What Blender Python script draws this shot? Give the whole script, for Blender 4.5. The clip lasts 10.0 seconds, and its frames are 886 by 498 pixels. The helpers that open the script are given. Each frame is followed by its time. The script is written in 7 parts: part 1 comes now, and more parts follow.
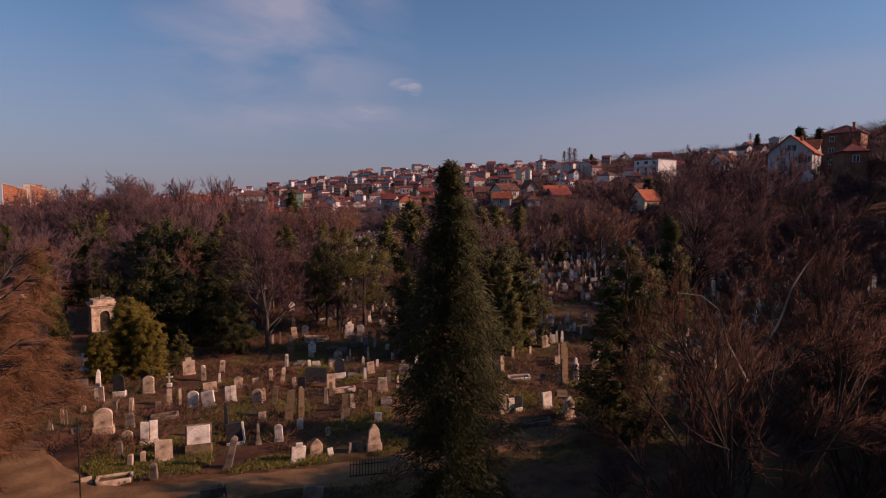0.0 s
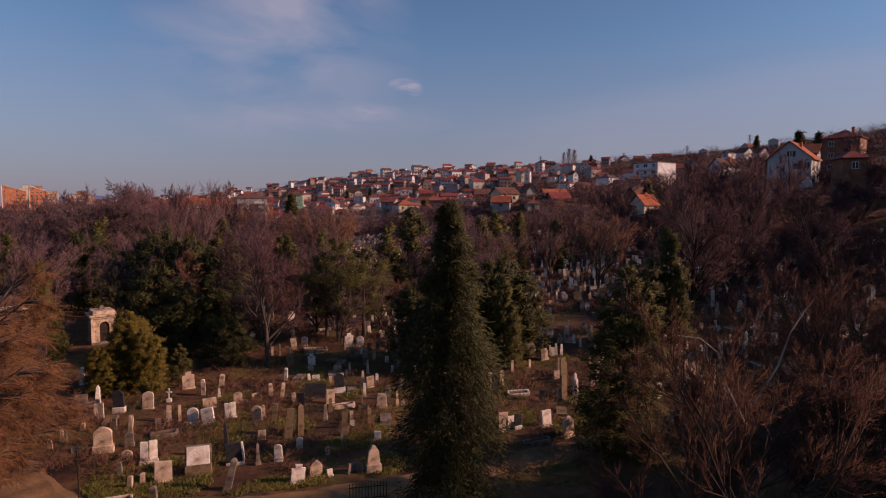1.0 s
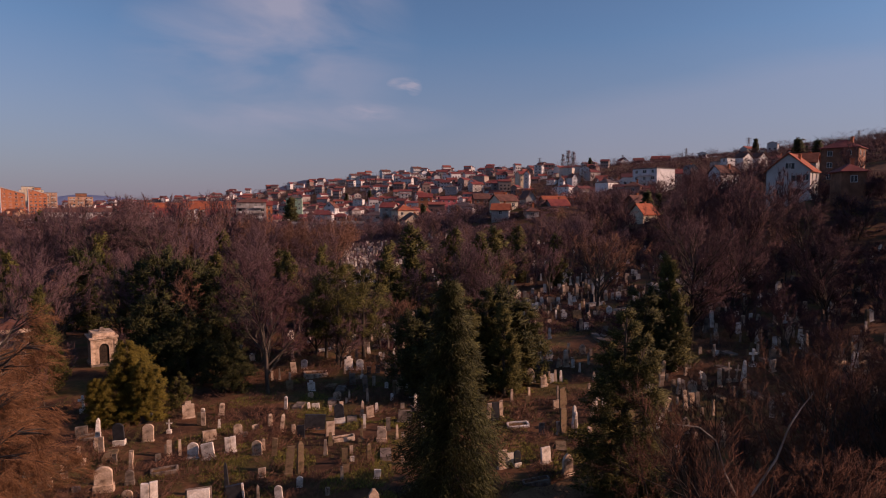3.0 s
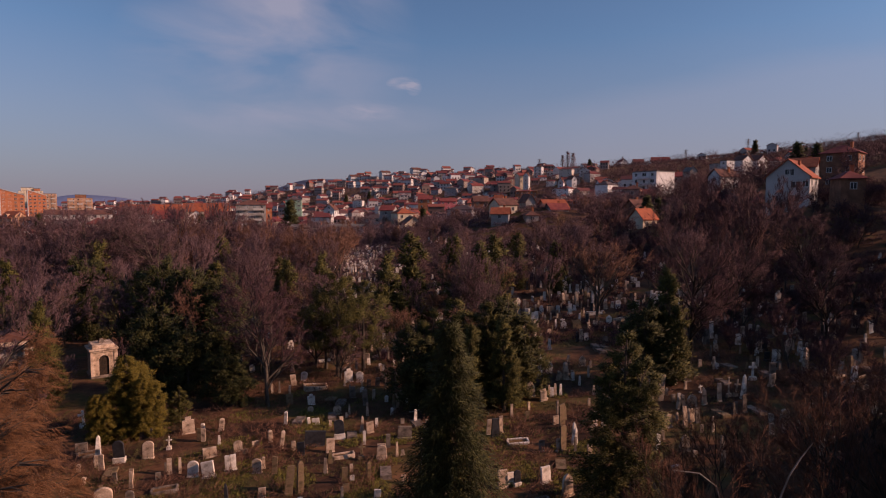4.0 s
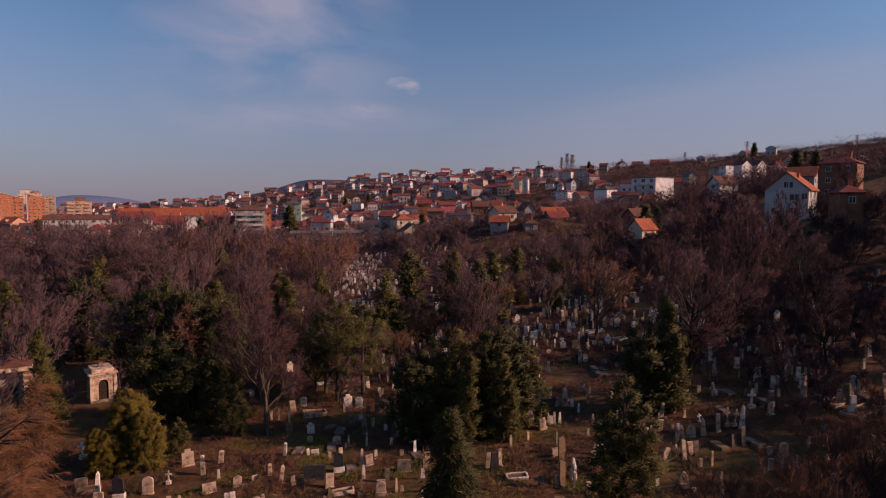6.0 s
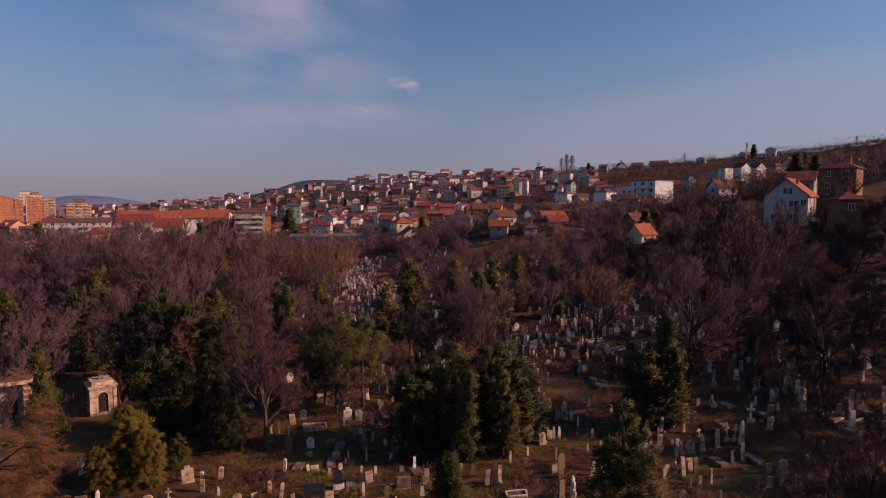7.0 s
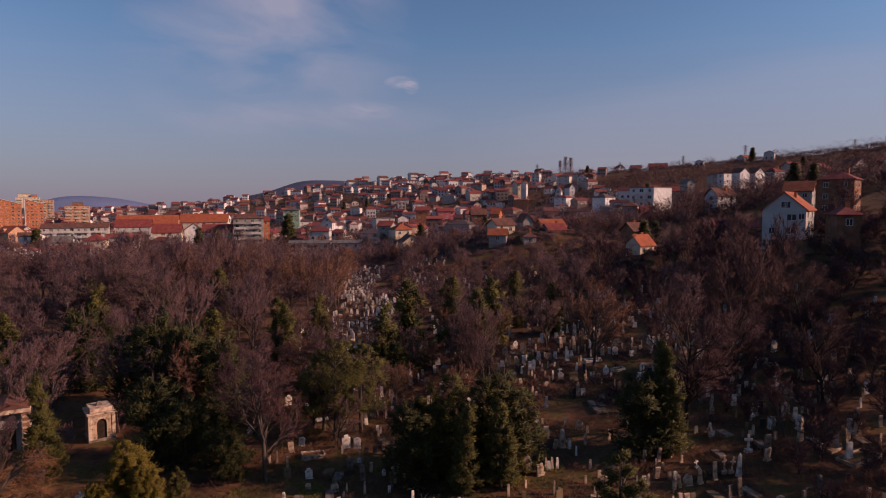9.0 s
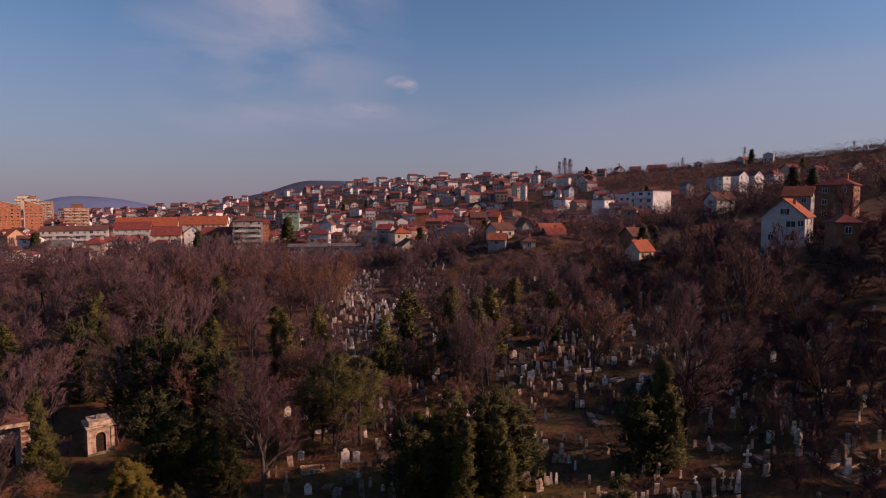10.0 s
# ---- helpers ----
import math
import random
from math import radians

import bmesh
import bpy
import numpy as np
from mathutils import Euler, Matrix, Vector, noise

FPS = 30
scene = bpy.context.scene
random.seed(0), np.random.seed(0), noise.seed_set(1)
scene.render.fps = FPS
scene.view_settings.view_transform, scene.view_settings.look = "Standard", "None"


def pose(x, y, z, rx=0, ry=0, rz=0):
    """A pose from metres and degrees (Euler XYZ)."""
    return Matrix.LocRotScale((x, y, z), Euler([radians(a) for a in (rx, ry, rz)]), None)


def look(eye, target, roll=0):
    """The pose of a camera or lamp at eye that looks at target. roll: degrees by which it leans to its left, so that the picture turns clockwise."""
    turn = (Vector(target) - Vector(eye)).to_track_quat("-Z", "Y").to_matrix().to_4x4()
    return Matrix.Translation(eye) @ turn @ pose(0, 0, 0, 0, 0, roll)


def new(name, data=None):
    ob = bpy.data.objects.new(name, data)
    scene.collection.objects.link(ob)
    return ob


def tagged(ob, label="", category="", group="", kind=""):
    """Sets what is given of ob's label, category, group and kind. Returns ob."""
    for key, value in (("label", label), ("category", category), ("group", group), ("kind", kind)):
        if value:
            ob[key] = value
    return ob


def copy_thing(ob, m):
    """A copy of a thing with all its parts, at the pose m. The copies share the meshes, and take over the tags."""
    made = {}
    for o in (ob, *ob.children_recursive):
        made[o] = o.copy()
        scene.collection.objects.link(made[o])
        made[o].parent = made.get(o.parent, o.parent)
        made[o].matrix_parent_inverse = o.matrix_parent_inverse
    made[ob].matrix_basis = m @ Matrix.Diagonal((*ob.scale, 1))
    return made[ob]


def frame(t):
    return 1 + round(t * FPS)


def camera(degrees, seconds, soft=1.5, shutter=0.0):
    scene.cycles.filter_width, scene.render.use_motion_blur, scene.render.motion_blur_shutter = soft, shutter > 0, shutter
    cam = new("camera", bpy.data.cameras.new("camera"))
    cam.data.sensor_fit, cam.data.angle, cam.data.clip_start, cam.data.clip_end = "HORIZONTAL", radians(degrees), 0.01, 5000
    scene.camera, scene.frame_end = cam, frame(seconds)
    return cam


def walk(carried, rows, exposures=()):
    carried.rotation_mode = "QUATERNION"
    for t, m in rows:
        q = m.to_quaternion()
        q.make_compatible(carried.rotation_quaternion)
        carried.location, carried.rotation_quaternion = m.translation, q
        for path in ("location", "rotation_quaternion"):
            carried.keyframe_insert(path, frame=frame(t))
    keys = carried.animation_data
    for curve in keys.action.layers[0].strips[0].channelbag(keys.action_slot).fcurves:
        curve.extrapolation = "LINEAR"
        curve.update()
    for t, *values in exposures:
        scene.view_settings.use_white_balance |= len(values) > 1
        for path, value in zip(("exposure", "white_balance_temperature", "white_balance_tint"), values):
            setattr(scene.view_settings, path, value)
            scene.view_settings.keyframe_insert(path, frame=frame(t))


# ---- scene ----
cam = camera(73.0, 10.0, soft=1.1)
METRES, EYE, TILT, LEAN, TURN = 14.0, 13.5, -3.9, 0.0, 0.0
ROWS = [
    (0.0, 0.0, 0.0, 0.0, 0.0, 0.0, -0.0),
    (0.5, 0.0009, -0.0013, 0.0428, -0.02, 0.01, -0.01),
    (1.0, 0.0006, -0.0028, 0.0877, -0.04, 0.0, 0.0),
    (1.5, -0.0001, -0.0048, 0.1332, -0.06, 0.0, -0.01),
    (2.0, -0.0005, -0.0071, 0.179, -0.08, -0.01, -0.03),
    (2.5, -0.0013, -0.008, 0.2258, -0.1, -0.04, -0.02),
    (4.0, -0.0045, -0.0097, 0.3693, -0.16, -0.08, 0.0),
    (4.5, -0.0045, -0.0096, 0.4189, -0.17, -0.1, 0.01),
    (5.0, -0.0041, -0.0105, 0.4697, -0.18, -0.11, 0.02),
    (5.5, -0.0033, -0.0116, 0.5199, -0.2, -0.12, 0.04),
    (7.0, 0.0005, -0.0153, 0.6731, -0.24, -0.15, 0.13),
    (7.5, 0.0018, -0.016, 0.726, -0.26, -0.16, 0.14),
    (8.0, 0.0028, -0.017, 0.7809, -0.28, -0.17, 0.17),
    (8.5, 0.0051, -0.0183, 0.8355, -0.3, -0.18, 0.18),
    (9.0, 0.0079, -0.0195, 0.8908, -0.33, -0.2, 0.2),
    (9.5, 0.0094, -0.0198, 0.9448, -0.36, -0.2, 0.21),
    (10.0, 0.012, -0.02, 0.9994, -0.38, -0.22, 0.23),
]
walk(cam, [(t, pose(0, 0, EYE, TILT, LEAN, TURN) @ pose(METRES * x, METRES * y, METRES * z, 90 + pitch, roll, yaw)) for t, x, y, z, yaw, pitch, roll in ROWS], ((0.0, 0.0, 6750, 35), (10.0, 0.0, 6750, 35)))

# ---- world, sun ----
SUN_AZ, SUN_EL = -6.0, 24.0
world = bpy.data.worlds.new("sky")
scene.world = world
world.use_nodes = True
wt = world.node_tree
wt.nodes.clear()


def wnode(kind, **vals):
    n = wt.nodes.new(kind)
    for k, v in vals.items():
        n.inputs[k].default_value = v
    return n


def wmath(op, a, b=None, clamp=False):
    n = wt.nodes.new("ShaderNodeMath")
    n.operation, n.use_clamp = op, clamp
    for i, v in enumerate((a, b)):
        if v is None:
            continue
        if isinstance(v, (int, float)):
            n.inputs[i].default_value = v
        else:
            wt.links.new(v, n.inputs[i])
    return n.outputs[0]


sky = wt.nodes.new("ShaderNodeTexSky")
sky.sky_type, sky.sun_disc = "NISHITA", False
sky.sun_elevation, sky.sun_rotation = radians(SUN_EL), radians(90 - SUN_AZ)
sky.air_density, sky.dust_density, sky.ozone_density, sky.altitude = 1.0, 1.0, 2.5, 200
tc = wt.nodes.new("ShaderNodeTexCoord")
sep = wt.nodes.new("ShaderNodeSeparateXYZ")
wt.links.new(tc.outputs["Generated"], sep.inputs[0])
depth = wmath("MAXIMUM", wmath("ABSOLUTE", sep.outputs[1]), 0.15)
u, v = wmath("DIVIDE", sep.outputs[0], depth), wmath("DIVIDE", sep.outputs[2], depth)
flat = wt.nodes.new("ShaderNodeCombineXYZ")
wt.links.new(wmath("MULTIPLY", u, 0.8), flat.inputs[0])
wt.links.new(wmath("ADD", wmath("MULTIPLY", v, 3.0), wmath("MULTIPLY", u, 0.35)), flat.inputs[1])
wisps = wnode("ShaderNodeTexNoise", Scale=3.4, Detail=7.0, Roughness=0.5, Distortion=0.7)
wt.links.new(flat.outputs[0], wisps.inputs["Vector"])
broad = wnode("ShaderNodeTexNoise", Scale=1.15, Detail=1.0)
wt.links.new(flat.outputs[0], broad.inputs["Vector"])


def puff(cu, cv, ru, rv):
    """A soft oval of cloud round one direction."""
    a = wmath("POWER", wmath("DIVIDE", wmath("SUBTRACT", u, cu), ru), 2.0)
    b = wmath("POWER", wmath("DIVIDE", wmath("SUBTRACT", v, cv), rv), 2.0)
    return wmath("SUBTRACT", 1.0, wmath("ADD", a, b), clamp=True)


cirrus = wmath("MULTIPLY", wmath("MULTIPLY", wmath("SUBTRACT", wisps.outputs[0], 0.37, True), 2.1, True), wmath("ADD", wmath("ADD", wmath("MULTIPLY", puff(-0.29, 0.26, 0.26, 0.17), 1.0), wmath("ADD", wmath("MULTIPLY", puff(-0.22, 0.325, 0.18, 0.09), 0.5), wmath("MULTIPLY", puff(-0.20, 0.145, 0.24, 0.035), 0.7))), wmath("MULTIPLY", wmath("SUBTRACT", broad.outputs[0], 0.44, True), 0.25)))
ragged = wnode("ShaderNodeTexNoise", Scale=26.0, Detail=4.0, Distortion=0.8)
wt.links.new(flat.outputs[0], ragged.inputs["Vector"])
torn = wmath("MULTIPLY", wmath("SUBTRACT", ragged.outputs[0], 0.3, True), 2.4)
tuft = wmath("ADD", puff(-0.062, 0.203, 0.030, 0.012), wmath("ADD", wmath("MULTIPLY", puff(-0.045, 0.196, 0.014, 0.014), 0.8), wmath("MULTIPLY", puff(-0.12, 0.156, 0.065, 0.016), 0.45)))
# a thin sheet of high cloud lies over the lower sky ahead and to the right
sheet = wmath("MULTIPLY", wmath("MULTIPLY", wmath("ADD", wmath("SUBTRACT", 0.135, v), wmath("ADD", wmath("MULTIPLY", u, 0.19), wmath("MULTIPLY", wisps.outputs[0], 0.03))), 22.0, True), wmath("MULTIPLY", wmath("MULTIPLY", u, 4.0, True), 0.22))
small = wmath("ADD", wmath("MULTIPLY", tuft, torn), sheet)
cover = wmath("MINIMUM", wmath("ADD", cirrus, small), 0.75)
low = wmath("MULTIPLY", wmath("SUBTRACT", 1.0, wmath("DIVIDE", sep.outputs[2], 0.26), True), 0.85)
haze = wt.nodes.new("ShaderNodeMix")
haze.data_type = "RGBA"
wt.links.new(low, haze.inputs[0])
tone = wt.nodes.new("ShaderNodeMix")
tone.data_type, tone.blend_type = "RGBA", "MULTIPLY"
tone.inputs[0].default_value = 1.0
tone.inputs[7].default_value = (0.74, 1.03, 1.08, 1)
wt.links.new(sky.outputs[0], tone.inputs[6])
wt.links.new(tone.outputs[2], haze.inputs[6])
haze.inputs[7].default_value = (2.63, 2.48, 3.08, 1)
cloud = wt.nodes.new("ShaderNodeMix")
cloud.data_type = "RGBA"
wt.links.new(cover, cloud.inputs[0])
wt.links.new(haze.outputs[2], cloud.inputs[6])
cloud.inputs[7].default_value = (3.9, 4.35, 5.1, 1)
bg = wt.nodes.new("ShaderNodeBackground")
bg.inputs["Strength"].default_value = 0.085
wt.links.new(cloud.outputs[2], bg.inputs["Color"])
wout = wt.nodes.new("ShaderNodeOutputWorld")
wt.links.new(bg.outputs[0], wout.inputs[0])

sun = new("sun", bpy.data.lights.new("sun", "SUN"))
sun.data.energy, sun.data.angle, sun.data.color = 5.0, radians(0.6), (1.0, 0.69, 0.46)
sa, se = radians(SUN_AZ), radians(SUN_EL)
sun.matrix_world = look((math.cos(se) * math.cos(sa) * 300, math.cos(se) * math.sin(sa) * 300, math.sin(se) * 300), (0, 0, 0))


# ---- materials ----
def material(name, stops, scale=4.0, rough=0.85, bump=0.3, by="noise", fine=40.0, fine_mix=0.35, metal=0.0, stretch=(1, 1, 1)):
    """Procedural surface. by: noise, object (a tone for each object) or island (a tone for each loose piece)."""
    m = bpy.data.materials.new(name)
    m.use_nodes = True
    nt = m.node_tree
    bsdf = nt.nodes["Principled BSDF"]
    bsdf.inputs["Roughness"].default_value = rough
    bsdf.inputs["Metallic"].default_value = metal
    bsdf.inputs["Specular IOR Level"].default_value = 0.25
    co = nt.nodes.new("ShaderNodeTexCoord")
    mp = nt.nodes.new("ShaderNodeMapping")
    mp.inputs["Scale"].default_value = stretch
    nt.links.new(co.outputs["Object"], mp.inputs[0])
    coarse = nt.nodes.new("ShaderNodeTexNoise")
    coarse.inputs["Scale"].default_value, coarse.inputs["Detail"].default_value = scale, 5
    grain = nt.nodes.new("ShaderNodeTexNoise")
    grain.inputs["Scale"].default_value, grain.inputs["Detail"].default_value = fine, 3
    for n in (coarse, grain):
        nt.links.new(mp.outputs[0], n.inputs["Vector"])
    ramp = nt.nodes.new("ShaderNodeValToRGB")
    els = ramp.color_ramp.elements
    lo, hi = (0.3, 0.7) if by == "noise" else (0.0, 1.0)
    for i, c in enumerate(stops):
        p = lo + (hi - lo) * i / max(1, len(stops) - 1)
        e = els[i] if i < 2 else els.new(p)
        e.position, e.color = p, (*c, 1)
    if len(stops) == 1:
        els[1].color = (*stops[0], 1)
    if by != "noise":
        ramp.color_ramp.interpolation = "CONSTANT" if by == "object" else "LINEAR"
    if by == "object":
        for i, e in enumerate(sorted(els, key=lambda e: e.position)):
            e.position = i / len(els)
        info = nt.nodes.new("ShaderNodeObjectInfo")
        nt.links.new(info.outputs["Random"], ramp.inputs[0])
    elif by == "island":
        geo = nt.nodes.new("ShaderNodeNewGeometry")
        nt.links.new(geo.outputs["Random Per Island"], ramp.inputs[0])
    else:
        nt.links.new(coarse.outputs[0], ramp.inputs[0])
    # wear and grain darken or lighten the tone
    wear = nt.nodes.new("ShaderNodeMapRange")
    wear.inputs[1].default_value, wear.inputs[2].default_value = 0.3, 0.7
    wear.inputs[3].default_value, wear.inputs[4].default_value = 1 - fine_mix, 1 + fine_mix * 0.6
    mixed = nt.nodes.new("ShaderNodeMath")
    mixed.operation = "MULTIPLY_ADD"
    mixed.inputs[1].default_value, mixed.inputs[2].default_value = 0.5, 0.0
    both = nt.nodes.new("ShaderNodeMath")
    nt.links.new(coarse.outputs[0], both.inputs[0])
    nt.links.new(grain.outputs[0], both.inputs[1])
    nt.links.new(both.outputs[0], mixed.inputs[0])
    nt.links.new(mixed.outputs[0], wear.inputs[0])
    mul = nt.nodes.new("ShaderNodeMix")
    mul.data_type, mul.blend_type = "RGBA", "MULTIPLY"
    mul.inputs[0].default_value = 1.0
    nt.links.new(ramp.outputs[0], mul.inputs[6])
    nt.links.new(wear.outputs[0], mul.inputs[7])
    nt.links.new(mul.outputs[2], bsdf.inputs["Base Color"])
    if bump:
        b = nt.nodes.new("ShaderNodeBump")
        b.inputs["Strength"].default_value, b.inputs["Distance"].default_value = bump, 0.05
        nt.links.new(mixed.outputs[0], b.inputs["Height"])
        nt.links.new(b.outputs[0], bsdf.inputs["Normal"])
    return m


GROUND = material("leaf_litter_and_grass", [(0.0273, 0.0115, 0.0068), (0.0756, 0.0333, 0.0172), (0.1313, 0.0585, 0.0265), (0.0693, 0.0540, 0.0140), (0.147, 0.0690, 0.0320)], scale=0.16, fine=2.2, fine_mix=0.6, bump=0.8, rough=0.95)
PATH = material("packed_earth", [(0.145, 0.078, 0.034), (0.240, 0.135, 0.064)], scale=0.5, fine=5.0, bump=0.4, rough=0.95)
MARBLE = material("weathered_marble", [(0.30, 0.24, 0.19), (0.64, 0.55, 0.47), (0.76, 0.68, 0.60), (0.82, 0.75, 0.68)], scale=1.6, fine=9, fine_mix=0.35, rough=0.6)
PINK_STONE = material("pinkish_limestone", [(0.17, 0.115, 0.082), (0.41, 0.295, 0.21), (0.52, 0.385, 0.285), (0.60, 0.46, 0.35)], scale=1.8, fine=10, fine_mix=0.4)
GREY_STONE = material("grey_stone", [(0.08, 0.0627, 0.0504), (0.17, 0.133, 0.108), (0.25, 0.1947, 0.1575)], scale=2.0, fine=12)
BLACK_GRANITE = material("black_granite", [(0.022, 0.022, 0.026), (0.045, 0.045, 0.05)], scale=3, fine=40, rough=0.35, bump=0.05)
MOSSY_STONE = material("mossy_stone", [(0.09, 0.0665, 0.0315), (0.2, 0.133, 0.081), (0.13, 0.1045, 0.045)], scale=2.2, fine=12)
BARK = material("grey_brown_bark", [(0.045, 0.034, 0.027), (0.10, 0.078, 0.06)], scale=3, fine=14, stretch=(1, 1, 0.25), bump=0.6)
DARK_BARK = material("dark_bark", [(0.022, 0.015, 0.011), (0.05, 0.034, 0.025)], scale=3, fine=14, stretch=(1, 1, 0.3))
PALE_BARK = material("pale_bark", [(0.16, 0.12, 0.10), (0.30, 0.24, 0.20)], scale=3, fine=14, stretch=(1, 1, 0.3))
TWIG = material("bare_twigs", [(0.061, 0.034, 0.037), (0.110, 0.062, 0.067), (0.168, 0.100, 0.104)], by="island", bump=0)
RUSSET_TWIG = material("russet_twigs", [(0.09, 0.042, 0.028), (0.15, 0.072, 0.046), (0.20, 0.10, 0.062)], by="island", bump=0)
WILLOW_TWIG = material("willow_twigs", [(0.105, 0.046, 0.022), (0.165, 0.076, 0.035), (0.230, 0.113, 0.053)], by="island", bump=0)
DARK_NEEDLE = material("dark_needles", [(0.0137, 0.0149, 0.004), (0.0372, 0.0391, 0.0092), (0.0725, 0.0708, 0.0165)], by="island", bump=0, rough=0.7)
GREEN_NEEDLE = material("green_needles", [(0.025, 0.0255, 0.006), (0.064, 0.060, 0.0115), (0.112, 0.098, 0.020)], by="island", bump=0, rough=0.7)
OLIVE_NEEDLE = material("olive_needles", [(0.050, 0.043, 0.006), (0.118, 0.091, 0.011), (0.185, 0.134, 0.016)], by="island", bump=0, rough=0.7)
DRY_GRASS = material("dry_grass", [(0.06, 0.04, 0.018), (0.11, 0.08, 0.032), (0.075, 0.080, 0.022), (0.15, 0.105, 0.05)], by="island", bump=0)
PLASTER = material("house_plaster", [(0.55, 0.52, 0.50), (0.36, 0.29, 0.24), (0.66, 0.64, 0.62), (0.26, 0.16, 0.13), (0.34, 0.31, 0.31), (0.52, 0.46, 0.41), (0.72, 0.70, 0.69), (0.24, 0.15, 0.12), (0.60, 0.57, 0.55)], by="object", scale=0.5, fine=3, fine_mix=0.25, bump=0.1)
WHITE_PLASTER = material("white_plaster", [(0.50, 0.49, 0.49), (0.64, 0.63, 0.63)], scale=0.5, fine=4, fine_mix=0.18, bump=0.1)
CREAM_PLASTER = material("cream_plaster", [(0.50, 0.41, 0.30), (0.64, 0.54, 0.41)], scale=0.5, fine=4, fine_mix=0.2, bump=0.1)
PALE_PLASTER = material("pale_plaster", [(0.42, 0.395, 0.375), (0.49, 0.46, 0.44)], scale=0.5, fine=4, fine_mix=0.15, bump=0.1)
SALMON_PLASTER = material("salmon_plaster", [(0.42, 0.24, 0.15), (0.52, 0.31, 0.20)], scale=0.5, fine=4, fine_mix=0.25, bump=0.1)
GREY_PLASTER = material("grey_plaster", [(0.24, 0.22, 0.21), (0.36, 0.33, 0.31)], scale=0.5, fine=4, fine_mix=0.25, bump=0.1)
ORANGE_BRICK = material("orange_brick", [(0.36, 0.12, 0.055), (0.48, 0.18, 0.085)], scale=0.7, fine=6, fine_mix=0.25, bump=0.2)
BROWN_BRICK = material("brown_brick", [(0.17, 0.075, 0.045), (0.27, 0.12, 0.07)], scale=0.8, fine=6, fine_mix=0.3, bump=0.2)
PINK_PLASTER_SOFT = material("pale_pink_plaster", [(0.40, 0.24, 0.20), (0.50, 0.31, 0.26)], scale=0.6, fine=5, bump=0.1)
PINK_PLASTER = material("pink_plaster", [(0.46, 0.11, 0.13), (0.56, 0.16, 0.17)], scale=0.6, fine=5, bump=0.1)
GREEN_PLASTER = material("green_plaster", [(0.20, 0.32, 0.24), (0.28, 0.42, 0.32)], scale=0.6, fine=5, bump=0.1)
ROOF_TILES = material("clay_roof_tiles", [(0.17, 0.038, 0.040), (0.21, 0.052, 0.045), (0.11, 0.036, 0.038), (0.24, 0.066, 0.05), (0.09, 0.05, 0.05), (0.15, 0.048, 0.045), (0.11, 0.078, 0.076)], by="object", scale=0.6, fine=4, fine_mix=0.4, bump=0.5)
ORANGE_TILES = material("bright_orange_tiles", [(0.27, 0.072, 0.036), (0.35, 0.10, 0.047)], scale=0.7, fine=4, fine_mix=0.3, bump=0.5)
RED_TILES = material("deep_red_tiles", [(0.17, 0.038, 0.036), (0.23, 0.056, 0.046)], scale=0.7, fine=4, fine_mix=0.35, bump=0.5)
BROWN_TILES = material("brown_roof_tiles", [(0.10, 0.045, 0.036), (0.17, 0.075, 0.055)], scale=0.7, fine=4, fine_mix=0.3, bump=0.5)
FLAT_ROOF = material("bitumen_roof", [(0.10, 0.09, 0.09), (0.17, 0.16, 0.15)], scale=0.6, fine=4, bump=0.2)
GLASS = material("window_glass", [(0.02, 0.024, 0.03), (0.045, 0.05, 0.06)], scale=1, fine=3, rough=0.12, bump=0)
FRAME = material("window_frame_paint", [(0.44, 0.42, 0.40), (0.55, 0.53, 0.51)], scale=4, fine=20, bump=0)
IRON = material("rusty_iron", [(0.03, 0.025, 0.022), (0.07, 0.045, 0.03)], scale=5, fine=30, metal=0.6, rough=0.6)
STEEL = material("galvanised_steel", [(0.22, 0.22, 0.23), (0.34, 0.34, 0.35)], scale=3, fine=20, metal=0.5, rough=0.5)
TOWN_WALL = material("far_town_walls", [(0.16, 0.10, 0.085), (0.32, 0.27, 0.25), (0.46, 0.43, 0.42), (0.62, 0.60, 0.59), (0.74, 0.72, 0.71)], by="island", bump=0)
TOWN_ROOF = material("far_town_roofs", [(0.09, 0.05, 0.05), (0.15, 0.042, 0.043), (0.20, 0.054, 0.048), (0.25, 0.075, 0.055)], by="island", bump=0)
FRESH_GRASS = material("winter_grass", [(0.090, 0.080, 0.016), (0.155, 0.135, 0.026), (0.210, 0.180, 0.040)], by="island", bump=0)
NEAR_TWIG = material("russet_dark_twigs", [(0.0500, 0.0195, 0.0115), (0.0860, 0.0335, 0.0180), (0.1350, 0.0540, 0.0280)], by="island", bump=0)
BLOSSOM = material("pale_blossom_twigs", [(0.16, 0.11, 0.11), (0.30, 0.22, 0.22), (0.42, 0.33, 0.33)], by="island", bump=0)
# darker copy of TWIG: the shade of the right-hand slope is in its colour
SHADE_TWIG = material("shade_darkened_twigs", [(0.038, 0.0175, 0.020), (0.069, 0.031, 0.035), (0.106, 0.050, 0.053)], by="island", bump=0)
# both hill colours carry the blue of the air haze
FAR_HILL = material("haze_tinted_far_hill", [(0.12, 0.155, 0.27), (0.135, 0.172, 0.295)], scale=0.004, fine=0.03, fine_mix=0.12, bump=0)
NEAR_HILL = material("haze_tinted_near_hill", [(0.050, 0.060, 0.105), (0.070, 0.080, 0.13)], scale=0.01, fine=0.06, fine_mix=0.25, bump=0)


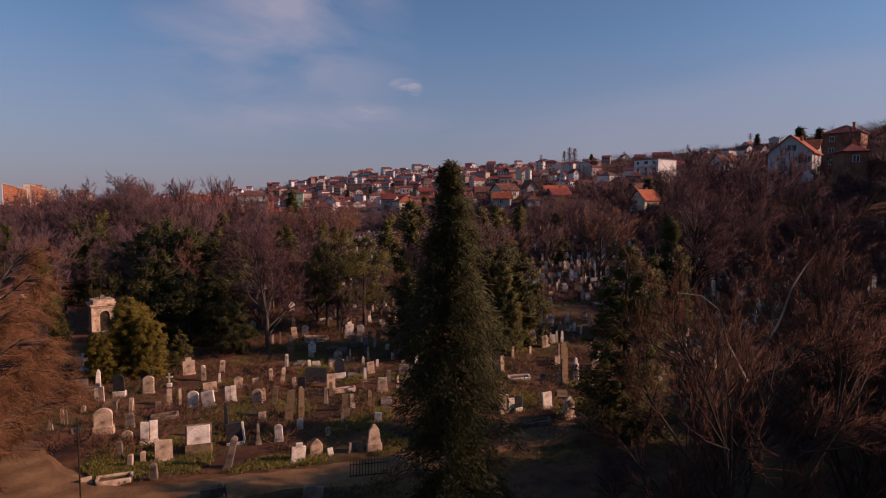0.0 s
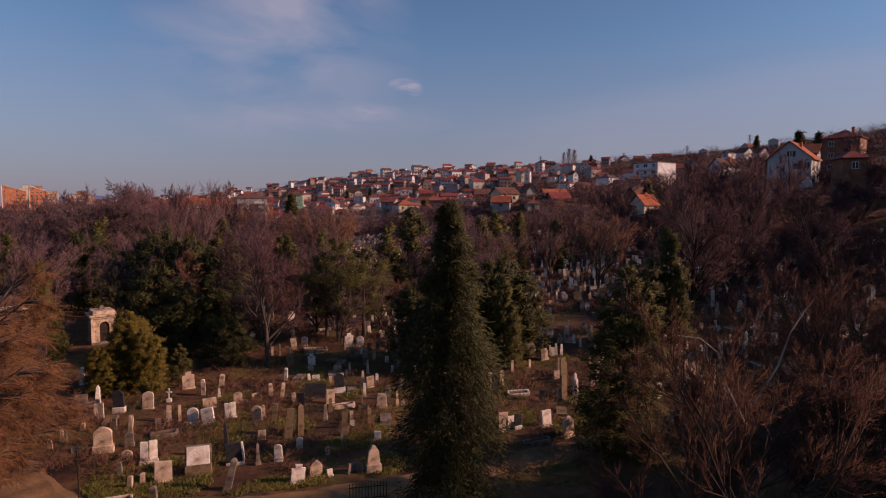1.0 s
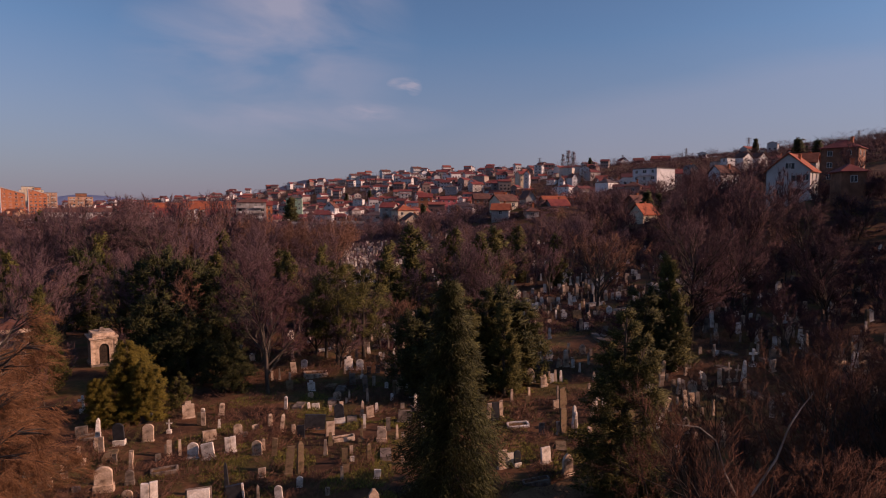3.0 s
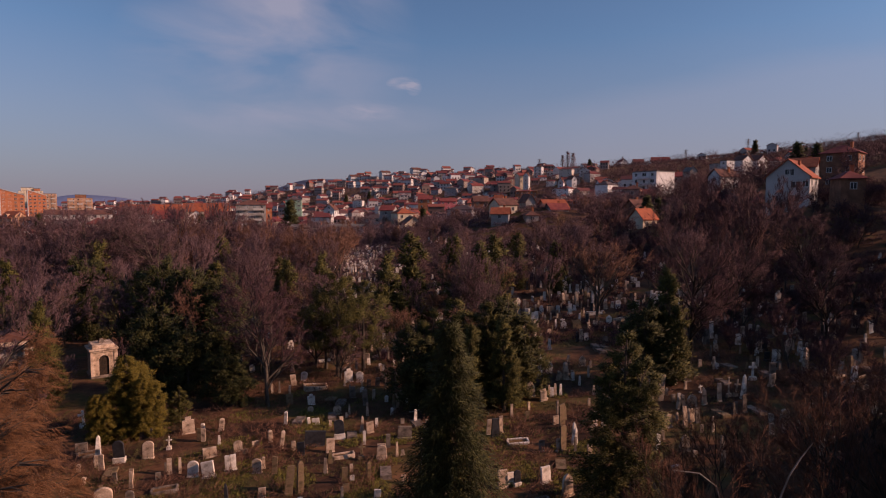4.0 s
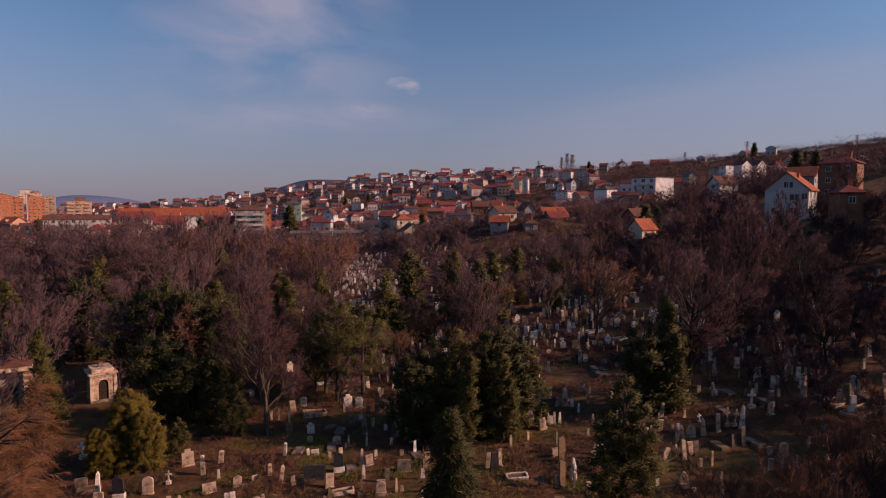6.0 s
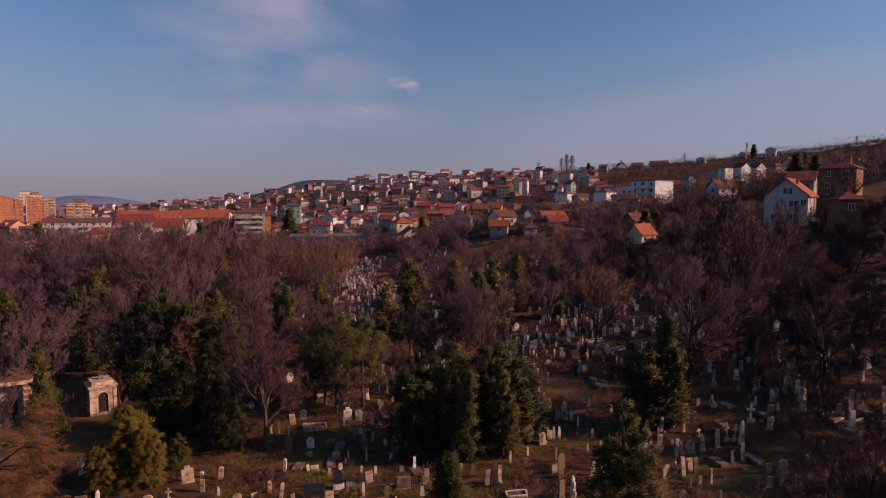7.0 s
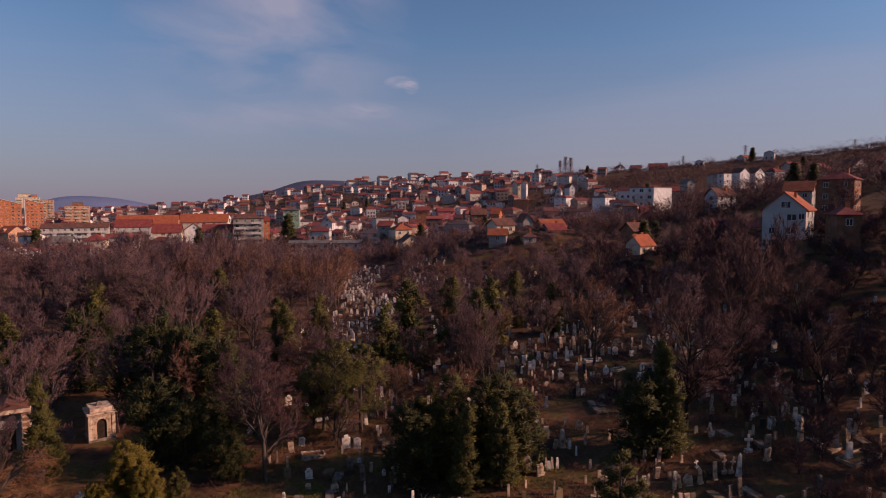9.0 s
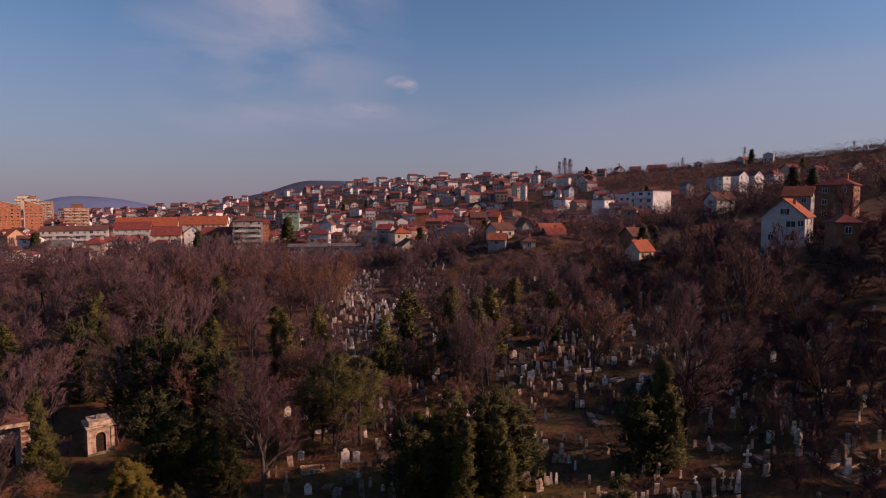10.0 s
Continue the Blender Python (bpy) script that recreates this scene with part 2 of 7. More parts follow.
# ---- the lie of the land ----
RAMPS = ((0, (20, 70, 150)), (30, (60, 120, 200, 300, 450)), (60, (70, 130, 220, 350, 500, 650)), (90, (80, 140, 260, 400, 550)), (120, (100, 300, 500, 650)), (150, (100, 300)))
RISE = (-1.66, 4.14, 7.3, -3.48, 8.06, 7.17, 3.48, -13.29, -4.51, 7.85, -1.66, -6.53, 12.78, -4.03, -1.89, -0.11, -5.97, -4.09, 3.39, 1.99, -1.08, 4.74, 0.96, -0.59, 4.84, -2.9)


def land(x, y):
    """Height of the ground: a flat valley floor, and a hillside that climbs to a crest ahead and to the right."""
    x, y = np.asarray(x, float), np.asarray(y, float)
    r = np.hypot(x, y)
    az = np.arctan2(x, np.maximum(y, 1.0))
    crest = np.interp(az, (-0.5, -0.15, 0.1, 0.25, 0.6), (900, 770, 680, 580, 525))
    over = np.maximum(0.0, r - crest)
    k = np.where(over > 0, crest / np.maximum(r, 1.0), 1.0)
    px, py = x * k, y * k
    z, i = np.full(px.shape, RISE[0]), 1
    for turn, offs in RAMPS:
        w = px * math.cos(radians(turn)) + py * math.sin(radians(turn))
        for o in offs:
            z = z + RISE[i] * 0.25 * np.logaddexp(0, (w - o) / 25)
            i += 1
    z = np.where(y < -20, np.minimum(z, 6.0), z)
    z = np.minimum(z, 110.0) - np.clip((az - 0.28) / 0.35, 0, 1) * np.interp(r, (260, 350, 430, 525), (0.0, 1.8, 1.7, 0.45)) * 9.0
    z = z - 5.0 * np.exp(-(((x - 80) / 55) ** 2 + ((y - 430) / 60) ** 2)) + 4.0 * np.exp(-(((x + 35) / 90) ** 2 + ((y - 345) / 75) ** 2))
    # knolls under the houses next to the cemetery
    for kx, ky, kr, kh in ((22, 206, 24, 6.5), (75, 120, 15, 5.0), (38, 204, 14, 3.0), (53, 154, 9, 1.6)):
        z = z + kh * np.exp(-(((x - kx) / kr) ** 2 + ((y - ky) / kr) ** 2))
    return np.maximum(z - over * 0.10, np.minimum(z, -4.0 - over * 0.01))


def ground_z(x, y):
    return float(land(x, y))


def mesh_of(name, verts, faces, mats=()):
    me = bpy.data.meshes.new(name)
    me.from_pydata([tuple(p) for p in verts], [], [tuple(f) for f in faces])
    for m in mats:
        me.materials.append(m)
    return me


def raw_mesh(name, verts, loops, sides, mats):
    """A mesh of faces with a fixed number of sides, from flat arrays."""
    me = bpy.data.meshes.new(name)
    verts, loops = np.asarray(verts, np.float32).reshape(-1, 3), np.asarray(loops, np.int32).ravel()
    n = len(loops) // sides
    me.vertices.add(len(verts))
    me.vertices.foreach_set("co", verts.ravel())
    me.loops.add(len(loops))
    me.loops.foreach_set("vertex_index", loops)
    me.polygons.add(n)
    me.polygons.foreach_set("loop_start", np.arange(n, dtype=np.int32) * sides)
    me.update(calc_edges=True)
    me.validate()
    for m in mats:
        me.materials.append(m)
    return me


def grid_sheet(name, xs, ys, material_, lift=0.0):
    gx, gy = np.meshgrid(xs, ys)
    gz = land(gx, gy) + lift
    bumps = np.sin(gx * 0.9 + 1.3 * np.sin(gy * 0.35)) * np.sin(gy * 0.8 + np.sin(gx * 0.5)) * 0.09
    if lift == 0:
        gz = gz + np.where(np.hypot(gx, gy) < 250, bumps, 0)
    v = np.stack([gx, gy, gz], -1).reshape(-1, 3)
    nx, ny = len(xs), len(ys)
    i = (np.arange(ny - 1)[:, None] * nx + np.arange(nx - 1)[None, :]).ravel()
    me = raw_mesh(name, v, np.stack([i, i + 1, i + nx + 1, i + nx], 1), 4, [material_])
    for p in me.polygons:
        p.use_smooth = True
    return me


def spaced(a, b, near_a, near_b, fine, growth):
    """Grid lines: even between near_a and near_b, ever wider outside."""
    mid = list(np.arange(near_a, near_b, fine))
    out, s, p = [], fine, near_b
    while p < b:
        out.append(p)
        s *= growth
        p += s
    low, s, p = [], fine, near_a
    while p > a:
        s *= growth
        p -= s
        low.append(p)
    return np.array(low[::-1] + mid + out + [b])


ground = new("ground", grid_sheet("ground", spaced(-4400, 4400, -60, 90, 1.0, 1.1), spaced(-1500, 4400, 10, 130, 1.0, 1.08), GROUND))
tagged(ground, "brown leaf-strewn cemetery ground with patches of olive grass", "ground", kind="structure")


# ---- helpers for things ----
def part(name, bm, material_, parent, label=""):
    """One bmesh (or mesh) as one object under a thing."""
    if isinstance(bm, bpy.types.Mesh):
        me = bm
    else:
        me = bpy.data.meshes.new(name)
        bm.to_mesh(me)
        bm.free()
    if material_ is not None and not me.materials:
        me.materials.append(material_)
    ob = new(name, me)
    ob.parent = parent
    if label:
        ob["label"] = label
    return ob


def box(bm, x0, x1, y0, y1, z0, z1, taper=1.0, bevel=0.0, mat=0):
    cx, cy = (x0 + x1) / 2, (y0 + y1) / 2
    vs = []
    for z, k in ((z0, 1.0), (z1, taper)):
        for x, y in ((x0, y0), (x1, y0), (x1, y1), (x0, y1)):
            vs.append(bm.verts.new((cx + (x - cx) * k, cy + (y - cy) * k, z)))
    fs = [bm.faces.new([vs[i] for i in q]) for q in ((3, 2, 1, 0), (4, 5, 6, 7), (0, 1, 5, 4), (1, 2, 6, 5), (2, 3, 7, 6), (3, 0, 4, 7))]
    for f_ in fs:
        f_.material_index = mat
    if bevel:
        bmesh.ops.bevel(bm, geom=list({e for f_ in fs for e in f_.edges}), offset=bevel, segments=1, affect="EDGES")
    return bm


def prism(bm, outline, y0, y1, bevel=0.0):
    """An outline in x and z drawn out along y."""
    a = [bm.verts.new((x, y0, z)) for x, z in outline]
    b = [bm.verts.new((x, y1, z)) for x, z in outline]
    n = len(outline)
    fs = [bm.faces.new(a), bm.faces.new(b[::-1])]
    for i in range(n):
        fs.append(bm.faces.new((a[i], b[i], b[(i + 1) % n], a[(i + 1) % n])))
    bmesh.ops.recalc_face_normals(bm, faces=fs)
    if bevel:
        bmesh.ops.bevel(bm, geom=[e for f_ in fs[:2] for e in f_.edges], offset=bevel, segments=1, affect="EDGES")
    return bm


def empty(name, x, y, z, turn=0.0, tilt=0.0, lean=0.0):
    ob = new(name)
    ob.empty_display_size = 0.3
    ob.matrix_basis = pose(x, y, z, tilt, lean, turn)
    return ob


# ---- trees ----
def tubes(p0, p1, r0, r1, n=4):
    """Frustums from p0 to p1 as arrays of quads."""
    d = p1 - p0
    d = d / np.maximum(np.linalg.norm(d, axis=1, keepdims=True), 1e-6)
    ref = np.where(np.abs(d[:, 2:3]) > 0.9, np.array([[1.0, 0, 0]]), np.array([[0, 0, 1.0]]))
    a = np.cross(d, ref)
    a /= np.maximum(np.linalg.norm(a, axis=1, keepdims=True), 1e-6)
    b = np.cross(d, a)
    rings = []
    for p, r in ((p0, r0), (p1, r1)):
        for i in range(n):
            t = 2 * math.pi * i / n
            rings.append(p + r[:, None] * (math.cos(t) * a + math.sin(t) * b))
    v = np.stack(rings, 1)
    base = (np.arange(len(p0)) * 2 * n)[:, None]
    quads = np.concatenate([base + np.array([[i, (i + 1) % n, n + (i + 1) % n, n + i]]) for i in range(n)], 1)
    return v.reshape(-1, 3), quads.reshape(-1, 4)


def spikes(p, d, r):
    """Slim three-sided cones from p along d, open below: twigs, needles and sprays."""
    u_ = d / np.maximum(np.linalg.norm(d, axis=1, keepdims=True), 1e-6)
    ref = np.where(np.abs(u_[:, 2:3]) > 0.9, np.array([[1.0, 0, 0]]), np.array([[0, 0, 1.0]]))
    a = np.cross(u_, ref)
    a /= np.maximum(np.linalg.norm(a, axis=1, keepdims=True), 1e-6)
    b = np.cross(u_, a)
    vs = [p + r[:, None] * (math.cos(t) * a + math.sin(t) * b) for t in (0.3, 2.4, 4.5)] + [p + d]
    v = np.stack(vs, 1).reshape(-1, 3)
    base = (np.arange(len(p)) * 4)[:, None]
    tris = np.concatenate([base + np.array([[0, 1, 3]]), base + np.array([[1, 2, 3]]), base + np.array([[2, 0, 3]])], 1)
    return v, tris.reshape(-1, 3)


def branches(rng, base, dirs, length, radius, kids, spread, ratio, lift, low=0.3):
    """Children of straight branches: their starts, ways, lengths and thicknesses."""
    n = len(base)
    i = np.repeat(np.arange(n), kids)
    t = rng.uniform(low, 1.0, len(i))
    side = rng.normal(size=(len(i), 3))
    side -= (side * dirs[i]).sum(1, keepdims=True) * dirs[i]
    side /= np.linalg.norm(side, axis=1, keepdims=True)
    k = rng.uniform(0.6, 1.3, len(i))[:, None] * spread
    d = dirs[i] + side * k
    d[:, 2] += lift
    d /= np.linalg.norm(d, axis=1, keepdims=True)
    start = base[i] + dirs[i] * (length[i] * t)[:, None]
    ln = length[i] * ratio * rng.uniform(0.55, 1.15, len(i)) * (1.15 - 0.5 * t)
    return start, d, ln, radius[i] * 0.55 * (1.1 - 0.4 * t)


def bare_tree_meshes(seed, height, trunk_r, kids, spread=0.75, lift=0.15, twig_r=0.014, droop=0.0, clear=0.3, ratios=(0.6, 0.55, 0.5, 0.45), far=False):
    """A leafless tree: tapered trunk and limbs in one mesh, boughs and twigs in another."""
    rng = np.random.default_rng(seed)
    wood_v, wood_q, off = [], [], 0

    def add(p0, p1, r0, r1, n, store_v, store_q, o):
        v_, q_ = tubes(p0, p1, r0, r1, n)
        store_v.append(v_)
        store_q.append(q_ + o)
        return o + len(v_)

    # trunk, a gently bent line of five pieces
    pts = [np.zeros(3)]
    way = np.array([0.0, 0, 1])
    for i in range(5):
        way = way + rng.normal(size=3) * (0.10, 0.10, 0)
        way /= np.linalg.norm(way)
        pts.append(pts[-1] + way * height * 0.62 / 5)
    pts = np.array(pts)
    pts[0, 2] = -0.3
    rad = trunk_r * np.linspace(1.15, 0.45, 6)
    off = add(pts[:-1], pts[1:], rad[:-1], rad[1:], 7, wood_v, wood_q, off)
    td = np.diff(pts, axis=0)
    tl = np.linalg.norm(td, axis=1)
    use = [i for i in range(5) if (i + 1) / 5 > clear]
    base, dirs, ln, rd = pts[:-1][use], (td / tl[:, None])[use], tl[use] * 3.4, rad[1:][use]
    twig_v, twig_q, toff = [], [], 0
    for level, k in enumerate(kids):
        if level == 0:
            start, d, ln2, rd2 = branches(rng, base, dirs, ln / 3.4, rd * 1.3, k, spread * 1.15, 1.0, lift, 0.0)
            ln2 = height * ratios[0] * rng.uniform(0.6, 1.05, len(start)) * (0.75 + 0.25 * rng.random(len(start)))
            top = np.maximum(0.25, 1.02 - start[:, 2] / height)
            ln2 = np.minimum(ln2, height * top * 0.95)
        else:
            start, d, ln2, rd2 = branches(rng, base, dirs, ln, rd, k, spread, ratios[min(level, 3)], lift - droop * level)
        mid = start + d * (ln2 * 0.55)[:, None]
        bent = d + rng.normal(size=d.shape) * 0.22 + np.array([0, 0, 0.18 - droop])
        bent /= np.linalg.norm(bent, axis=1, keepdims=True)
        end = mid + bent * (ln2 * 0.45)[:, None]
        last = level == len(kids) - 1
        if last:
            v_, q_ = spikes(start, end - start, np.maximum(rd2 * 0.4, twig_r))
            fine_v, fine_q = v_, q_
        elif level < (1 if far else 2):
            sides_ = 3 if far else 5 - level
            off = add(start, mid, rd2, rd2 * 0.75, sides_, wood_v, wood_q, off)
            off = add(mid, end, rd2 * 0.75, rd2 * 0.35, sides_, wood_v, wood_q, off)
        else:
            v_, q_ = spikes(start, (end - start) * 1.0, np.maximum(rd2 * 0.8, twig_r * 1.3))
            twig_v.append(v_)
            twig_q.append(q_ + toff)
            toff += len(v_)
        base, dirs, ln, rd = start, (end - start) / np.linalg.norm(end - start, axis=1, keepdims=True), ln2, rd2
    twig_v.append(fine_v)
    twig_q.append(fine_q + toff)
    return (np.concatenate(wood_v), np.concatenate(wood_q)), (np.concatenate(twig_v), np.concatenate(twig_q))


def bare_tree(seed, height, trunk_r, kids, wood, twig, label, name="bare_tree", **more):
    a, b = bare_tree_meshes(seed, height, trunk_r, kids, **more)
    if name != "bare_tree":
        # a thicket is all stems and twigs: one mesh
        q4 = a[1]
        tris = np.concatenate([q4[:, [0, 1, 2]], q4[:, [0, 2, 3]], b[1] + len(a[0])])
        t = new(name, raw_mesh(name, np.concatenate([a[0], b[0]]), tris, 3, [twig]))
        t.location.z = -500
        return tagged(t, label, "bush")
    t = empty(name, 0, 0, -500)
    part("trunk", raw_mesh("trunk", *a, 4, [wood]), None, t)
    part("crown", raw_mesh("crown", *b, 3, [twig]), None, t)
    return tagged(t, label, "tree")


def conifer(seed, height, radius, profile, leaf, label, boughs=200, sprays=40, spray=0.4, width=0.06, droop=-0.2, start=0.06, name="conifer", trunk_r=None, fill=0.35, wood=None, lump=0.18, leaders=1, apart=0.5, rise_=0.0):
    """An evergreen: a tapered trunk and a crown of sprays set along boughs of uneven length. profile: radius by height, from 0 to 1."""
    rng = np.random.default_rng(seed)
    s = np.sort(rng.uniform(start, 0.985, boughs))
    ang = rng.uniform(0, 2 * math.pi, boughs)
    reach = radius * np.interp(s, np.linspace(0, 1, len(profile)), profile) * (1 + lump * rng.normal(size=boughs)).clip(0.55, 1.4) * (1 + 0.14 * np.sin(3 * ang + 9 * s) + 0.1 * np.sin(5 * ang - 14 * s))
    stem = rng.integers(0, leaders, boughs)
    around = np.arange(leaders) * 2.4 + rng.uniform(0, 6)
    step = np.where(np.arange(leaders) == 0, 0.25, 1.0) * radius * apart * (leaders > 1)
    lx, ly = np.cos(around) * step, np.sin(around) * step
    lh = np.where(np.arange(leaders) == 0, 1.0, rng.uniform(0.62, 0.95, leaders))
    if leaders > 1:
        reach = reach * 0.62
    s_l = s * lh[stem]
    i = np.repeat(np.arange(boughs), sprays)
    f_ = rng.uniform(fill, 1.0, len(i)) ** 0.7
    out = np.stack([np.cos(ang), np.sin(ang), np.zeros(boughs)], 1)[i]
    p = out * (reach[i] * f_)[:, None]
    p[:, 0] += lx[stem[i]]
    p[:, 1] += ly[stem[i]]
    p[:, 2] = s_l[i] * height + droop * reach[i] * f_ ** 1.6 + rng.normal(size=len(i)) * 0.12 * spray
    p[:, 2] = np.maximum(p[:, 2], 0.1)
    p += rng.normal(size=p.shape) * (0.32 * spray + 0.05 * reach[i])[:, None]
    d = out * 0.9 + rng.normal(size=p.shape) * 0.55
    d[:, 2] += droop * 0.9 + 0.1 + rise_
    d /= np.linalg.norm(d, axis=1, keepdims=True)
    d *= (spray * rng.uniform(0.5, 1.3, len(i)))[:, None]
    v_, q_ = spikes(p, d, np.full(len(p), width) * rng.uniform(0.6, 1.4, len(p)))
    tr = trunk_r or 0.02 * height
    zs = np.linspace(-0.3, height * 0.97, 7)
    c = np.zeros((7, 3))
    c[:, 2] = zs
    c[1:, :2] += rng.normal(size=(6, 2)) * 0.05
    rr = tr * np.linspace(1.2, 0.12, 7)
    tv, tq = tubes(c[:-1], c[1:], rr[:-1], rr[1:], 7)
    bp0 = np.zeros((boughs, 3))
    bp0[:, 0], bp0[:, 1], bp0[:, 2] = lx[stem] * s_l, ly[stem] * s_l, s_l * height * 0.9
    bp1 = out[::sprays] * (reach * 0.85)[:, None]
    bp1[:, 0] += lx[stem]
    bp1[:, 1] += ly[stem]
    bp1[:, 2] = s_l * height + droop * reach * 0.75
    bv, bq = tubes(bp0, bp1, np.full(boughs, tr * 0.14) + 0.01, np.full(boughs, 0.012), 3)
    t = empty(name, 0, 0, -500)
    wv = np.concatenate([tv, bv])
    wq = [tuple(q) for q in tq] + [tuple(q) for q in (bq + len(tv))]
    part("trunk", raw_mesh("trunk", wv, np.array(wq), 4, [wood or BARK]), None, t)
    part("crown", raw_mesh("crown", v_, q_, 3, [leaf]), None, t)
    return tagged(t, label, "tree")


def plant(proto, x, y, scale=1.0, turn=0.0, label="", tall=1.0):
    """A copy of a tree, rooted in the ground."""
    ob = copy_thing(proto, pose(x, y, ground_z(x, y) - 0.05, 0, 0, turn))
    ob.scale = (scale, scale, scale * tall)
    if label:
        ob["label"] = label
    return ob


def remove(ob):
    for o in (*ob.children_recursive, ob):
        bpy.data.objects.remove(o)


# ---- far hills ----
def ridge(name, label, dist, a0, a1, height, hump, seed, mat, lean=1.0):
    """A rounded hill far off, a closed body whose crest runs across the view."""
    n, rng = 60, np.random.default_rng(seed)
    ph = rng.uniform(0, 6, 4)
    v_, q_ = [], []
    for i in range(n + 1):
        a = a0 + (a1 - a0) * i / n
        e = math.sin(math.pi * (i / n) ** lean) ** 0.8
        top = height * e * (0.8 + hump * math.sin((26 if dist > 3000 else 9) * a + ph[0]) + 0.12 * math.sin(23 * a + ph[1]) + 0.03 * math.sin(61 * a + ph[2]))
        for k, (dd, hh) in enumerate(((-420, -60), (-190, top * 0.6), (0, top), (420, -60))):
            r = dist + dd
            v_.append((math.sin(a) * r, math.cos(a) * r, hh))
    for i in range(n):
        for k in range(3):
            b = i * 4 + k
            q_.append((b, b + 4, b + 5, b + 1))
    ob = new(name, mesh_of(name, v_, q_, [mat]))
    for p in ob.data.polygons:
        p.use_smooth = True
    return tagged(ob, label, "hill", kind="structure")


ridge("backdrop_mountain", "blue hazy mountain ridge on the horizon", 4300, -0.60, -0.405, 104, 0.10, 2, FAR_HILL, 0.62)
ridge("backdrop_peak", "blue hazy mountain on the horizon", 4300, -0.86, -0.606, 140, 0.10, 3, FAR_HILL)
ridge("backdrop_hill", "wooded hill behind the town with haze in its blue-grey colour", 2300, -0.36, -0.05, 150, 0.05, 5, NEAR_HILL)

# ---- earth path ----
def path_edge(x):
    """The far edge of the path, which climbs from the lower left to the right."""
    return np.interp(x, (-34, -25, -21, -18, -15, -10, -7, -3.4, 2, 6, 12, 20), (39.0, 37.0, 33.0, 30.4, 30.6, 31.6, 32.4, 33.3, 35.2, 37.0, 39.0, 40.5))


xs = np.linspace(-34, 16, 101)
pv, pq = [], []
for i, x_ in enumerate(xs):
    for k in range(7):
        half_ = 1.6 + 3.0 * min(1.0, max(0.0, (-18 - x_) / 7))
        y_ = float(path_edge(x_)) - half_ + (k - 3) / 3 * (half_ + 0.22 * math.sin(x_ * 0.9 + k) + 0.12 * math.sin(x_ * 2.7 + k))
        pv.append((x_, y_, ground_z(x_, y_) + (0.13 if 0 < k < 6 else -0.14)))
for i in range(100):
    for k in range(6):
        b_ = i * 7 + k
        pq.append((b_, b_ + 7, b_ + 8, b_ + 1))
tagged(new("path", mesh_of("path", pv, pq, [PATH])), "trodden brown earth path between the graves", "path", kind="structure")


# ---- gravestones ----
STONE_LABELS = {"MARBLE": "weathered white marble", "PINK_STONE": "pinkish weathered limestone", "GREY_STONE": "grey weathered stone", "BLACK_GRANITE": "polished black granite", "MOSSY_STONE": "mossy brown stone"}
STONE_NAMES = {"weathered_marble": "MARBLE", "pinkish_limestone": "PINK_STONE", "grey_stone": "GREY_STONE", "black_granite": "BLACK_GRANITE", "mossy_stone": "MOSSY_STONE"}
STONE_FORMS = {"obelisk": "tapered obelisk on a stepped base", "rounded": "headstone with a rounded top", "slab": "plain upright headstone", "twin": "pair of joined headstones", "plinth": "headstone on a heavy plinth", "book": "open-book headstone on a plinth", "panel": "wide framed headstone on a plinth", "pillar": "slim square grave pillar", "stepped": "headstone with stepped shoulders", "gothic": "headstone with a pointed top", "peaked": "tall tapered headstone on a plinth", "two_tone": "headstone on a pale base", "framed": "headstone with a white border", "cross": "stone cross on a base", "kerb": "low grave kerb with a filled bed"}
stone_rng = random.Random(11)


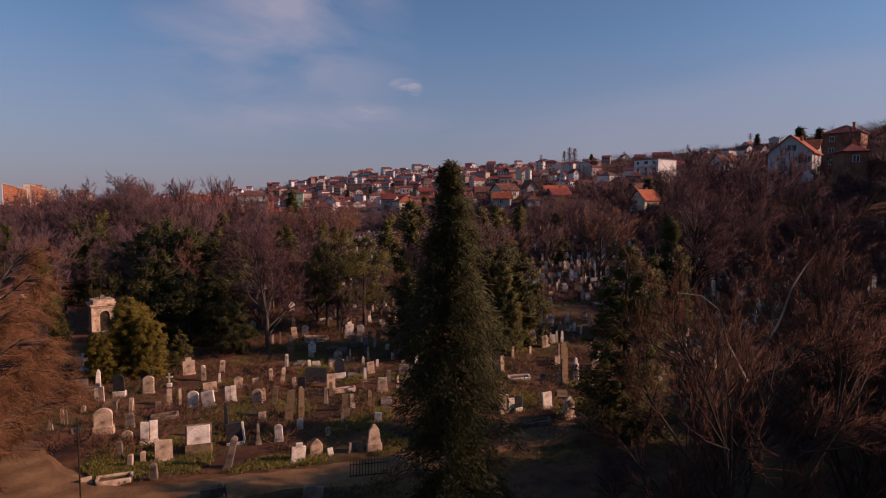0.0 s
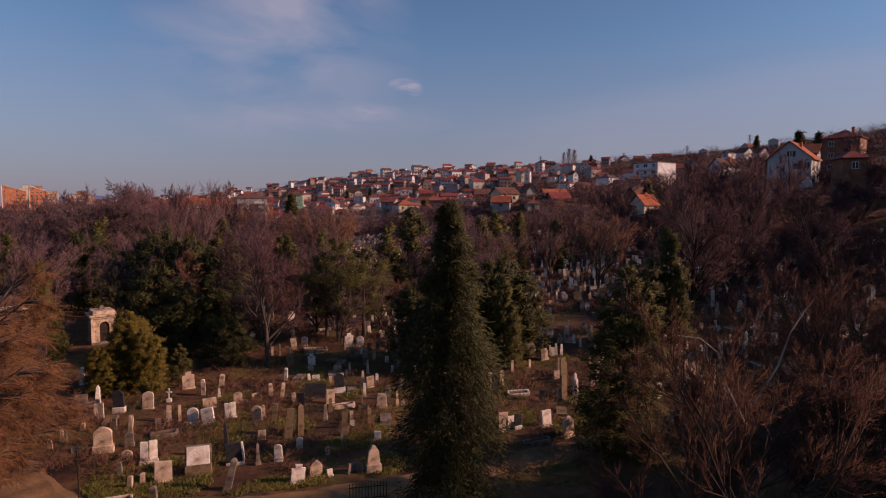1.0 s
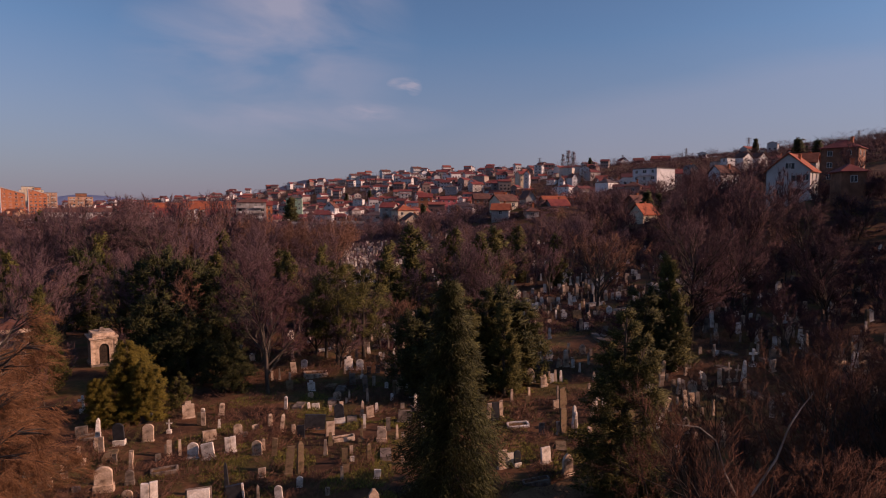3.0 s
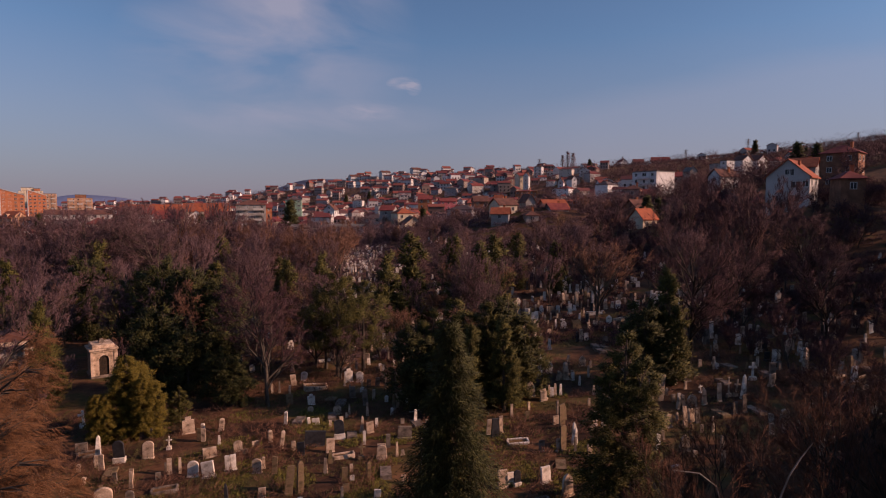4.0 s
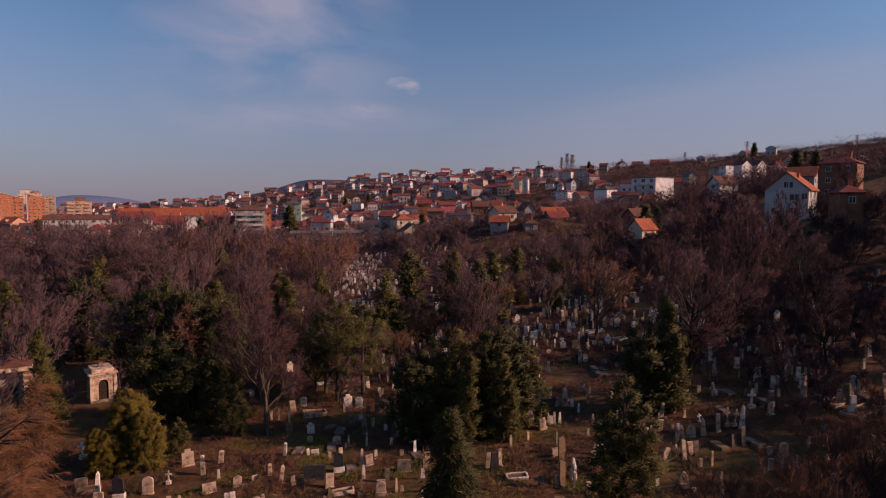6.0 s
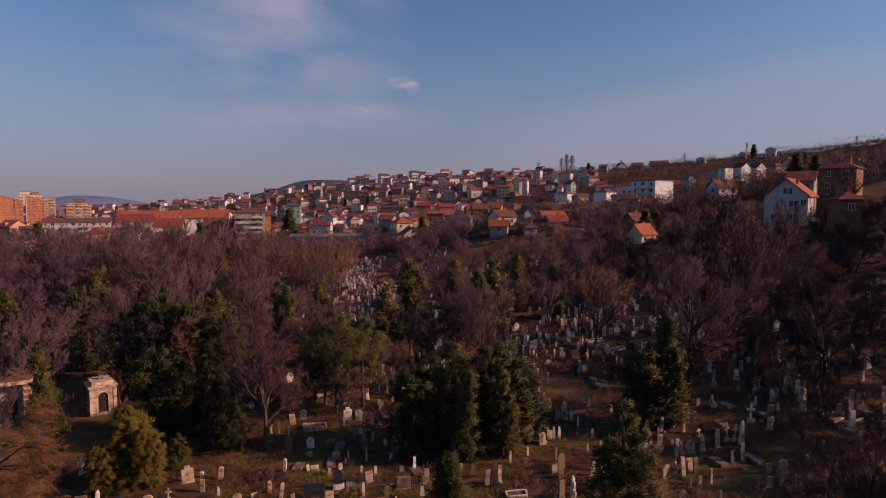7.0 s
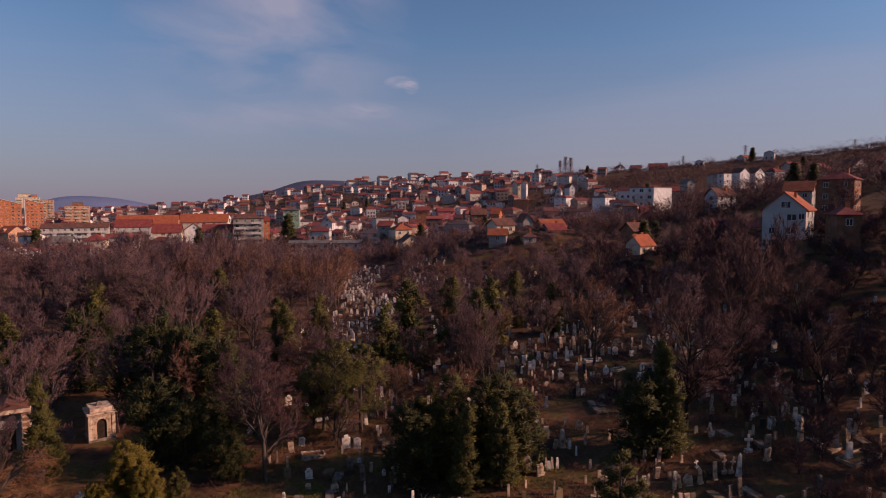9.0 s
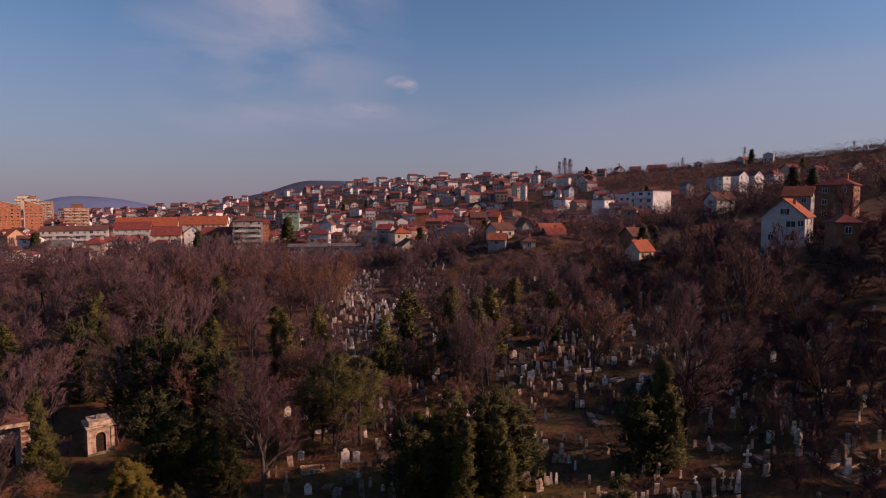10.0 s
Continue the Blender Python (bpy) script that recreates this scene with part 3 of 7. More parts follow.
def stone_parts(kind, w, h, mat):
    """The pieces of a grave: name, bmesh, material."""
    d = max(0.13, min(0.24, w * 0.22))
    pale = MARBLE if mat in (BLACK_GRANITE,) else mat
    out = []

    def base(zw, zh, m=None):
        out.append(("base", box(bmesh.new(), -zw / 2, zw / 2, -d * 1.1, d * 1.1, -0.35, zh, 0.94, 0.02), m or mat))
        return zh

    if kind == "obelisk":
        z = base(w * 1.1, h * 0.16)
        bm = box(bmesh.new(), -w * 0.36, w * 0.36, -w * 0.33, w * 0.33, z, h * 0.9, 0.62, 0.012)
        box(bm, -w * 0.22, w * 0.22, -w * 0.2, w * 0.2, h * 0.9, h, 0.12)
        out.append(("shaft", bm, mat))
    elif kind in ("rounded", "gothic", "slab", "stepped", "peaked", "plinth", "two_tone", "framed", "panel"):
        low = {"plinth": 0.3, "peaked": 0.32, "two_tone": 0.24, "panel": 0.36, "framed": 0.12}.get(kind, 0.08)
        z = base(w * (1.15 if low < 0.2 else 1.1), h * low, pale if kind in ("two_tone", "framed") else (MOSSY_STONE if kind == "panel" else None))
        a = w / 2 * (0.92 if low > 0.2 else 1.0)
        if kind in ("rounded", "plinth", "two_tone"):
            zs = h - a * 0.75
            line = [(-a, z), (-a, zs)] + [(-a * math.cos(t), zs + a * 0.75 * math.sin(t)) for t in np.linspace(0.25, math.pi - 0.25, 9)] + [(a, zs), (a, z)]
        elif kind == "gothic":
            line = [(-a, z), (-a, h - a * 1.1), (-a * 0.62, h - a * 0.45), (0, h), (a * 0.62, h - a * 0.45), (a, h - a * 1.1), (a, z)]
        elif kind == "peaked":
            line = [(-a, z), (-a * 0.75, h * 0.8), (-a * 0.2, h), (a * 0.2, h), (a * 0.75, h * 0.8), (a, z)]
        elif kind == "stepped":
            line = [(-a, z), (-a, h * 0.8), (-a * 0.5, h * 0.82), (-a * 0.5, h), (a * 0.5, h), (a * 0.5, h * 0.82), (a, h * 0.8), (a, z)]
        else:
            j = stone_rng.uniform(-0.04, 0.04) * h
            line = [(-a, z), (-a * 0.97, h + j), (a * 0.97, h - j), (a, z)]
        out.append(("headstone", prism(bmesh.new(), line, -d / 2, d / 2, 0.012), mat))
        if kind == "framed":
            out.append(("border", box(bmesh.new(), a + 0.01, a + 0.12, -d * 0.55, d * 0.55, z, h, 1, 0.01), MARBLE))
        if kind == "panel":
            out.append(("surround", box(bmesh.new(), -a - 0.09, a + 0.09, d / 2 - 0.03, d / 2 + 0.07, z, h + 0.07, 1, 0.01), GREY_STONE))
    elif kind in ("twin", "book"):
        z = base(w * 1.15, h * 0.14)
        for s_ in (-1, 1):
            x0, x1 = (s_ * w * 0.01, s_ * w * 0.49)
            bm = box(bmesh.new(), min(x0, x1), max(x0, x1), -d / 2, d / 2, z, h * (1 if s_ > 0 else 0.96), 0.97, 0.012)
            bmesh.ops.rotate(bm, verts=bm.verts, cent=(0, 0, 0), matrix=Matrix.Rotation(radians(9 * s_), 3, "Z"))
            out.append(("leaf" if kind == "book" else "headstone", bm, mat))
    elif kind == "pillar":
        bm = box(bmesh.new(), -w * 0.5, w * 0.5, -w * 0.4, w * 0.4, -0.35, h * 0.92, 0.86, 0.015)
        box(bm, -w * 0.43, w * 0.43, -w * 0.34, w * 0.34, h * 0.92, h, 0.4)
        out.append(("shaft", bm, mat))
    elif kind == "cross":
        z = base(max(0.4, w * 0.9), h * 0.2)
        t = max(0.055, w * 0.12)
        bm = box(bmesh.new(), -t, t, -t * 0.7, t * 0.7, z, h, 1, 0.01)
        out.append(("upright", bm, mat))
        for s_ in (-1, 1):
            out.append(("arm", box(bmesh.new(), min(s_ * t, s_ * max(0.24, w * 0.5)), max(s_ * t, s_ * max(0.24, w * 0.5)), -t * 0.65, t * 0.65, h * 0.66, h * 0.66 + 2 * t, 1, 0.008), mat))
    elif kind == "kerb":
        lw, ll = max(0.9, w * 0.6), max(1.6, w)
        for y0, y1 in ((-lw / 2, -lw / 2 + 0.14), (lw / 2 - 0.14, lw / 2)):
            out.append(("kerb", box(bmesh.new(), -ll / 2, ll / 2, y0, y1, -0.3, 0.26, 1, 0.015), mat))
        for s_ in (-1, 1):
            out.append(("end_kerb", box(bmesh.new(), s_ * ll / 2 - 0.07, s_ * ll / 2 + 0.07, -lw / 2 + 0.15, lw / 2 - 0.15, -0.3, 0.3, 1, 0.015), mat))
        out.append(("bed", box(bmesh.new(), -ll / 2 + 0.08, ll / 2 - 0.08, -lw / 2 + 0.15, lw / 2 - 0.15, -0.3, 0.16), PATH))
    return out


def stone(kind, x, y, w, h, mat, turn=0, parent=None):
    t = empty("gravestone" if kind != "kerb" else "grave_kerb", x, y, ground_z(x, y), turn + 8, stone_rng.gauss(0, 4), stone_rng.gauss(0, 4))
    for name, bm, m in stone_parts(kind, w, h, mat):
        part(name, bm, m, t)
    tagged(t, STONE_LABELS[STONE_NAMES[mat.name]] + " " + STONE_FORMS[kind], "gravestone" if kind != "kerb" else "grave", "cemetery graves")
    return t


stone("obelisk", -26.6, 45.3, 0.55, 2.03, MARBLE, 10)
stone("two_tone", -24.8, 45.1, 0.87, 1.74, BLACK_GRANITE, 0)
stone("rounded", -22.9, 45.7, 0.81, 1.35, PINK_STONE, 0)
stone("slab", -24.9, 49.4, 0.95, 0.95, BLACK_GRANITE, 10)
stone("stepped", -21.8, 50.6, 0.97, 1.49, PINK_STONE, 15)
stone("rounded", -18.1, 42.5, 0.75, 1.13, MARBLE, 0)
stone("slab", -16.9, 42.4, 0.89, 1.13, MARBLE, -5)
stone("slab", -18.2, 45.9, 1.03, 0.74, PINK_STONE, 20)
stone("twin", -15.6, 43.2, 0.80, 1.22, MARBLE, 0)
stone("plinth", -21.8, 37.6, 1.15, 1.70, PINK_STONE, 10)
stone("plinth", -20.6, 38.5, 0.59, 0.99, GREY_STONE, 5)
stone("book", -18.0, 35.8, 0.98, 1.41, MARBLE, 12)
stone("slab", -16.0, 33.4, 0.92, 1.15, PINK_STONE, 12)
stone("panel", -14.3, 34.2, 1.38, 1.62, MARBLE, 8)
stone("obelisk", -13.5, 36.7, 0.40, 2.19, BLACK_GRANITE, 0)
stone("pillar", -11.9, 32.2, 0.40, 1.80, GREY_STONE, 0)
stone("pillar", -15.3, 30.9, 0.34, 1.00, GREY_STONE, 0)
stone("pillar", -18.9, 34.2, 0.30, 0.83, GREY_STONE, 5)
stone("pillar", -17.5, 32.6, 0.30, 0.74, PINK_STONE, -5)
stone("pillar", -17.1, 33.2, 0.30, 0.64, PINK_STONE, 15)
stone("rounded", -19.8, 36.6, 0.65, 0.53, PINK_STONE, 0)
stone("pillar", -19.2, 51.1, 0.49, 1.06, PINK_STONE, 10)
stone("slab", -28.8, 46.9, 0.90, 0.83, GREY_STONE, 10)
stone("kerb", -27.9, 46.4, 1.19, 0.52, GREY_STONE, 20)
stone("pillar", -20.9, 51.4, 0.33, 0.58, MARBLE, -5)
stone("cross", -22.1, 47.5, 0.43, 1.07, MARBLE, 0)
stone("slab", -23.5, 37.5, 0.54, 0.42, PINK_STONE, 0)
stone("pillar", -25.5, 41.5, 0.30, 0.53, PINK_STONE, -5)
stone("slab", -23.3, 41.7, 0.30, 0.74, GREY_STONE, -5)
stone("kerb", -17.4, 30.8, 1.30, 0.50, PINK_STONE, 15)
stone("kerb", -19.1, 40.2, 1.16, 0.35, GREY_STONE, 10)
stone("slab", -18.8, 30.6, 0.59, 0.35, PINK_STONE, 20)
stone("twin", -15.6, 43.2, 0.76, 1.22, MARBLE, 10)
stone("rounded", -16.2, 46.6, 0.67, 0.90, PINK_STONE, 10)
stone("slab", -15.1, 47.4, 0.53, 0.52, PINK_STONE, 25)
stone("pillar", -14.2, 48.5, 0.37, 1.01, PINK_STONE, 20)
stone("pillar", -12.9, 47.1, 0.33, 1.43, PINK_STONE, 10)
stone("slab", -12.2, 42.5, 0.38, 1.34, MOSSY_STONE, 0)
stone("rounded", -13.5, 42.7, 0.69, 1.10, PINK_STONE, -5)
stone("pillar", -13.3, 43.5, 0.30, 0.91, PINK_STONE, 20)
stone("slab", -10.4, 39.4, 0.53, 2.00, MOSSY_STONE, 5)
stone("pillar", -9.7, 39.9, 0.44, 2.08, MOSSY_STONE, 20)
stone("rounded", -9.2, 37.6, 0.41, 0.75, MARBLE, 5)
stone("slab", -10.3, 47.3, 1.66, 1.26, BLACK_GRANITE, 5)
stone("slab", -8.8, 46.1, 0.65, 1.06, PINK_STONE, 10)
stone("two_tone", -8.5, 48.8, 0.86, 1.51, BLACK_GRANITE, 0)
stone("obelisk", -6.8, 49.9, 0.41, 1.44, PINK_STONE, 5)
stone("slab", -6.1, 49.8, 0.64, 0.96, PINK_STONE, 15)
stone("cross", -6.2, 44.6, 0.54, 1.37, MOSSY_STONE, 5)
stone("pillar", -5.2, 41.5, 0.32, 1.20, MOSSY_STONE, 15)
stone("slab", -4.6, 45.1, 0.66, 1.01, PINK_STONE, -5)
stone("slab", -12.1, 39.2, 0.50, 0.63, PINK_STONE, 0)
stone("obelisk", -11.2, 35.4, 0.34, 1.37, GREY_STONE, 20)
stone("two_tone", -10.0, 35.7, 0.51, 1.07, MARBLE, -5)
stone("framed", -12.6, 35.5, 0.92, 1.32, BLACK_GRANITE, 5)
stone("stepped", -8.2, 32.9, 0.77, 1.04, MARBLE, 15)
stone("gothic", -7.3, 33.6, 0.72, 0.98, PINK_STONE, 15)
stone("slab", -6.5, 33.7, 0.33, 0.35, MARBLE, 20)
stone("slab", -5.3, 33.9, 0.57, 0.57, GREY_STONE, 35)
stone("gothic", -4.8, 33.9, 0.50, 0.62, GREY_STONE, -30)
stone("peaked", -4.0, 33.9, 0.83, 1.59, PINK_STONE, 12)
stone("slab", -4.3, 38.6, 0.45, 0.60, MARBLE, -5)
stone("pillar", -13.9, 52.3, 0.30, 1.17, MARBLE, -5)
stone("pillar", -11.8, 52.1, 0.30, 0.67, MARBLE, 20)
stone("slab", -11.2, 52.2, 0.67, 0.47, MARBLE, 0)
stone("slab", -11.0, 45.7, 0.59, 1.03, BLACK_GRANITE, -5)
stone("pillar", -11.8, 46.7, 0.37, 0.75, PINK_STONE, 10)
stone("slab", -15.5, 46.1, 0.44, 0.44, GREY_STONE, 15)
stone("slab", -6.5, 39.4, 0.46, 0.63, MOSSY_STONE, 5)
stone("rounded", -7.2, 36.6, 0.31, 0.47, PINK_STONE, 5)
stone("kerb", -7.6, 45.1, 1.30, 0.43, PINK_STONE, 10)
stone("slab", -11.3, 28.7, 1.23, 0.61, BLACK_GRANITE, 8)
stone("pillar", -10.9, 28.8, 0.30, 0.84, GREY_STONE, -5)
stone("slab", -6.4, 28.5, 1.00, 0.61, GREY_STONE, 5)
stone("slab", 4.1, 39.5, 0.69, 1.23, PINK_STONE, 10)
stone("two_tone", 5.1, 39.6, 0.54, 1.11, BLACK_GRANITE, 15)
stone("slab", 7.1, 39.9, 0.74, 1.11, MARBLE, 18)
stone("gothic", 8.2, 38.1, 0.80, 1.42, PINK_STONE, 20)
stone("kerb", 6.0, 37.1, 1.15, 0.53, GREY_STONE, -5)
stone("obelisk", 10.4, 46.0, 0.46, 1.76, MARBLE, 10)
stone("slab", 9.2, 44.6, 0.55, 1.93, MOSSY_STONE, 20)
stone("pillar", 10.4, 50.6, 0.56, 1.28, MOSSY_STONE, 15)
stone("rounded", 11.5, 63.6, 0.70, 1.17, MARBLE, -5)
stone("cross", 10.5, 63.2, 0.47, 2.41, MARBLE, 0)
stone("obelisk", 12.8, 61.1, 0.75, 1.65, PINK_STONE, -5)
stone("gothic", 8.6, 56.8, 0.70, 1.51, PINK_STONE, 0)
stone("twin", 9.7, 55.9, 0.69, 0.97, PINK_STONE, 15)
stone("slab", 13.7, 86.1, 0.53, 1.58, MARBLE, 0)
stone("slab", 5.0, 49.5, 0.31, 1.07, PINK_STONE, 0)
stone("kerb", 6.0, 46.4, 1.15, 0.43, MARBLE, -5)
stone("slab", 7.6, 44.8, 0.44, 0.83, GREY_STONE, 0)
stone("slab", 9.7, 49.8, 0.62, 0.77, PINK_STONE, 10)
stone("slab", 12.3, 61.5, 0.45, 0.76, PINK_STONE, 15)
stone("slab", 13.5, 60.9, 0.37, 0.82, MARBLE, 20)
stone("slab", 6.8, 56.9, 0.77, 1.40, GREY_STONE, 5)
stone("slab", 4.7, 40.1, 0.55, 0.74, MARBLE, 15)
stone("gothic", 15.5, 65.3, 0.77, 1.10, PINK_STONE, 0)
stone("obelisk", 13.1, 62.5, 0.79, 1.42, PINK_STONE, 20)
stone("slab", 11.6, 64.3, 0.70, 1.08, PINK_STONE, 20)
stone("slab", 10.7, 63.7, 0.52, 1.44, PINK_STONE, 10)
stone("obelisk", 12.0, 61.0, 0.44, 1.11, PINK_STONE, 20)
stone("cross", 10.7, 64.6, 0.35, 2.34, MARBLE, 15)
stone("slab", 13.5, 61.2, 0.33, 0.92, PINK_STONE, 0)
stone("slab", 9.7, 62.2, 0.34, 0.85, MARBLE, 0)
stone("gothic", 8.6, 57.1, 0.78, 1.30, MARBLE, 0)
stone("twin", 9.6, 55.6, 0.66, 0.89, PINK_STONE, 5)
stone("slab", 10.0, 48.9, 0.58, 2.12, MOSSY_STONE, 20)
stone("obelisk", 10.3, 45.7, 0.46, 1.36, MARBLE, 20)
stone("slab", 9.0, 44.7, 0.61, 0.92, PINK_STONE, 10)
stone("slab", 4.9, 48.5, 0.31, 1.33, PINK_STONE, 20)
stone("slab", 3.8, 48.3, 0.35, 1.32, PINK_STONE, 0)
stone("slab", 4.3, 47.9, 0.66, 1.58, BLACK_GRANITE, 15)
stone("slab", 13.5, 85.8, 0.54, 1.55, MARBLE, 15)
stone("pillar", 21.3, 93.5, 0.50, 2.31, PINK_STONE, 5)
stone("pillar", 19.5, 94.8, 0.51, 2.00, PINK_STONE, 5)
stone("rounded", 26.6, 89.7, 0.81, 1.21, MARBLE, -5)
stone("slab", 29.3, 89.0, 0.64, 1.08, PINK_STONE, 20)
stone("slab", 24.8, 90.0, 0.57, 1.17, PINK_STONE, -5)
stone("slab", 18.3, 80.1, 1.23, 1.37, MOSSY_STONE, 5)
stone("slab", 19.8, 79.6, 0.43, 1.08, PINK_STONE, 15)
stone("cross", 17.1, 84.0, 0.68, 0.76, MARBLE, 5)
stone("kerb", 22.8, 87.9, 2.37, 0.51, MARBLE, -5)
stone("slab", 11.1, 80.2, 0.43, 1.09, PINK_STONE, 10)
stone("rounded", 14.4, 79.3, 0.57, 0.72, PINK_STONE, 5)
stone("rounded", 18.4, 47.9, 0.79, 1.20, PINK_STONE, 15)
stone("peaked", 18.0, 43.5, 0.76, 1.28, PINK_STONE, -5)
stone("slab", 17.2, 45.8, 0.34, 0.73, PINK_STONE, -5)
stone("pillar", 15.1, 43.3, 0.48, 1.49, MOSSY_STONE, 5)
stone("slab", 19.9, 53.6, 0.44, 1.10, PINK_STONE, 5)
stone("slab", 16.2, 40.6, 0.63, 0.41, MARBLE, 0)
stone("obelisk", 23.3, 52.2, 0.43, 1.38, PINK_STONE, 0)
stone("slab", 20.9, 49.1, 0.45, 0.90, PINK_STONE, 5)
stone("rounded", 22.1, 52.0, 0.81, 0.88, PINK_STONE, -5)
stone("pillar", 20.7, 51.6, 0.33, 1.06, PINK_STONE, 20)
stone("pillar", 21.3, 51.8, 0.30, 1.18, PINK_STONE, 0)
stone("cross", 24.2, 55.0, 0.40, 0.75, MARBLE, 15)
stone("slab", 24.2, 58.2, 0.74, 0.66, GREY_STONE, 0)
stone("pillar", 22.7, 57.4, 0.31, 0.91, PINK_STONE, 15)
stone("pillar", 21.2, 56.7, 0.36, 1.42, PINK_STONE, 0)
stone("slab", 19.8, 47.7, 0.39, 1.74, PINK_STONE, 10)
stone("slab", 21.1, 48.5, 0.44, 1.22, GREY_STONE, 5)
stone("cross", 26.0, 53.4, 0.56, 1.92, PINK_STONE, 15)
stone("cross", 26.6, 53.4, 0.56, 1.62, PINK_STONE, 5)
stone("obelisk", 27.0, 52.8, 0.51, 2.28, MARBLE, 5)
stone("slab", 24.8, 52.6, 0.40, 1.64, PINK_STONE, 5)
stone("obelisk", 23.2, 52.1, 0.40, 1.58, PINK_STONE, 0)
stone("slab", 19.9, 53.6, 0.46, 1.16, PINK_STONE, 0)
stone("rounded", 22.2, 52.2, 0.75, 0.93, PINK_STONE, 5)
stone("slab", 20.7, 48.8, 0.52, 1.06, PINK_STONE, 10)
stone("two_tone", 27.7, 47.5, 0.78, 1.07, PINK_STONE, -5)
stone("pillar", 32.3, 49.5, 0.38, 1.31, GREY_STONE, 15)
stone("slab", 30.8, 48.7, 0.52, 0.82, GREY_STONE, 0)
stone("twin", 30.9, 55.2, 0.74, 1.19, PINK_STONE, 15)
stone("slab", 25.6, 49.7, 0.43, 1.67, GREY_STONE, 10)
stone("slab", 24.7, 49.6, 0.57, 1.07, GREY_STONE, 20)
stone("slab", 35.2, 48.3, 0.46, 0.56, GREY_STONE, 5)
stone("slab", 30.6, 46.3, 0.45, 0.38, PINK_STONE, 15)
stone("pillar", 44.9, 69.1, 0.39, 1.64, MARBLE, 15)
stone("pillar", 46.9, 70.9, 0.40, 1.35, PINK_STONE, 15)
stone("pillar", 45.9, 71.6, 0.34, 0.68, PINK_STONE, 10)
stone("cross", 40.4, 69.8, 0.53, 1.33, MARBLE, -5)
stone("cross", 41.7, 69.8, 0.47, 1.26, PINK_STONE, -5)
stone("slab", 41.0, 69.6, 0.53, 0.66, PINK_STONE, -5)
stone("cross", 34.4, 64.6, 0.43, 1.45, MARBLE, 0)
stone("cross", 35.0, 64.9, 0.43, 1.39, PINK_STONE, -5)
stone("slab", 36.8, 63.0, 0.42, 1.50, PINK_STONE, 20)
stone("obelisk", 37.8, 70.8, 0.67, 1.18, PINK_STONE, 0)
stone("rounded", 37.8, 79.1, 0.83, 1.20, PINK_STONE, 20)
stone("obelisk", 37.9, 77.0, 0.51, 1.28, PINK_STONE, 0)
stone("slab", 36.8, 76.5, 0.73, 0.87, MARBLE, 5)
stone("slab", 32.2, 78.9, 0.45, 0.86, PINK_STONE, 0)
stone("slab", 44.6, 59.4, 0.40, 1.13, PINK_STONE, 0)
stone("cross", 49.2, 70.6, 0.47, 1.18, MARBLE, 15)
stone("slab", 50.0, 69.1, 0.66, 0.66, PINK_STONE, -5)
stone("rounded", 44.5, 62.6, 0.72, 0.75, PINK_STONE, 20)
stone("pillar", 38.8, 56.0, 0.48, 1.88, MOSSY_STONE, 20)
stone("kerb", 37.6, 56.3, 2.43, 0.67, PINK_STONE, 20)
stone("kerb", 38.6, 53.9, 3.36, 0.52, PINK_STONE, 10)
stone("stepped", -10.1, 63.9, 0.91, 1.44, MARBLE, 15)
stone("rounded", -8.9, 63.9, 0.76, 1.06, MARBLE, -5)
stone("slab", -8.7, 70.2, 0.39, 0.75, MARBLE, 15)
stone("slab", -11.6, 66.4, 0.58, 1.37, MOSSY_STONE, 0)
stone("slab", -7.7, 79.5, 0.44, 1.41, MARBLE, 15)
stone("slab", -6.8, 62.3, 0.49, 0.86, BLACK_GRANITE, 0)
stone("slab", -5.0, 61.9, 0.54, 1.15, BLACK_GRANITE, 15)
stone("slab", -7.7, 62.2, 0.44, 0.74, BLACK_GRANITE, 5)
stone("plinth", -4.6, 44.4, 0.78, 1.10, PINK_STONE, -5)
stone("slab", -3.1, 48.4, 1.16, 0.97, GREY_STONE, 0)
stone("rounded", -9.7, 54.4, 0.74, 0.76, PINK_STONE, 15)
stone("rounded", -12.3, 55.1, 0.53, 0.55, PINK_STONE, 5)
stone("slab", -8.9, 58.7, 0.61, 1.17, GREY_STONE, -5)
stone("pillar", -7.3, 56.4, 0.54, 1.57, GREY_STONE, 0)
stone("rounded", -5.4, 57.2, 0.36, 0.61, MARBLE, 0)
stone("framed", -2.6, 54.3, 0.82, 0.86, BLACK_GRANITE, 20)
stone("slab", -15.8, 63.1, 0.60, 1.25, PINK_STONE, 10)
stone("slab", -14.8, 57.4, 0.68, 1.03, MOSSY_STONE, 5)
stone("kerb", -14.5, 72.2, 1.43, 0.43, MARBLE, 20)
stone("slab", -11.4, 76.8, 0.48, 0.91, MARBLE, 20)
stone("slab", -12.1, 76.9, 0.30, 0.76, MARBLE, 15)
stone("slab", -13.7, 74.5, 0.35, 1.32, PINK_STONE, -5)
stone("obelisk", -0.9, 61.3, 0.39, 1.09, PINK_STONE, 15)


stone("cross", -32.0, 52.6, 0.8, 1.5, MARBLE, 0)

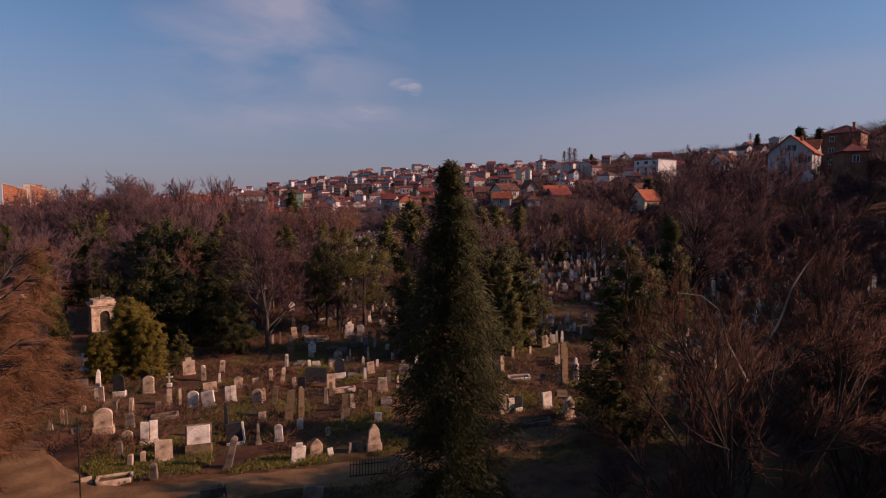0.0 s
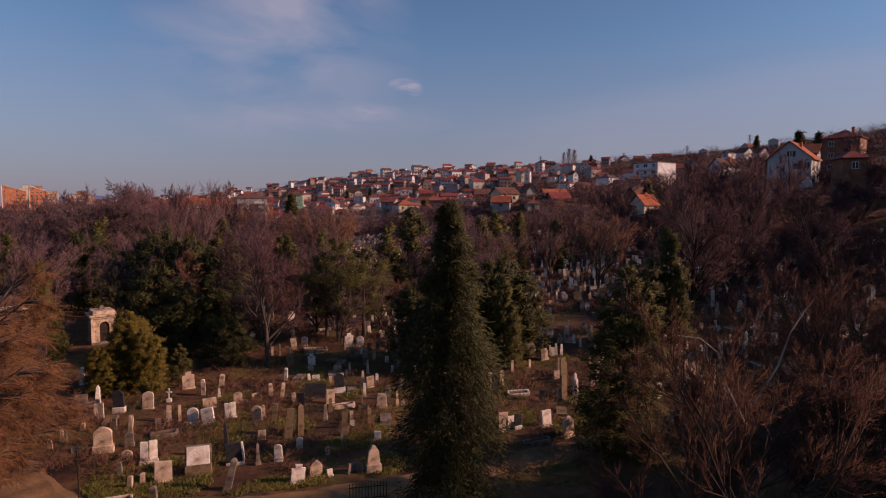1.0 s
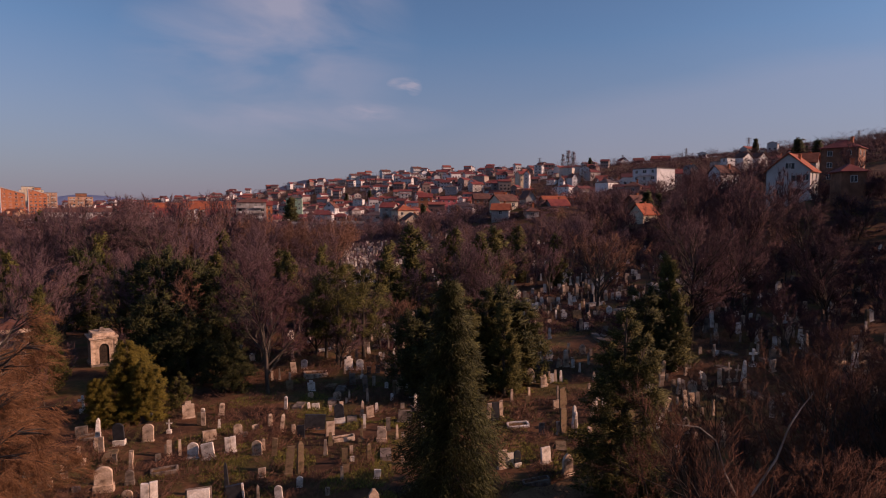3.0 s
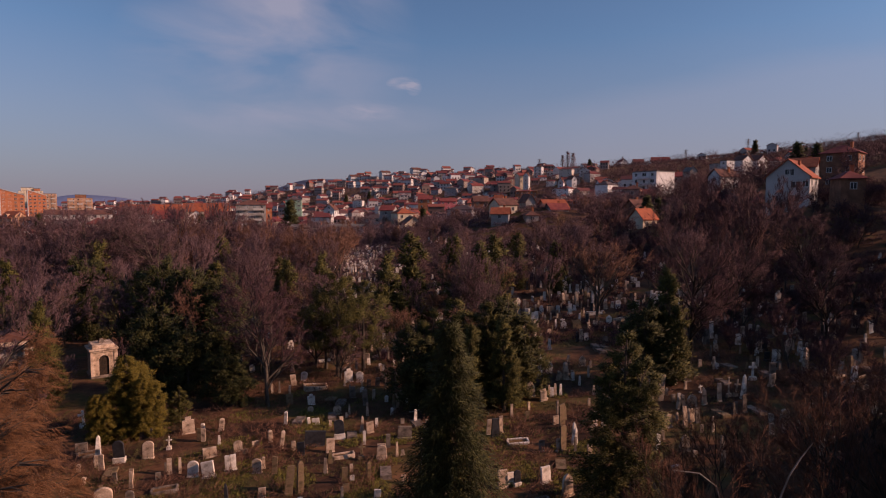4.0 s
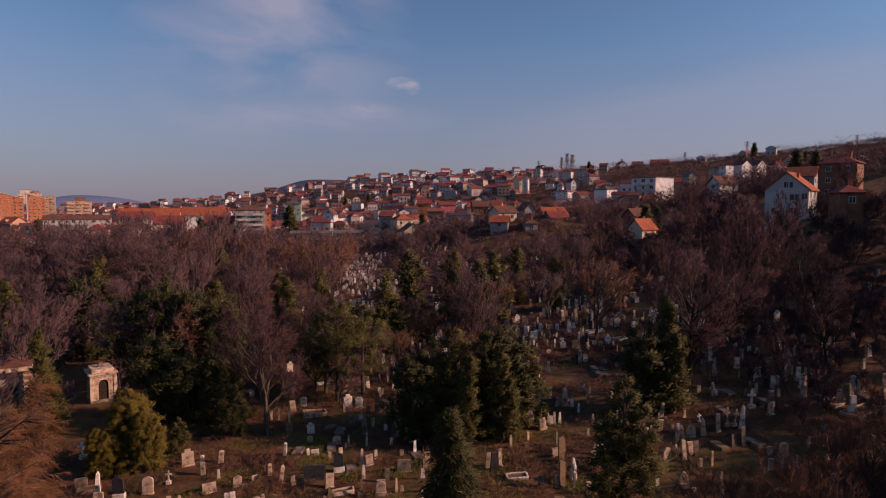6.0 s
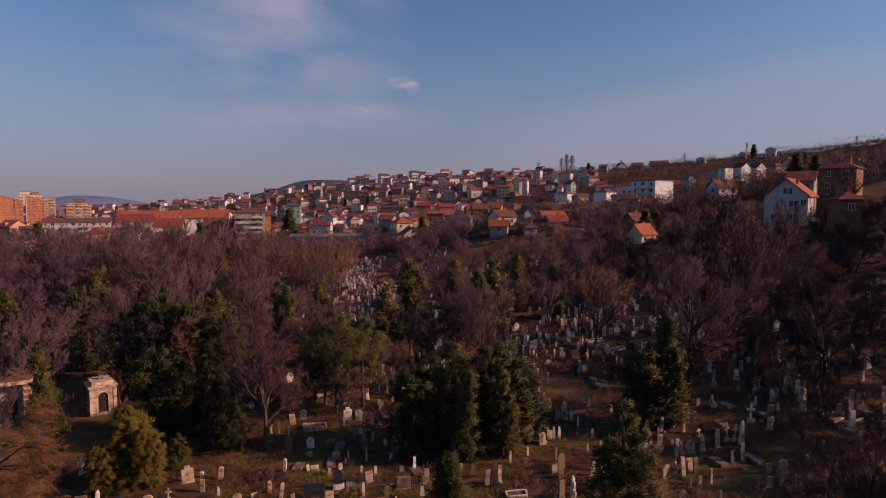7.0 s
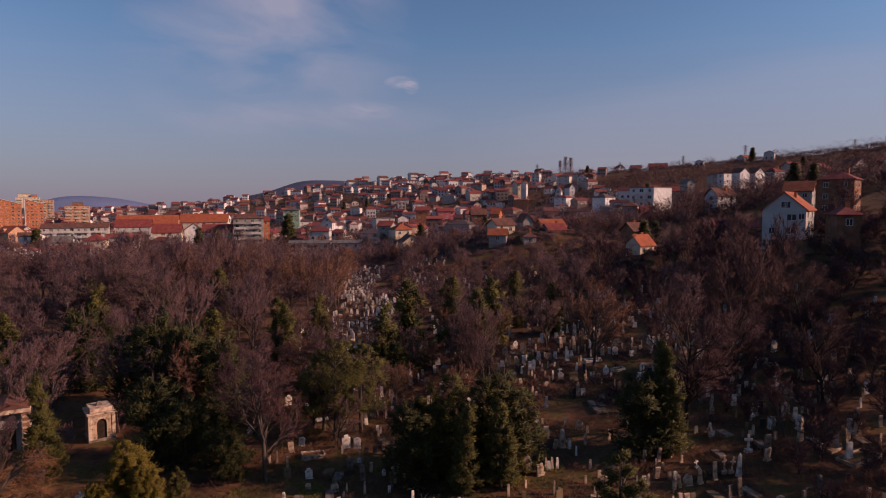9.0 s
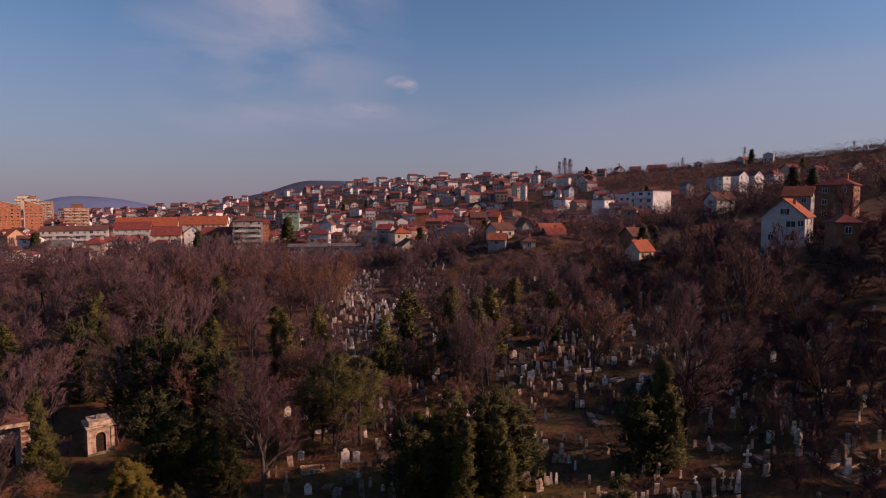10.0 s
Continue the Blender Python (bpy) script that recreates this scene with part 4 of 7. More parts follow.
# rows of further graves on the open ground behind
row_rng = random.Random(5)
taken = [(o.location.x, o.location.y) for o in scene.objects if o.name.startswith("grave")]
protos = []
for kind, w, h, mat in (("slab", 0.7, 1.1, PINK_STONE), ("rounded", 0.75, 1.2, MARBLE), ("obelisk", 0.55, 1.8, PINK_STONE), ("slab", 0.8, 1.0, GREY_STONE), ("gothic", 0.7, 1.3, PINK_STONE), ("pillar", 0.35, 1.3, MOSSY_STONE), ("two_tone", 0.7, 1.3, BLACK_GRANITE), ("cross", 0.8, 1.5, MARBLE), ("stepped", 0.8, 1.2, MARBLE), ("kerb", 1.9, 0.3, PINK_STONE)):
    protos.append(stone(kind, 0, -400, w, h, mat))
extra = 0
for j in range(60):
    y_ = 36 + j * 1.9
    for i in range(40):
        x_ = -34 + i * 2.3 + row_rng.uniform(-0.8, 0.8)
        yy = y_ + row_rng.uniform(-0.6, 0.6)
        keep = 0.06 if yy < 62 and x_ < 6 else 0.12
        if row_rng.random() > keep or extra >= 96 or yy < 56 or x_ > 48 + 0.1 * yy or x_ < -20 - 0.1 * yy and yy < 60:
            continue
        if any((x_ - a) ** 2 + (yy - b) ** 2 < 1.7 for a, b in taken):
            continue
        taken.append((x_, yy))
        ob = copy_thing(row_rng.choice(protos), pose(x_, yy, ground_z(x_, yy), row_rng.uniform(-4, 4), row_rng.uniform(-4, 4), row_rng.choice((5, 12, 18, 25, 0)) + row_rng.uniform(-6, 6)))
        k = row_rng.uniform(0.75, 1.25)
        ob.scale = (k, k, k * row_rng.uniform(0.85, 1.2))
        extra += 1
for p_ in protos:
    remove(p_)


def far_graves():
    """The graves too far to pick apart, all of one sheet of stone shapes."""
    rng = random.Random(21)
    bm = bmesh.new()
    verts, faces, mi = [], [], []

    def block(x, y, z, w, d, h, turn, m, taper=0.92):
        c, s_ = math.cos(turn), math.sin(turn)
        b = len(verts)
        for zz, k in ((z - 0.4, 1), (z + h, taper)):
            for px, py in ((-w, -d), (w, -d), (w, d), (-w, d)):
                verts.append((x + (px * c - py * s_) * k / 2, y + (px * s_ + py * c) * k / 2, zz))
        for q in ((4, 5, 6, 7), (0, 1, 5, 4), (1, 2, 6, 5), (2, 3, 7, 6), (3, 0, 4, 7)):
            faces.append([b + i for i in q])
            mi.append(m)

    for area, n, white in (((-31, -18, 150, 204), 190, 0.62), ((-23, -10, 104, 150), 130, 0.62), ((-95, -45, 150, 232), 120, 0.5), ((-10, 2, 160, 200), 36, 0.5), ((-30, 30, 90, 170), 150, 0.5), ((-20, 50, 70, 120), 130, 0.3), ((28, 70, 48, 110), 90, 0.35), ((8, 44, 88, 128), 110, 0.5)):
        for _ in range(n):
            x, y = rng.uniform(area[0], area[1]), rng.uniform(area[2], area[3])
            z, turn = ground_z(x, y), rng.uniform(-0.3, 0.3)
            m = 0 if rng.random() < white else rng.choice((1, 1, 2, 3))
            w, h = rng.uniform(0.35, 0.75), rng.uniform(0.6, 1.4)
            block(x, y, z, w * 1.15, 0.4, 0.2, turn, m)
            block(x, y, z + 0.2, w, 0.2, h, turn, m, rng.choice((0.95, 0.8, 0.6)))
            if white > 0.6 and y > 100:
                block(x, y - 1.0, z, 0.8, 1.5, 0.22, turn, rng.choice((1, 2, 4)))
    for _ in range(950):
        x, y = rng.uniform(-27, 46), rng.uniform(38, 104)
        if any((x - p) ** 2 + (y - q) ** 2 < 0.8 for p, q in taken) or x < -18 and y > 50 or noise.noise((x * 0.1, y * 0.1, 1)) < -0.15:
            continue
        z, turn = ground_z(x, y), rng.uniform(0.0, 0.5)
        m = rng.choice((1, 1, 1, 1, 0, 2, 4))
        w, h = rng.uniform(0.2, 0.46), rng.uniform(0.45, 1.3)
        block(x, y, z, w, max(0.14, w * 0.3), h, turn, m, rng.choice((0.95, 0.8, 0.5)))
    for _ in range(130):
        x, y = rng.uniform(-27, 46), rng.uniform(37, 104)
        if any((x - p) ** 2 + (y - q) ** 2 < 0.8 for p, q in taken) or x < -18 and y > 50:
            continue
        z, turn = ground_z(x, y), rng.uniform(-0.2, 0.4)
        m, w, d, h = rng.choice((2, 2, 4)), rng.uniform(0.8, 1.1), rng.uniform(1.4, 2.0), rng.uniform(0.12, 0.3)
        block(x, y, z, w, d, h, turn, m)
    me = mesh_of("far_graves", verts, faces, [MARBLE, PINK_STONE, GREY_STONE, BLACK_GRANITE, MOSSY_STONE])
    me.polygons.foreach_set("material_index", mi)
    bm.free()
    return tagged(new("far_graves", me), "crowd of pale graves on the far cemetery slope", "graves", kind="stuff")


far_graves()


# ---- mausoleum, chapel ----
def mausoleum(x, y, turn):
    t = empty("mausoleum", x, y, ground_z(x, y), turn)
    bm = bmesh.new()
    w, d, h = 2.7, 3.4, 2.9
    # front wall with an arched doorway, built of jambs and a lintel
    arch = [(-0.55 * math.cos(a), 2.0 + 0.55 * math.sin(a)) for a in np.linspace(0, math.pi, 9)]
    line = [(-w / 2, 0), (-w / 2, h), (w / 2, h), (w / 2, 0), (0.55, 0)] + arch[::-1] + [(-0.55, 0)]
    part("front_wall", prism(bm, line, -d / 2, -d / 2 + 0.35), PINK_STONE, t, "pale stone front with an arched doorway")
    part("body", box(bmesh.new(), -w / 2, w / 2, -d / 2 + 0.36, d / 2, -0.3, h), GREY_STONE, t)
    part("plinth", box(bmesh.new(), -w / 2 - 0.15, w / 2 + 0.15, -d / 2 - 0.15, d / 2 + 0.15, -0.4, 0.25, 1, 0.03), GREY_STONE, t)
    bm = box(bmesh.new(), -w / 2 - 0.12, w / 2 + 0.12, -d / 2 - 0.12, d / 2 + 0.12, h + 0.002, h + 0.22, 1, 0.03)
    box(bm, -w / 2 - 0.28, w / 2 + 0.28, -d / 2 - 0.28, d / 2 + 0.28, h + 0.22, h + 0.42, 1, 0.03)
    part("cornice", bm, PINK_STONE, t)
    part("attic", box(bmesh.new(), -w / 2 + 0.1, w / 2 - 0.1, -d / 2 + 0.1, d / 2 - 0.1, h + 0.42, h + 0.85, 0.96, 0.03), PINK_STONE, t)
    for s_ in (-1, 1):
        part("pilaster", box(bmesh.new(), s_ * w / 2 - 0.2 - 0.05 * s_, s_ * w / 2 + 0.2 - 0.05 * s_, -d / 2 - 0.1, -d / 2 - 0.003, 0.25, h, 1, 0.02), PINK_STONE, t)
    part("door", box(bmesh.new(), -0.54, 0.54, -d / 2 + 0.2, -d / 2 + 0.26, 0, 2.5), IRON, t, "dark iron door set back in the arch")
    part("finial", box(bmesh.new(), -0.35, 0.35, -0.3, 0.3, h + 0.85, h + 1.3, 0.5, 0.03), GREY_STONE, t)
    return tagged(t, "small pale stone mausoleum with cornice and arched doorway", "mausoleum")


mausoleum(-39.6, 69.0, 38).scale = (0.92, 0.92, 1.0)


def chapel(x, y, turn):
    t = empty("ruined_chapel", x, y, ground_z(x, y), turn)
    part("wall", box(bmesh.new(), -1.9, 1.9, 1.2, 4.2, -0.3, 4.7), GREY_PLASTER, t)
    for px in (-1.75, 1.75):
        p_ = part("brick_pillar", box(bmesh.new(), px - 0.3, px + 0.3, 0.02, 0.62, -0.3, 4.68, 1, 0.02), BROWN_BRICK, t, "square brick pillar with pale stone bands")
        for k in range(7):
            part("band", box(bmesh.new(), px - 0.34, px + 0.34, -0.02, 0.66, 0.4 + k * 0.62, 0.62 + k * 0.62, 1, 0.01), PINK_STONE, p_)
    part("entablature", box(bmesh.new(), -2.2, 2.2, -0.15, 1.19, 4.7, 5.2, 1, 0.04), PINK_STONE, t)
    part("roof", prism(bmesh.new(), [(-2.2, 5.21), (0, 6.1), (2.2, 5.21)], -0.2, 4.3), BROWN_TILES, t)
    part("door", box(bmesh.new(), -0.7, 0.7, 1.1, 1.19, 0, 2.8), IRON, t)
    return tagged(t, "old chapel with banded brick pillars behind trees", "chapel")


chapel(-46.4, 63.5, 30)


# ---- houses ----
def window_mesh(w, h):
    """A two-light window in one piece: frame, post and two panes set back."""
    bm = bmesh.new()
    xs_, zs_ = (-w / 2, -w / 2 + 0.09, -0.04, 0.04, w / 2 - 0.09, w / 2), (0.0, 0.09, h - 0.09, h)
    front = [[bm.verts.new((px, -0.05, pz)) for px in xs_] for pz in zs_]
    cells = {}
    for r in range(3):
        for c in range(5):
            cells[r, c] = bm.faces.new((front[r][c], front[r][c + 1], front[r + 1][c + 1], front[r + 1][c]))
    ring = front[0] + [front[r][5] for r in (1, 2)] + front[3][::-1] + [front[r][0] for r in (2, 1)]
    back = [bm.verts.new((q.co.x, 0.06, q.co.z)) for q in ring]
    for k in range(len(ring)):
        n = (k + 1) % len(ring)
        bm.faces.new((ring[n], ring[k], back[k], back[n]))
    panes = [cells[1, 1], cells[1, 3]]
    bm.normal_update()
    bmesh.ops.inset_individual(bm, faces=panes, thickness=0.02, depth=-0.05)
    for q in panes:
        q.material_index = 1
    me = bpy.data.meshes.new("window")
    bm.to_mesh(me)
    bm.free()
    me.materials.append(FRAME)
    me.materials.append(GLASS)
    return me


WINDOW, WIDE_WINDOW = window_mesh(1.2, 1.35), window_mesh(1.9, 1.4)


def pane_mesh(w, h):
    bm = box(bmesh.new(), -w / 2, w / 2, -0.03, -0.006, 0.11, h - 0.11)
    me = bpy.data.meshes.new("pane")
    bm.to_mesh(me)
    bm.free()
    me.materials.append(GLASS)
    return me


FRAME_ONLY, WIDE_FRAME, PANE, WIDE_PANE = window_mesh(1.2, 1.35), window_mesh(1.9, 1.4), pane_mesh(0.44, 1.35), pane_mesh(0.78, 1.4)
for m_ in (FRAME_ONLY, WIDE_FRAME):
    m_.materials[1] = FRAME


def house_at(x, y, z, turn, w, d, floors, roof="gable", wall=None, tiles=None, label="", rise=None, sides="fr", balcony=0, chimney=True, name="house", fh=2.9, foot=7.0, along="y", wins=None, gap_=3.2, fine=False, annex=0, dormer=True):
    """A house whose front looks along its own -y: walls, roof, windows, chimney, balconies. along: the way the ridge runs."""
    t = empty(name, x, y, z, turn)
    h = floors * fh
    wall, tiles = wall or PLASTER, tiles or ROOF_TILES
    e = 0.45
    rise = rise or min(w, d) * 0.36
    bm = box(bmesh.new(), -w / 2, w / 2, -d / 2, d / 2, -foot, h)
    if roof == "gable":
        if along == "y":
            prism(bm, [(-w / 2, h), (0, h + rise), (w / 2, h)], -d / 2, d / 2)
        else:
            g = prism(bmesh.new(), [(-d / 2, h), (0, h + rise), (d / 2, h)], -w / 2, w / 2)
            bmesh.ops.rotate(g, verts=g.verts, cent=(0, 0, 0), matrix=Matrix.Rotation(radians(90), 3, "Z"))
            tmp = bpy.data.meshes.new("gable")
            g.to_mesh(tmp)
            g.free()
            bm.from_mesh(tmp)
            bpy.data.meshes.remove(tmp)
    part("wall", bm, wall, t)
    bm = bmesh.new()
    if roof == "gable":
        a, ln = (w / 2, d / 2) if along == "y" else (d / 2, w / 2)
        k = rise / a
        for s_ in (-1, 1):
            prism(bm, [(0, h + rise + 0.02), (0, h + rise + 0.24), (s_ * (a + e), h - e * k + 0.24), (s_ * (a + e), h - e * k + 0.02)], -ln - e, ln + e)
        if along != "y":
            bmesh.ops.rotate(bm, verts=bm.verts, cent=(0, 0, 0), matrix=Matrix.Rotation(radians(90), 3, "Z"))
        part("roof", bm, tiles, t)
    elif roof == "hip":
        a, b, c = w / 2 + e, d / 2 + e, max(0.3, abs(w - d) / 2)
        top = [(-c, 0), (c, 0)] if w >= d else [(0, -c), (0, c)]
        lo = [bm.verts.new(q) for q in ((-a, -b, h), (a, -b, h), (a, b, h), (-a, b, h))]
        mid = [bm.verts.new((q.co.x, q.co.y, h + 0.15)) for q in lo]
        hi = [bm.verts.new((*q, h + rise)) for q in top]
        bm.faces.new(lo[::-1])
        for i in range(4):
            bm.faces.new((lo[i], lo[(i + 1) % 4], mid[(i + 1) % 4], mid[i]))
        if w >= d:
            fs = ((0, 1, 5, 4), (1, 2, 5), (2, 3, 4, 5), (3, 0, 4))
        else:
            fs = ((0, 1, 4), (1, 2, 5, 4), (2, 3, 5), (3, 0, 4, 5))
        al = mid + hi
        for q in fs:
            bm.faces.new([al[i] for i in q])
        bmesh.ops.recalc_face_normals(bm, faces=bm.faces)
        part("roof", bm, tiles, t)
    else:
        box(bm, -w / 2 - 0.15, w / 2 + 0.15, -d / 2 - 0.15, d / 2 + 0.15, h + 0.003, h + 0.35)
        part("roof", bm, FLAT_ROOF if roof == "flat" else tiles, t)
    faces = {"f": (w, lambda o: (o, -d / 2, 0)), "b": (w, lambda o: (o, d / 2, 180)), "r": (d, lambda o: (w / 2, o, 90)), "l": (d, lambda o: (-w / 2, o, -90))}
    wide = w > 9
    for s_ in sides:
        span, place = faces[s_]
        n = wins if wins and s_ == "f" else max(1, int(span / gap_))
        for fl in range(floors):
            for i in range(n):
                o = (i + 0.5) / n * span - span / 2
                px, py, rz = place(o)
                m = WIDE_WINDOW if wide and (i + fl) % 3 == 0 else WINDOW
                win = part("window", (WIDE_FRAME if m is WIDE_WINDOW else FRAME_ONLY) if fine else m, None, t)
                win.matrix_basis = pose(px, py, fl * fh + 0.95, 0, 0, rz)
                if fine:
                    for q in ((WIDE_PANE, -0.45), (WIDE_PANE, 0.45)) if m is WIDE_WINDOW else ((PANE, -0.275), (PANE, 0.275)):
                        part("pane", q[0], None, win).location.x = q[1]
    if roof == "gable" and rise > 2.4 and along == "y":
        win = part("window", WINDOW, None, t)
        win.matrix_basis = pose(0, -d / 2, h + 0.4, 0, 0, 0)
    for fl in range(1, min(floors, balcony + 1)):
        bays = max(1, int(w / 6.5))
        for k in range(bays):
            c, b_ = (k + 0.5) / bays * w - w / 2, w / bays * 0.33
            bm = box(bmesh.new(), c - b_, c + b_, -d / 2 - 1.2, -d / 2 - 0.07, fl * fh - 0.1, fl * fh + 0.06)
            box(bm, c - b_, c + b_, -d / 2 - 1.2, -d / 2 - 1.1, fl * fh + 0.062, fl * fh + 0.9)
            part("balcony", bm, FRAME if (fl + k) % 2 else wall, t)
    if annex:
        aw, ad, ah = w * 0.45, d * 0.55, 2.6 if floors < 3 else 5.4
        x0 = (w / 2 + 0.02) if annex > 0 else (-w / 2 - aw - 0.02)
        part("annex", box(bmesh.new(), x0, x0 + aw, -d / 2 + 0.6, -d / 2 + 0.6 + ad, -foot, ah), wall, t)
        bm = prism(bmesh.new(), [(x0 - 0.02, ah + (0.9 if annex > 0 else 0.02)), (x0 + aw + 0.3 * (annex > 0), ah + (0.02 if annex > 0 else 0.9)), (x0 + aw + 0.3 * (annex > 0), ah + (0.2 if annex > 0 else 1.08)), (x0 - 0.02, ah + (1.08 if annex > 0 else 0.2))], -d / 2 + 0.3, -d / 2 + 0.9 + ad)
        part("annex_roof", bm, tiles, t)
        win = part("window", WINDOW, None, t)
        win.matrix_basis = pose(x0 + aw / 2, -d / 2 + 0.6, 0.9, 0, 0, 0)
    if dormer and roof == "gable" and along == "x" and rise > 2.6:
        dorm = part("dormer", prism(bmesh.new(), [(-0.9, h + 0.5), (-0.9, h + 1.5), (0, h + 2.1), (0.9, h + 1.5), (0.9, h + 0.5)], -d / 2 + 0.5, -d / 2 + 3.0), wall, t)
        part("window", WINDOW, None, dorm).matrix_basis = Matrix.Translation((0, -d / 2 + 0.5, h + 0.55)) @ Matrix.Diagonal((0.7, 1, 0.6, 1))
    if chimney and roof != "flat":
        bm = box(bmesh.new(), -0.3, 0.3, -0.3, 0.3, 0, 2.0)
        box(bm, -0.38, 0.38, -0.38, 0.38, 2.0, 2.14)
        ch = part("chimney", bm, ORANGE_BRICK, t)
        ch.matrix_basis = pose(w * 0.2, d * 0.12, h + rise * 0.4, 0, 0, 0)
    return tagged(t, label or "house with plastered walls and clay tile roof", "house")


def house(x, y, turn, w, d, floors, sink=0.0, **more):
    return house_at(x, y, ground_z(x, y) - sink, turn, w, d, floors, **more)


built = []


def key_house(x, y, turn, w, d, floors, sink=0.0, **more):
    built.append((x, y, max(w, d) * 0.6))
    return house(x, y, turn, w, d, floors, sink, **more)


def key_house_at(x, y, z, turn, w, d, floors, **more):
    built.append((x, y, max(w, d) * 0.6))
    return house_at(x, y, z, turn, w, d, floors, foot=max(7.0, z - ground_z(x, y) + 3.0), **more)


white_house = key_house_at(75.1, 129.0, 16.6, -43, 8.2, 7.5, 3, fh=2.83, wall=PALE_PLASTER, tiles=ORANGE_TILES, rise=3.5, label="tall white gabled house with an orange tile roof", sides="r", chimney=False)
for wx_, wz_, wide_ in ((0.3, 8.7, 1), (1.5, 6.1, 1), (3.3, 6.3, 0), (1.4, 3.3, 1), (-2.2, 3.3, 0), (-2.2, 0.6, 0), (1.4, 0.6, 1)):
    win_ = part("window", WIDE_FRAME if wide_ else FRAME_ONLY, None, white_house)
    win_.matrix_basis = pose(wx_, -3.75, wz_, 0, 0, 0)
    for px_ in (-0.45, 0.45) if wide_ else (-0.275, 0.275):
        part("pane", WIDE_PANE if wide_ else PANE, None, win_).location.x = px_
part("chimney", box(bmesh.new(), 1.2, 1.7, -1.2, -0.7, 9.0, 12.0), ORANGE_BRICK, white_house)
key_house_at(102.5, 170.8, 24.1, -38, 6.9, 8, 2, fh=2.9, wall=GREY_PLASTER, tiles=ORANGE_TILES, along="x", rise=2.6, label="grey house with a bright orange tile roof", fine=True)
key_house_at(102.8, 154.6, 23.6, -46, 8.2, 7.5, 3, fh=2.9, wall=BROWN_BRICK, tiles=RED_TILES, roof="hip", rise=2.3, label="unplastered brown brick house with a low red roof", wins=2, fine=True)
key_house_at(77.5, 114.9, 21.1, -14, 4.1, 5.5, 1, fh=2.9, wall=BROWN_BRICK, tiles=RED_TILES, roof="hip", rise=1.6, label="dark brick house with a low red hipped roof", fine=True)
key_house_at(98.4, 210.0, 24.2, -68, 5.4, 8.5, 2, fh=2.6, wall=WHITE_PLASTER, tiles=BROWN_TILES, along="y", rise=2.4, label="white house with a brown tile roof", fine=True)
key_house_at(52.9, 157.6, 12.8, 33, 5.6, 4.6, 1, fh=3.0, wall=CREAM_PLASTER, tiles=ORANGE_TILES, along="x", rise=2.4, label="small pale cottage with an orange tile roof", wins=2, fine=True)
key_house_at(88.1, 250.4, 25.0, -54, 11.5, 12.5, 3, fh=2.7, roof="flat", wall=WHITE_PLASTER, balcony=2, label="modern white flat-roofed apartment house", fine=True, sides="f")
key_house_at(139.5, 294.1, 35.9, -60, 3.5, 6, 2, fh=2.6, roof="flat", wall=WHITE_PLASTER, label="slim white flat-roofed house on the slope")
key_house_at(148.9, 297.8, 36.6, 32, 8.0, 5, 2, fh=2.6, wall=WHITE_PLASTER, tiles=BROWN_TILES, label="white gabled house on the slope", rise=2.4)
key_house_at(158.5, 301.8, 39.1, 32, 8.0, 5, 1, fh=2.9, wall=WHITE_PLASTER, tiles=BROWN_TILES, label="low white gabled house on the slope", rise=2.6)
key_house_at(188.7, 339.1, 38.8, -62, 7.0, 9, 2, fh=2.8, wall=WHITE_PLASTER, tiles=RED_TILES, roof="hip", label="white house with a red hipped roof on the slope")
key_house_at(203.3, 347.8, 45.4, 10, 6.2, 8, 1, fh=2.9, wall=GREY_PLASTER, tiles=RED_TILES, along="x", rise=2.4, label="grey house with a long red roof on the slope")
key_house_at(211.2, 333.5, 40.7, -58, 7.0, 10, 2, fh=2.7, wall=WHITE_PLASTER, tiles=RED_TILES, along="y", rise=2.6, label="white house with a red roof and a side wing")
key_house_at(236.1, 343.1, 42.2, 20, 12.4, 9, 2, fh=2.7, wall=GREY_PLASTER, tiles=BROWN_TILES, rise=4.2, label="grey gabled house high on the slope")
key_house_at(260.2, 353.1, 44.7, -20, 6.0, 9, 2, fh=2.7, wall=PINK_PLASTER_SOFT, tiles=RED_TILES, rise=3, along="x", label="pale pink house with a red roof")
key_house_at(133.0, 322.4, 35.1, 10, 4.1, 7, 1, fh=2.9, wall=GREY_PLASTER, tiles=FLAT_ROOF, rise=2.0, label="grey house with a dull roof")
key_house_at(151.6, 332.8, 36.9, -5, 4.1, 8, 2, fh=2.7, roof="flat", wall=GREY_PLASTER, label="grey flat-roofed house on the slope")
key_house_at(84.5, 207.1, 19.8, -15, 4.1, 6, 1, fh=2.9, wall=GREY_PLASTER, tiles=BROWN_TILES, rise=2.4, label="pale gabled shed among bare trees")
key_house_at(82.1, 172.1, 17.7, -8, 7.0, 6, 1, fh=2.6, wall=BROWN_BRICK, tiles=RED_TILES, along="x", rise=1.8, label="long low brick shed with a red roof")
key_house_at(84.5, 161.8, 17.5, -8, 3.5, 5, 1, fh=2.6, wall=BROWN_BRICK, tiles=RED_TILES, along="x", rise=1.5, label="low brick red-roofed shed beside the white house")
key_house_at(103.1, 264.8, 26.4, -20, 4.5, 8, 2, fh=2.8, wall=GREY_PLASTER, tiles=RED_TILES, along="x", rise=2, label="grey house with a red roof")
key_house_at(20.9, 203.4, 16.6, 24, 6.9, 7, 1, fh=3.0, wall=CREAM_PLASTER, tiles=BROWN_TILES, along="x", rise=2.0, label="cream house with a brown tile roof", fine=True)
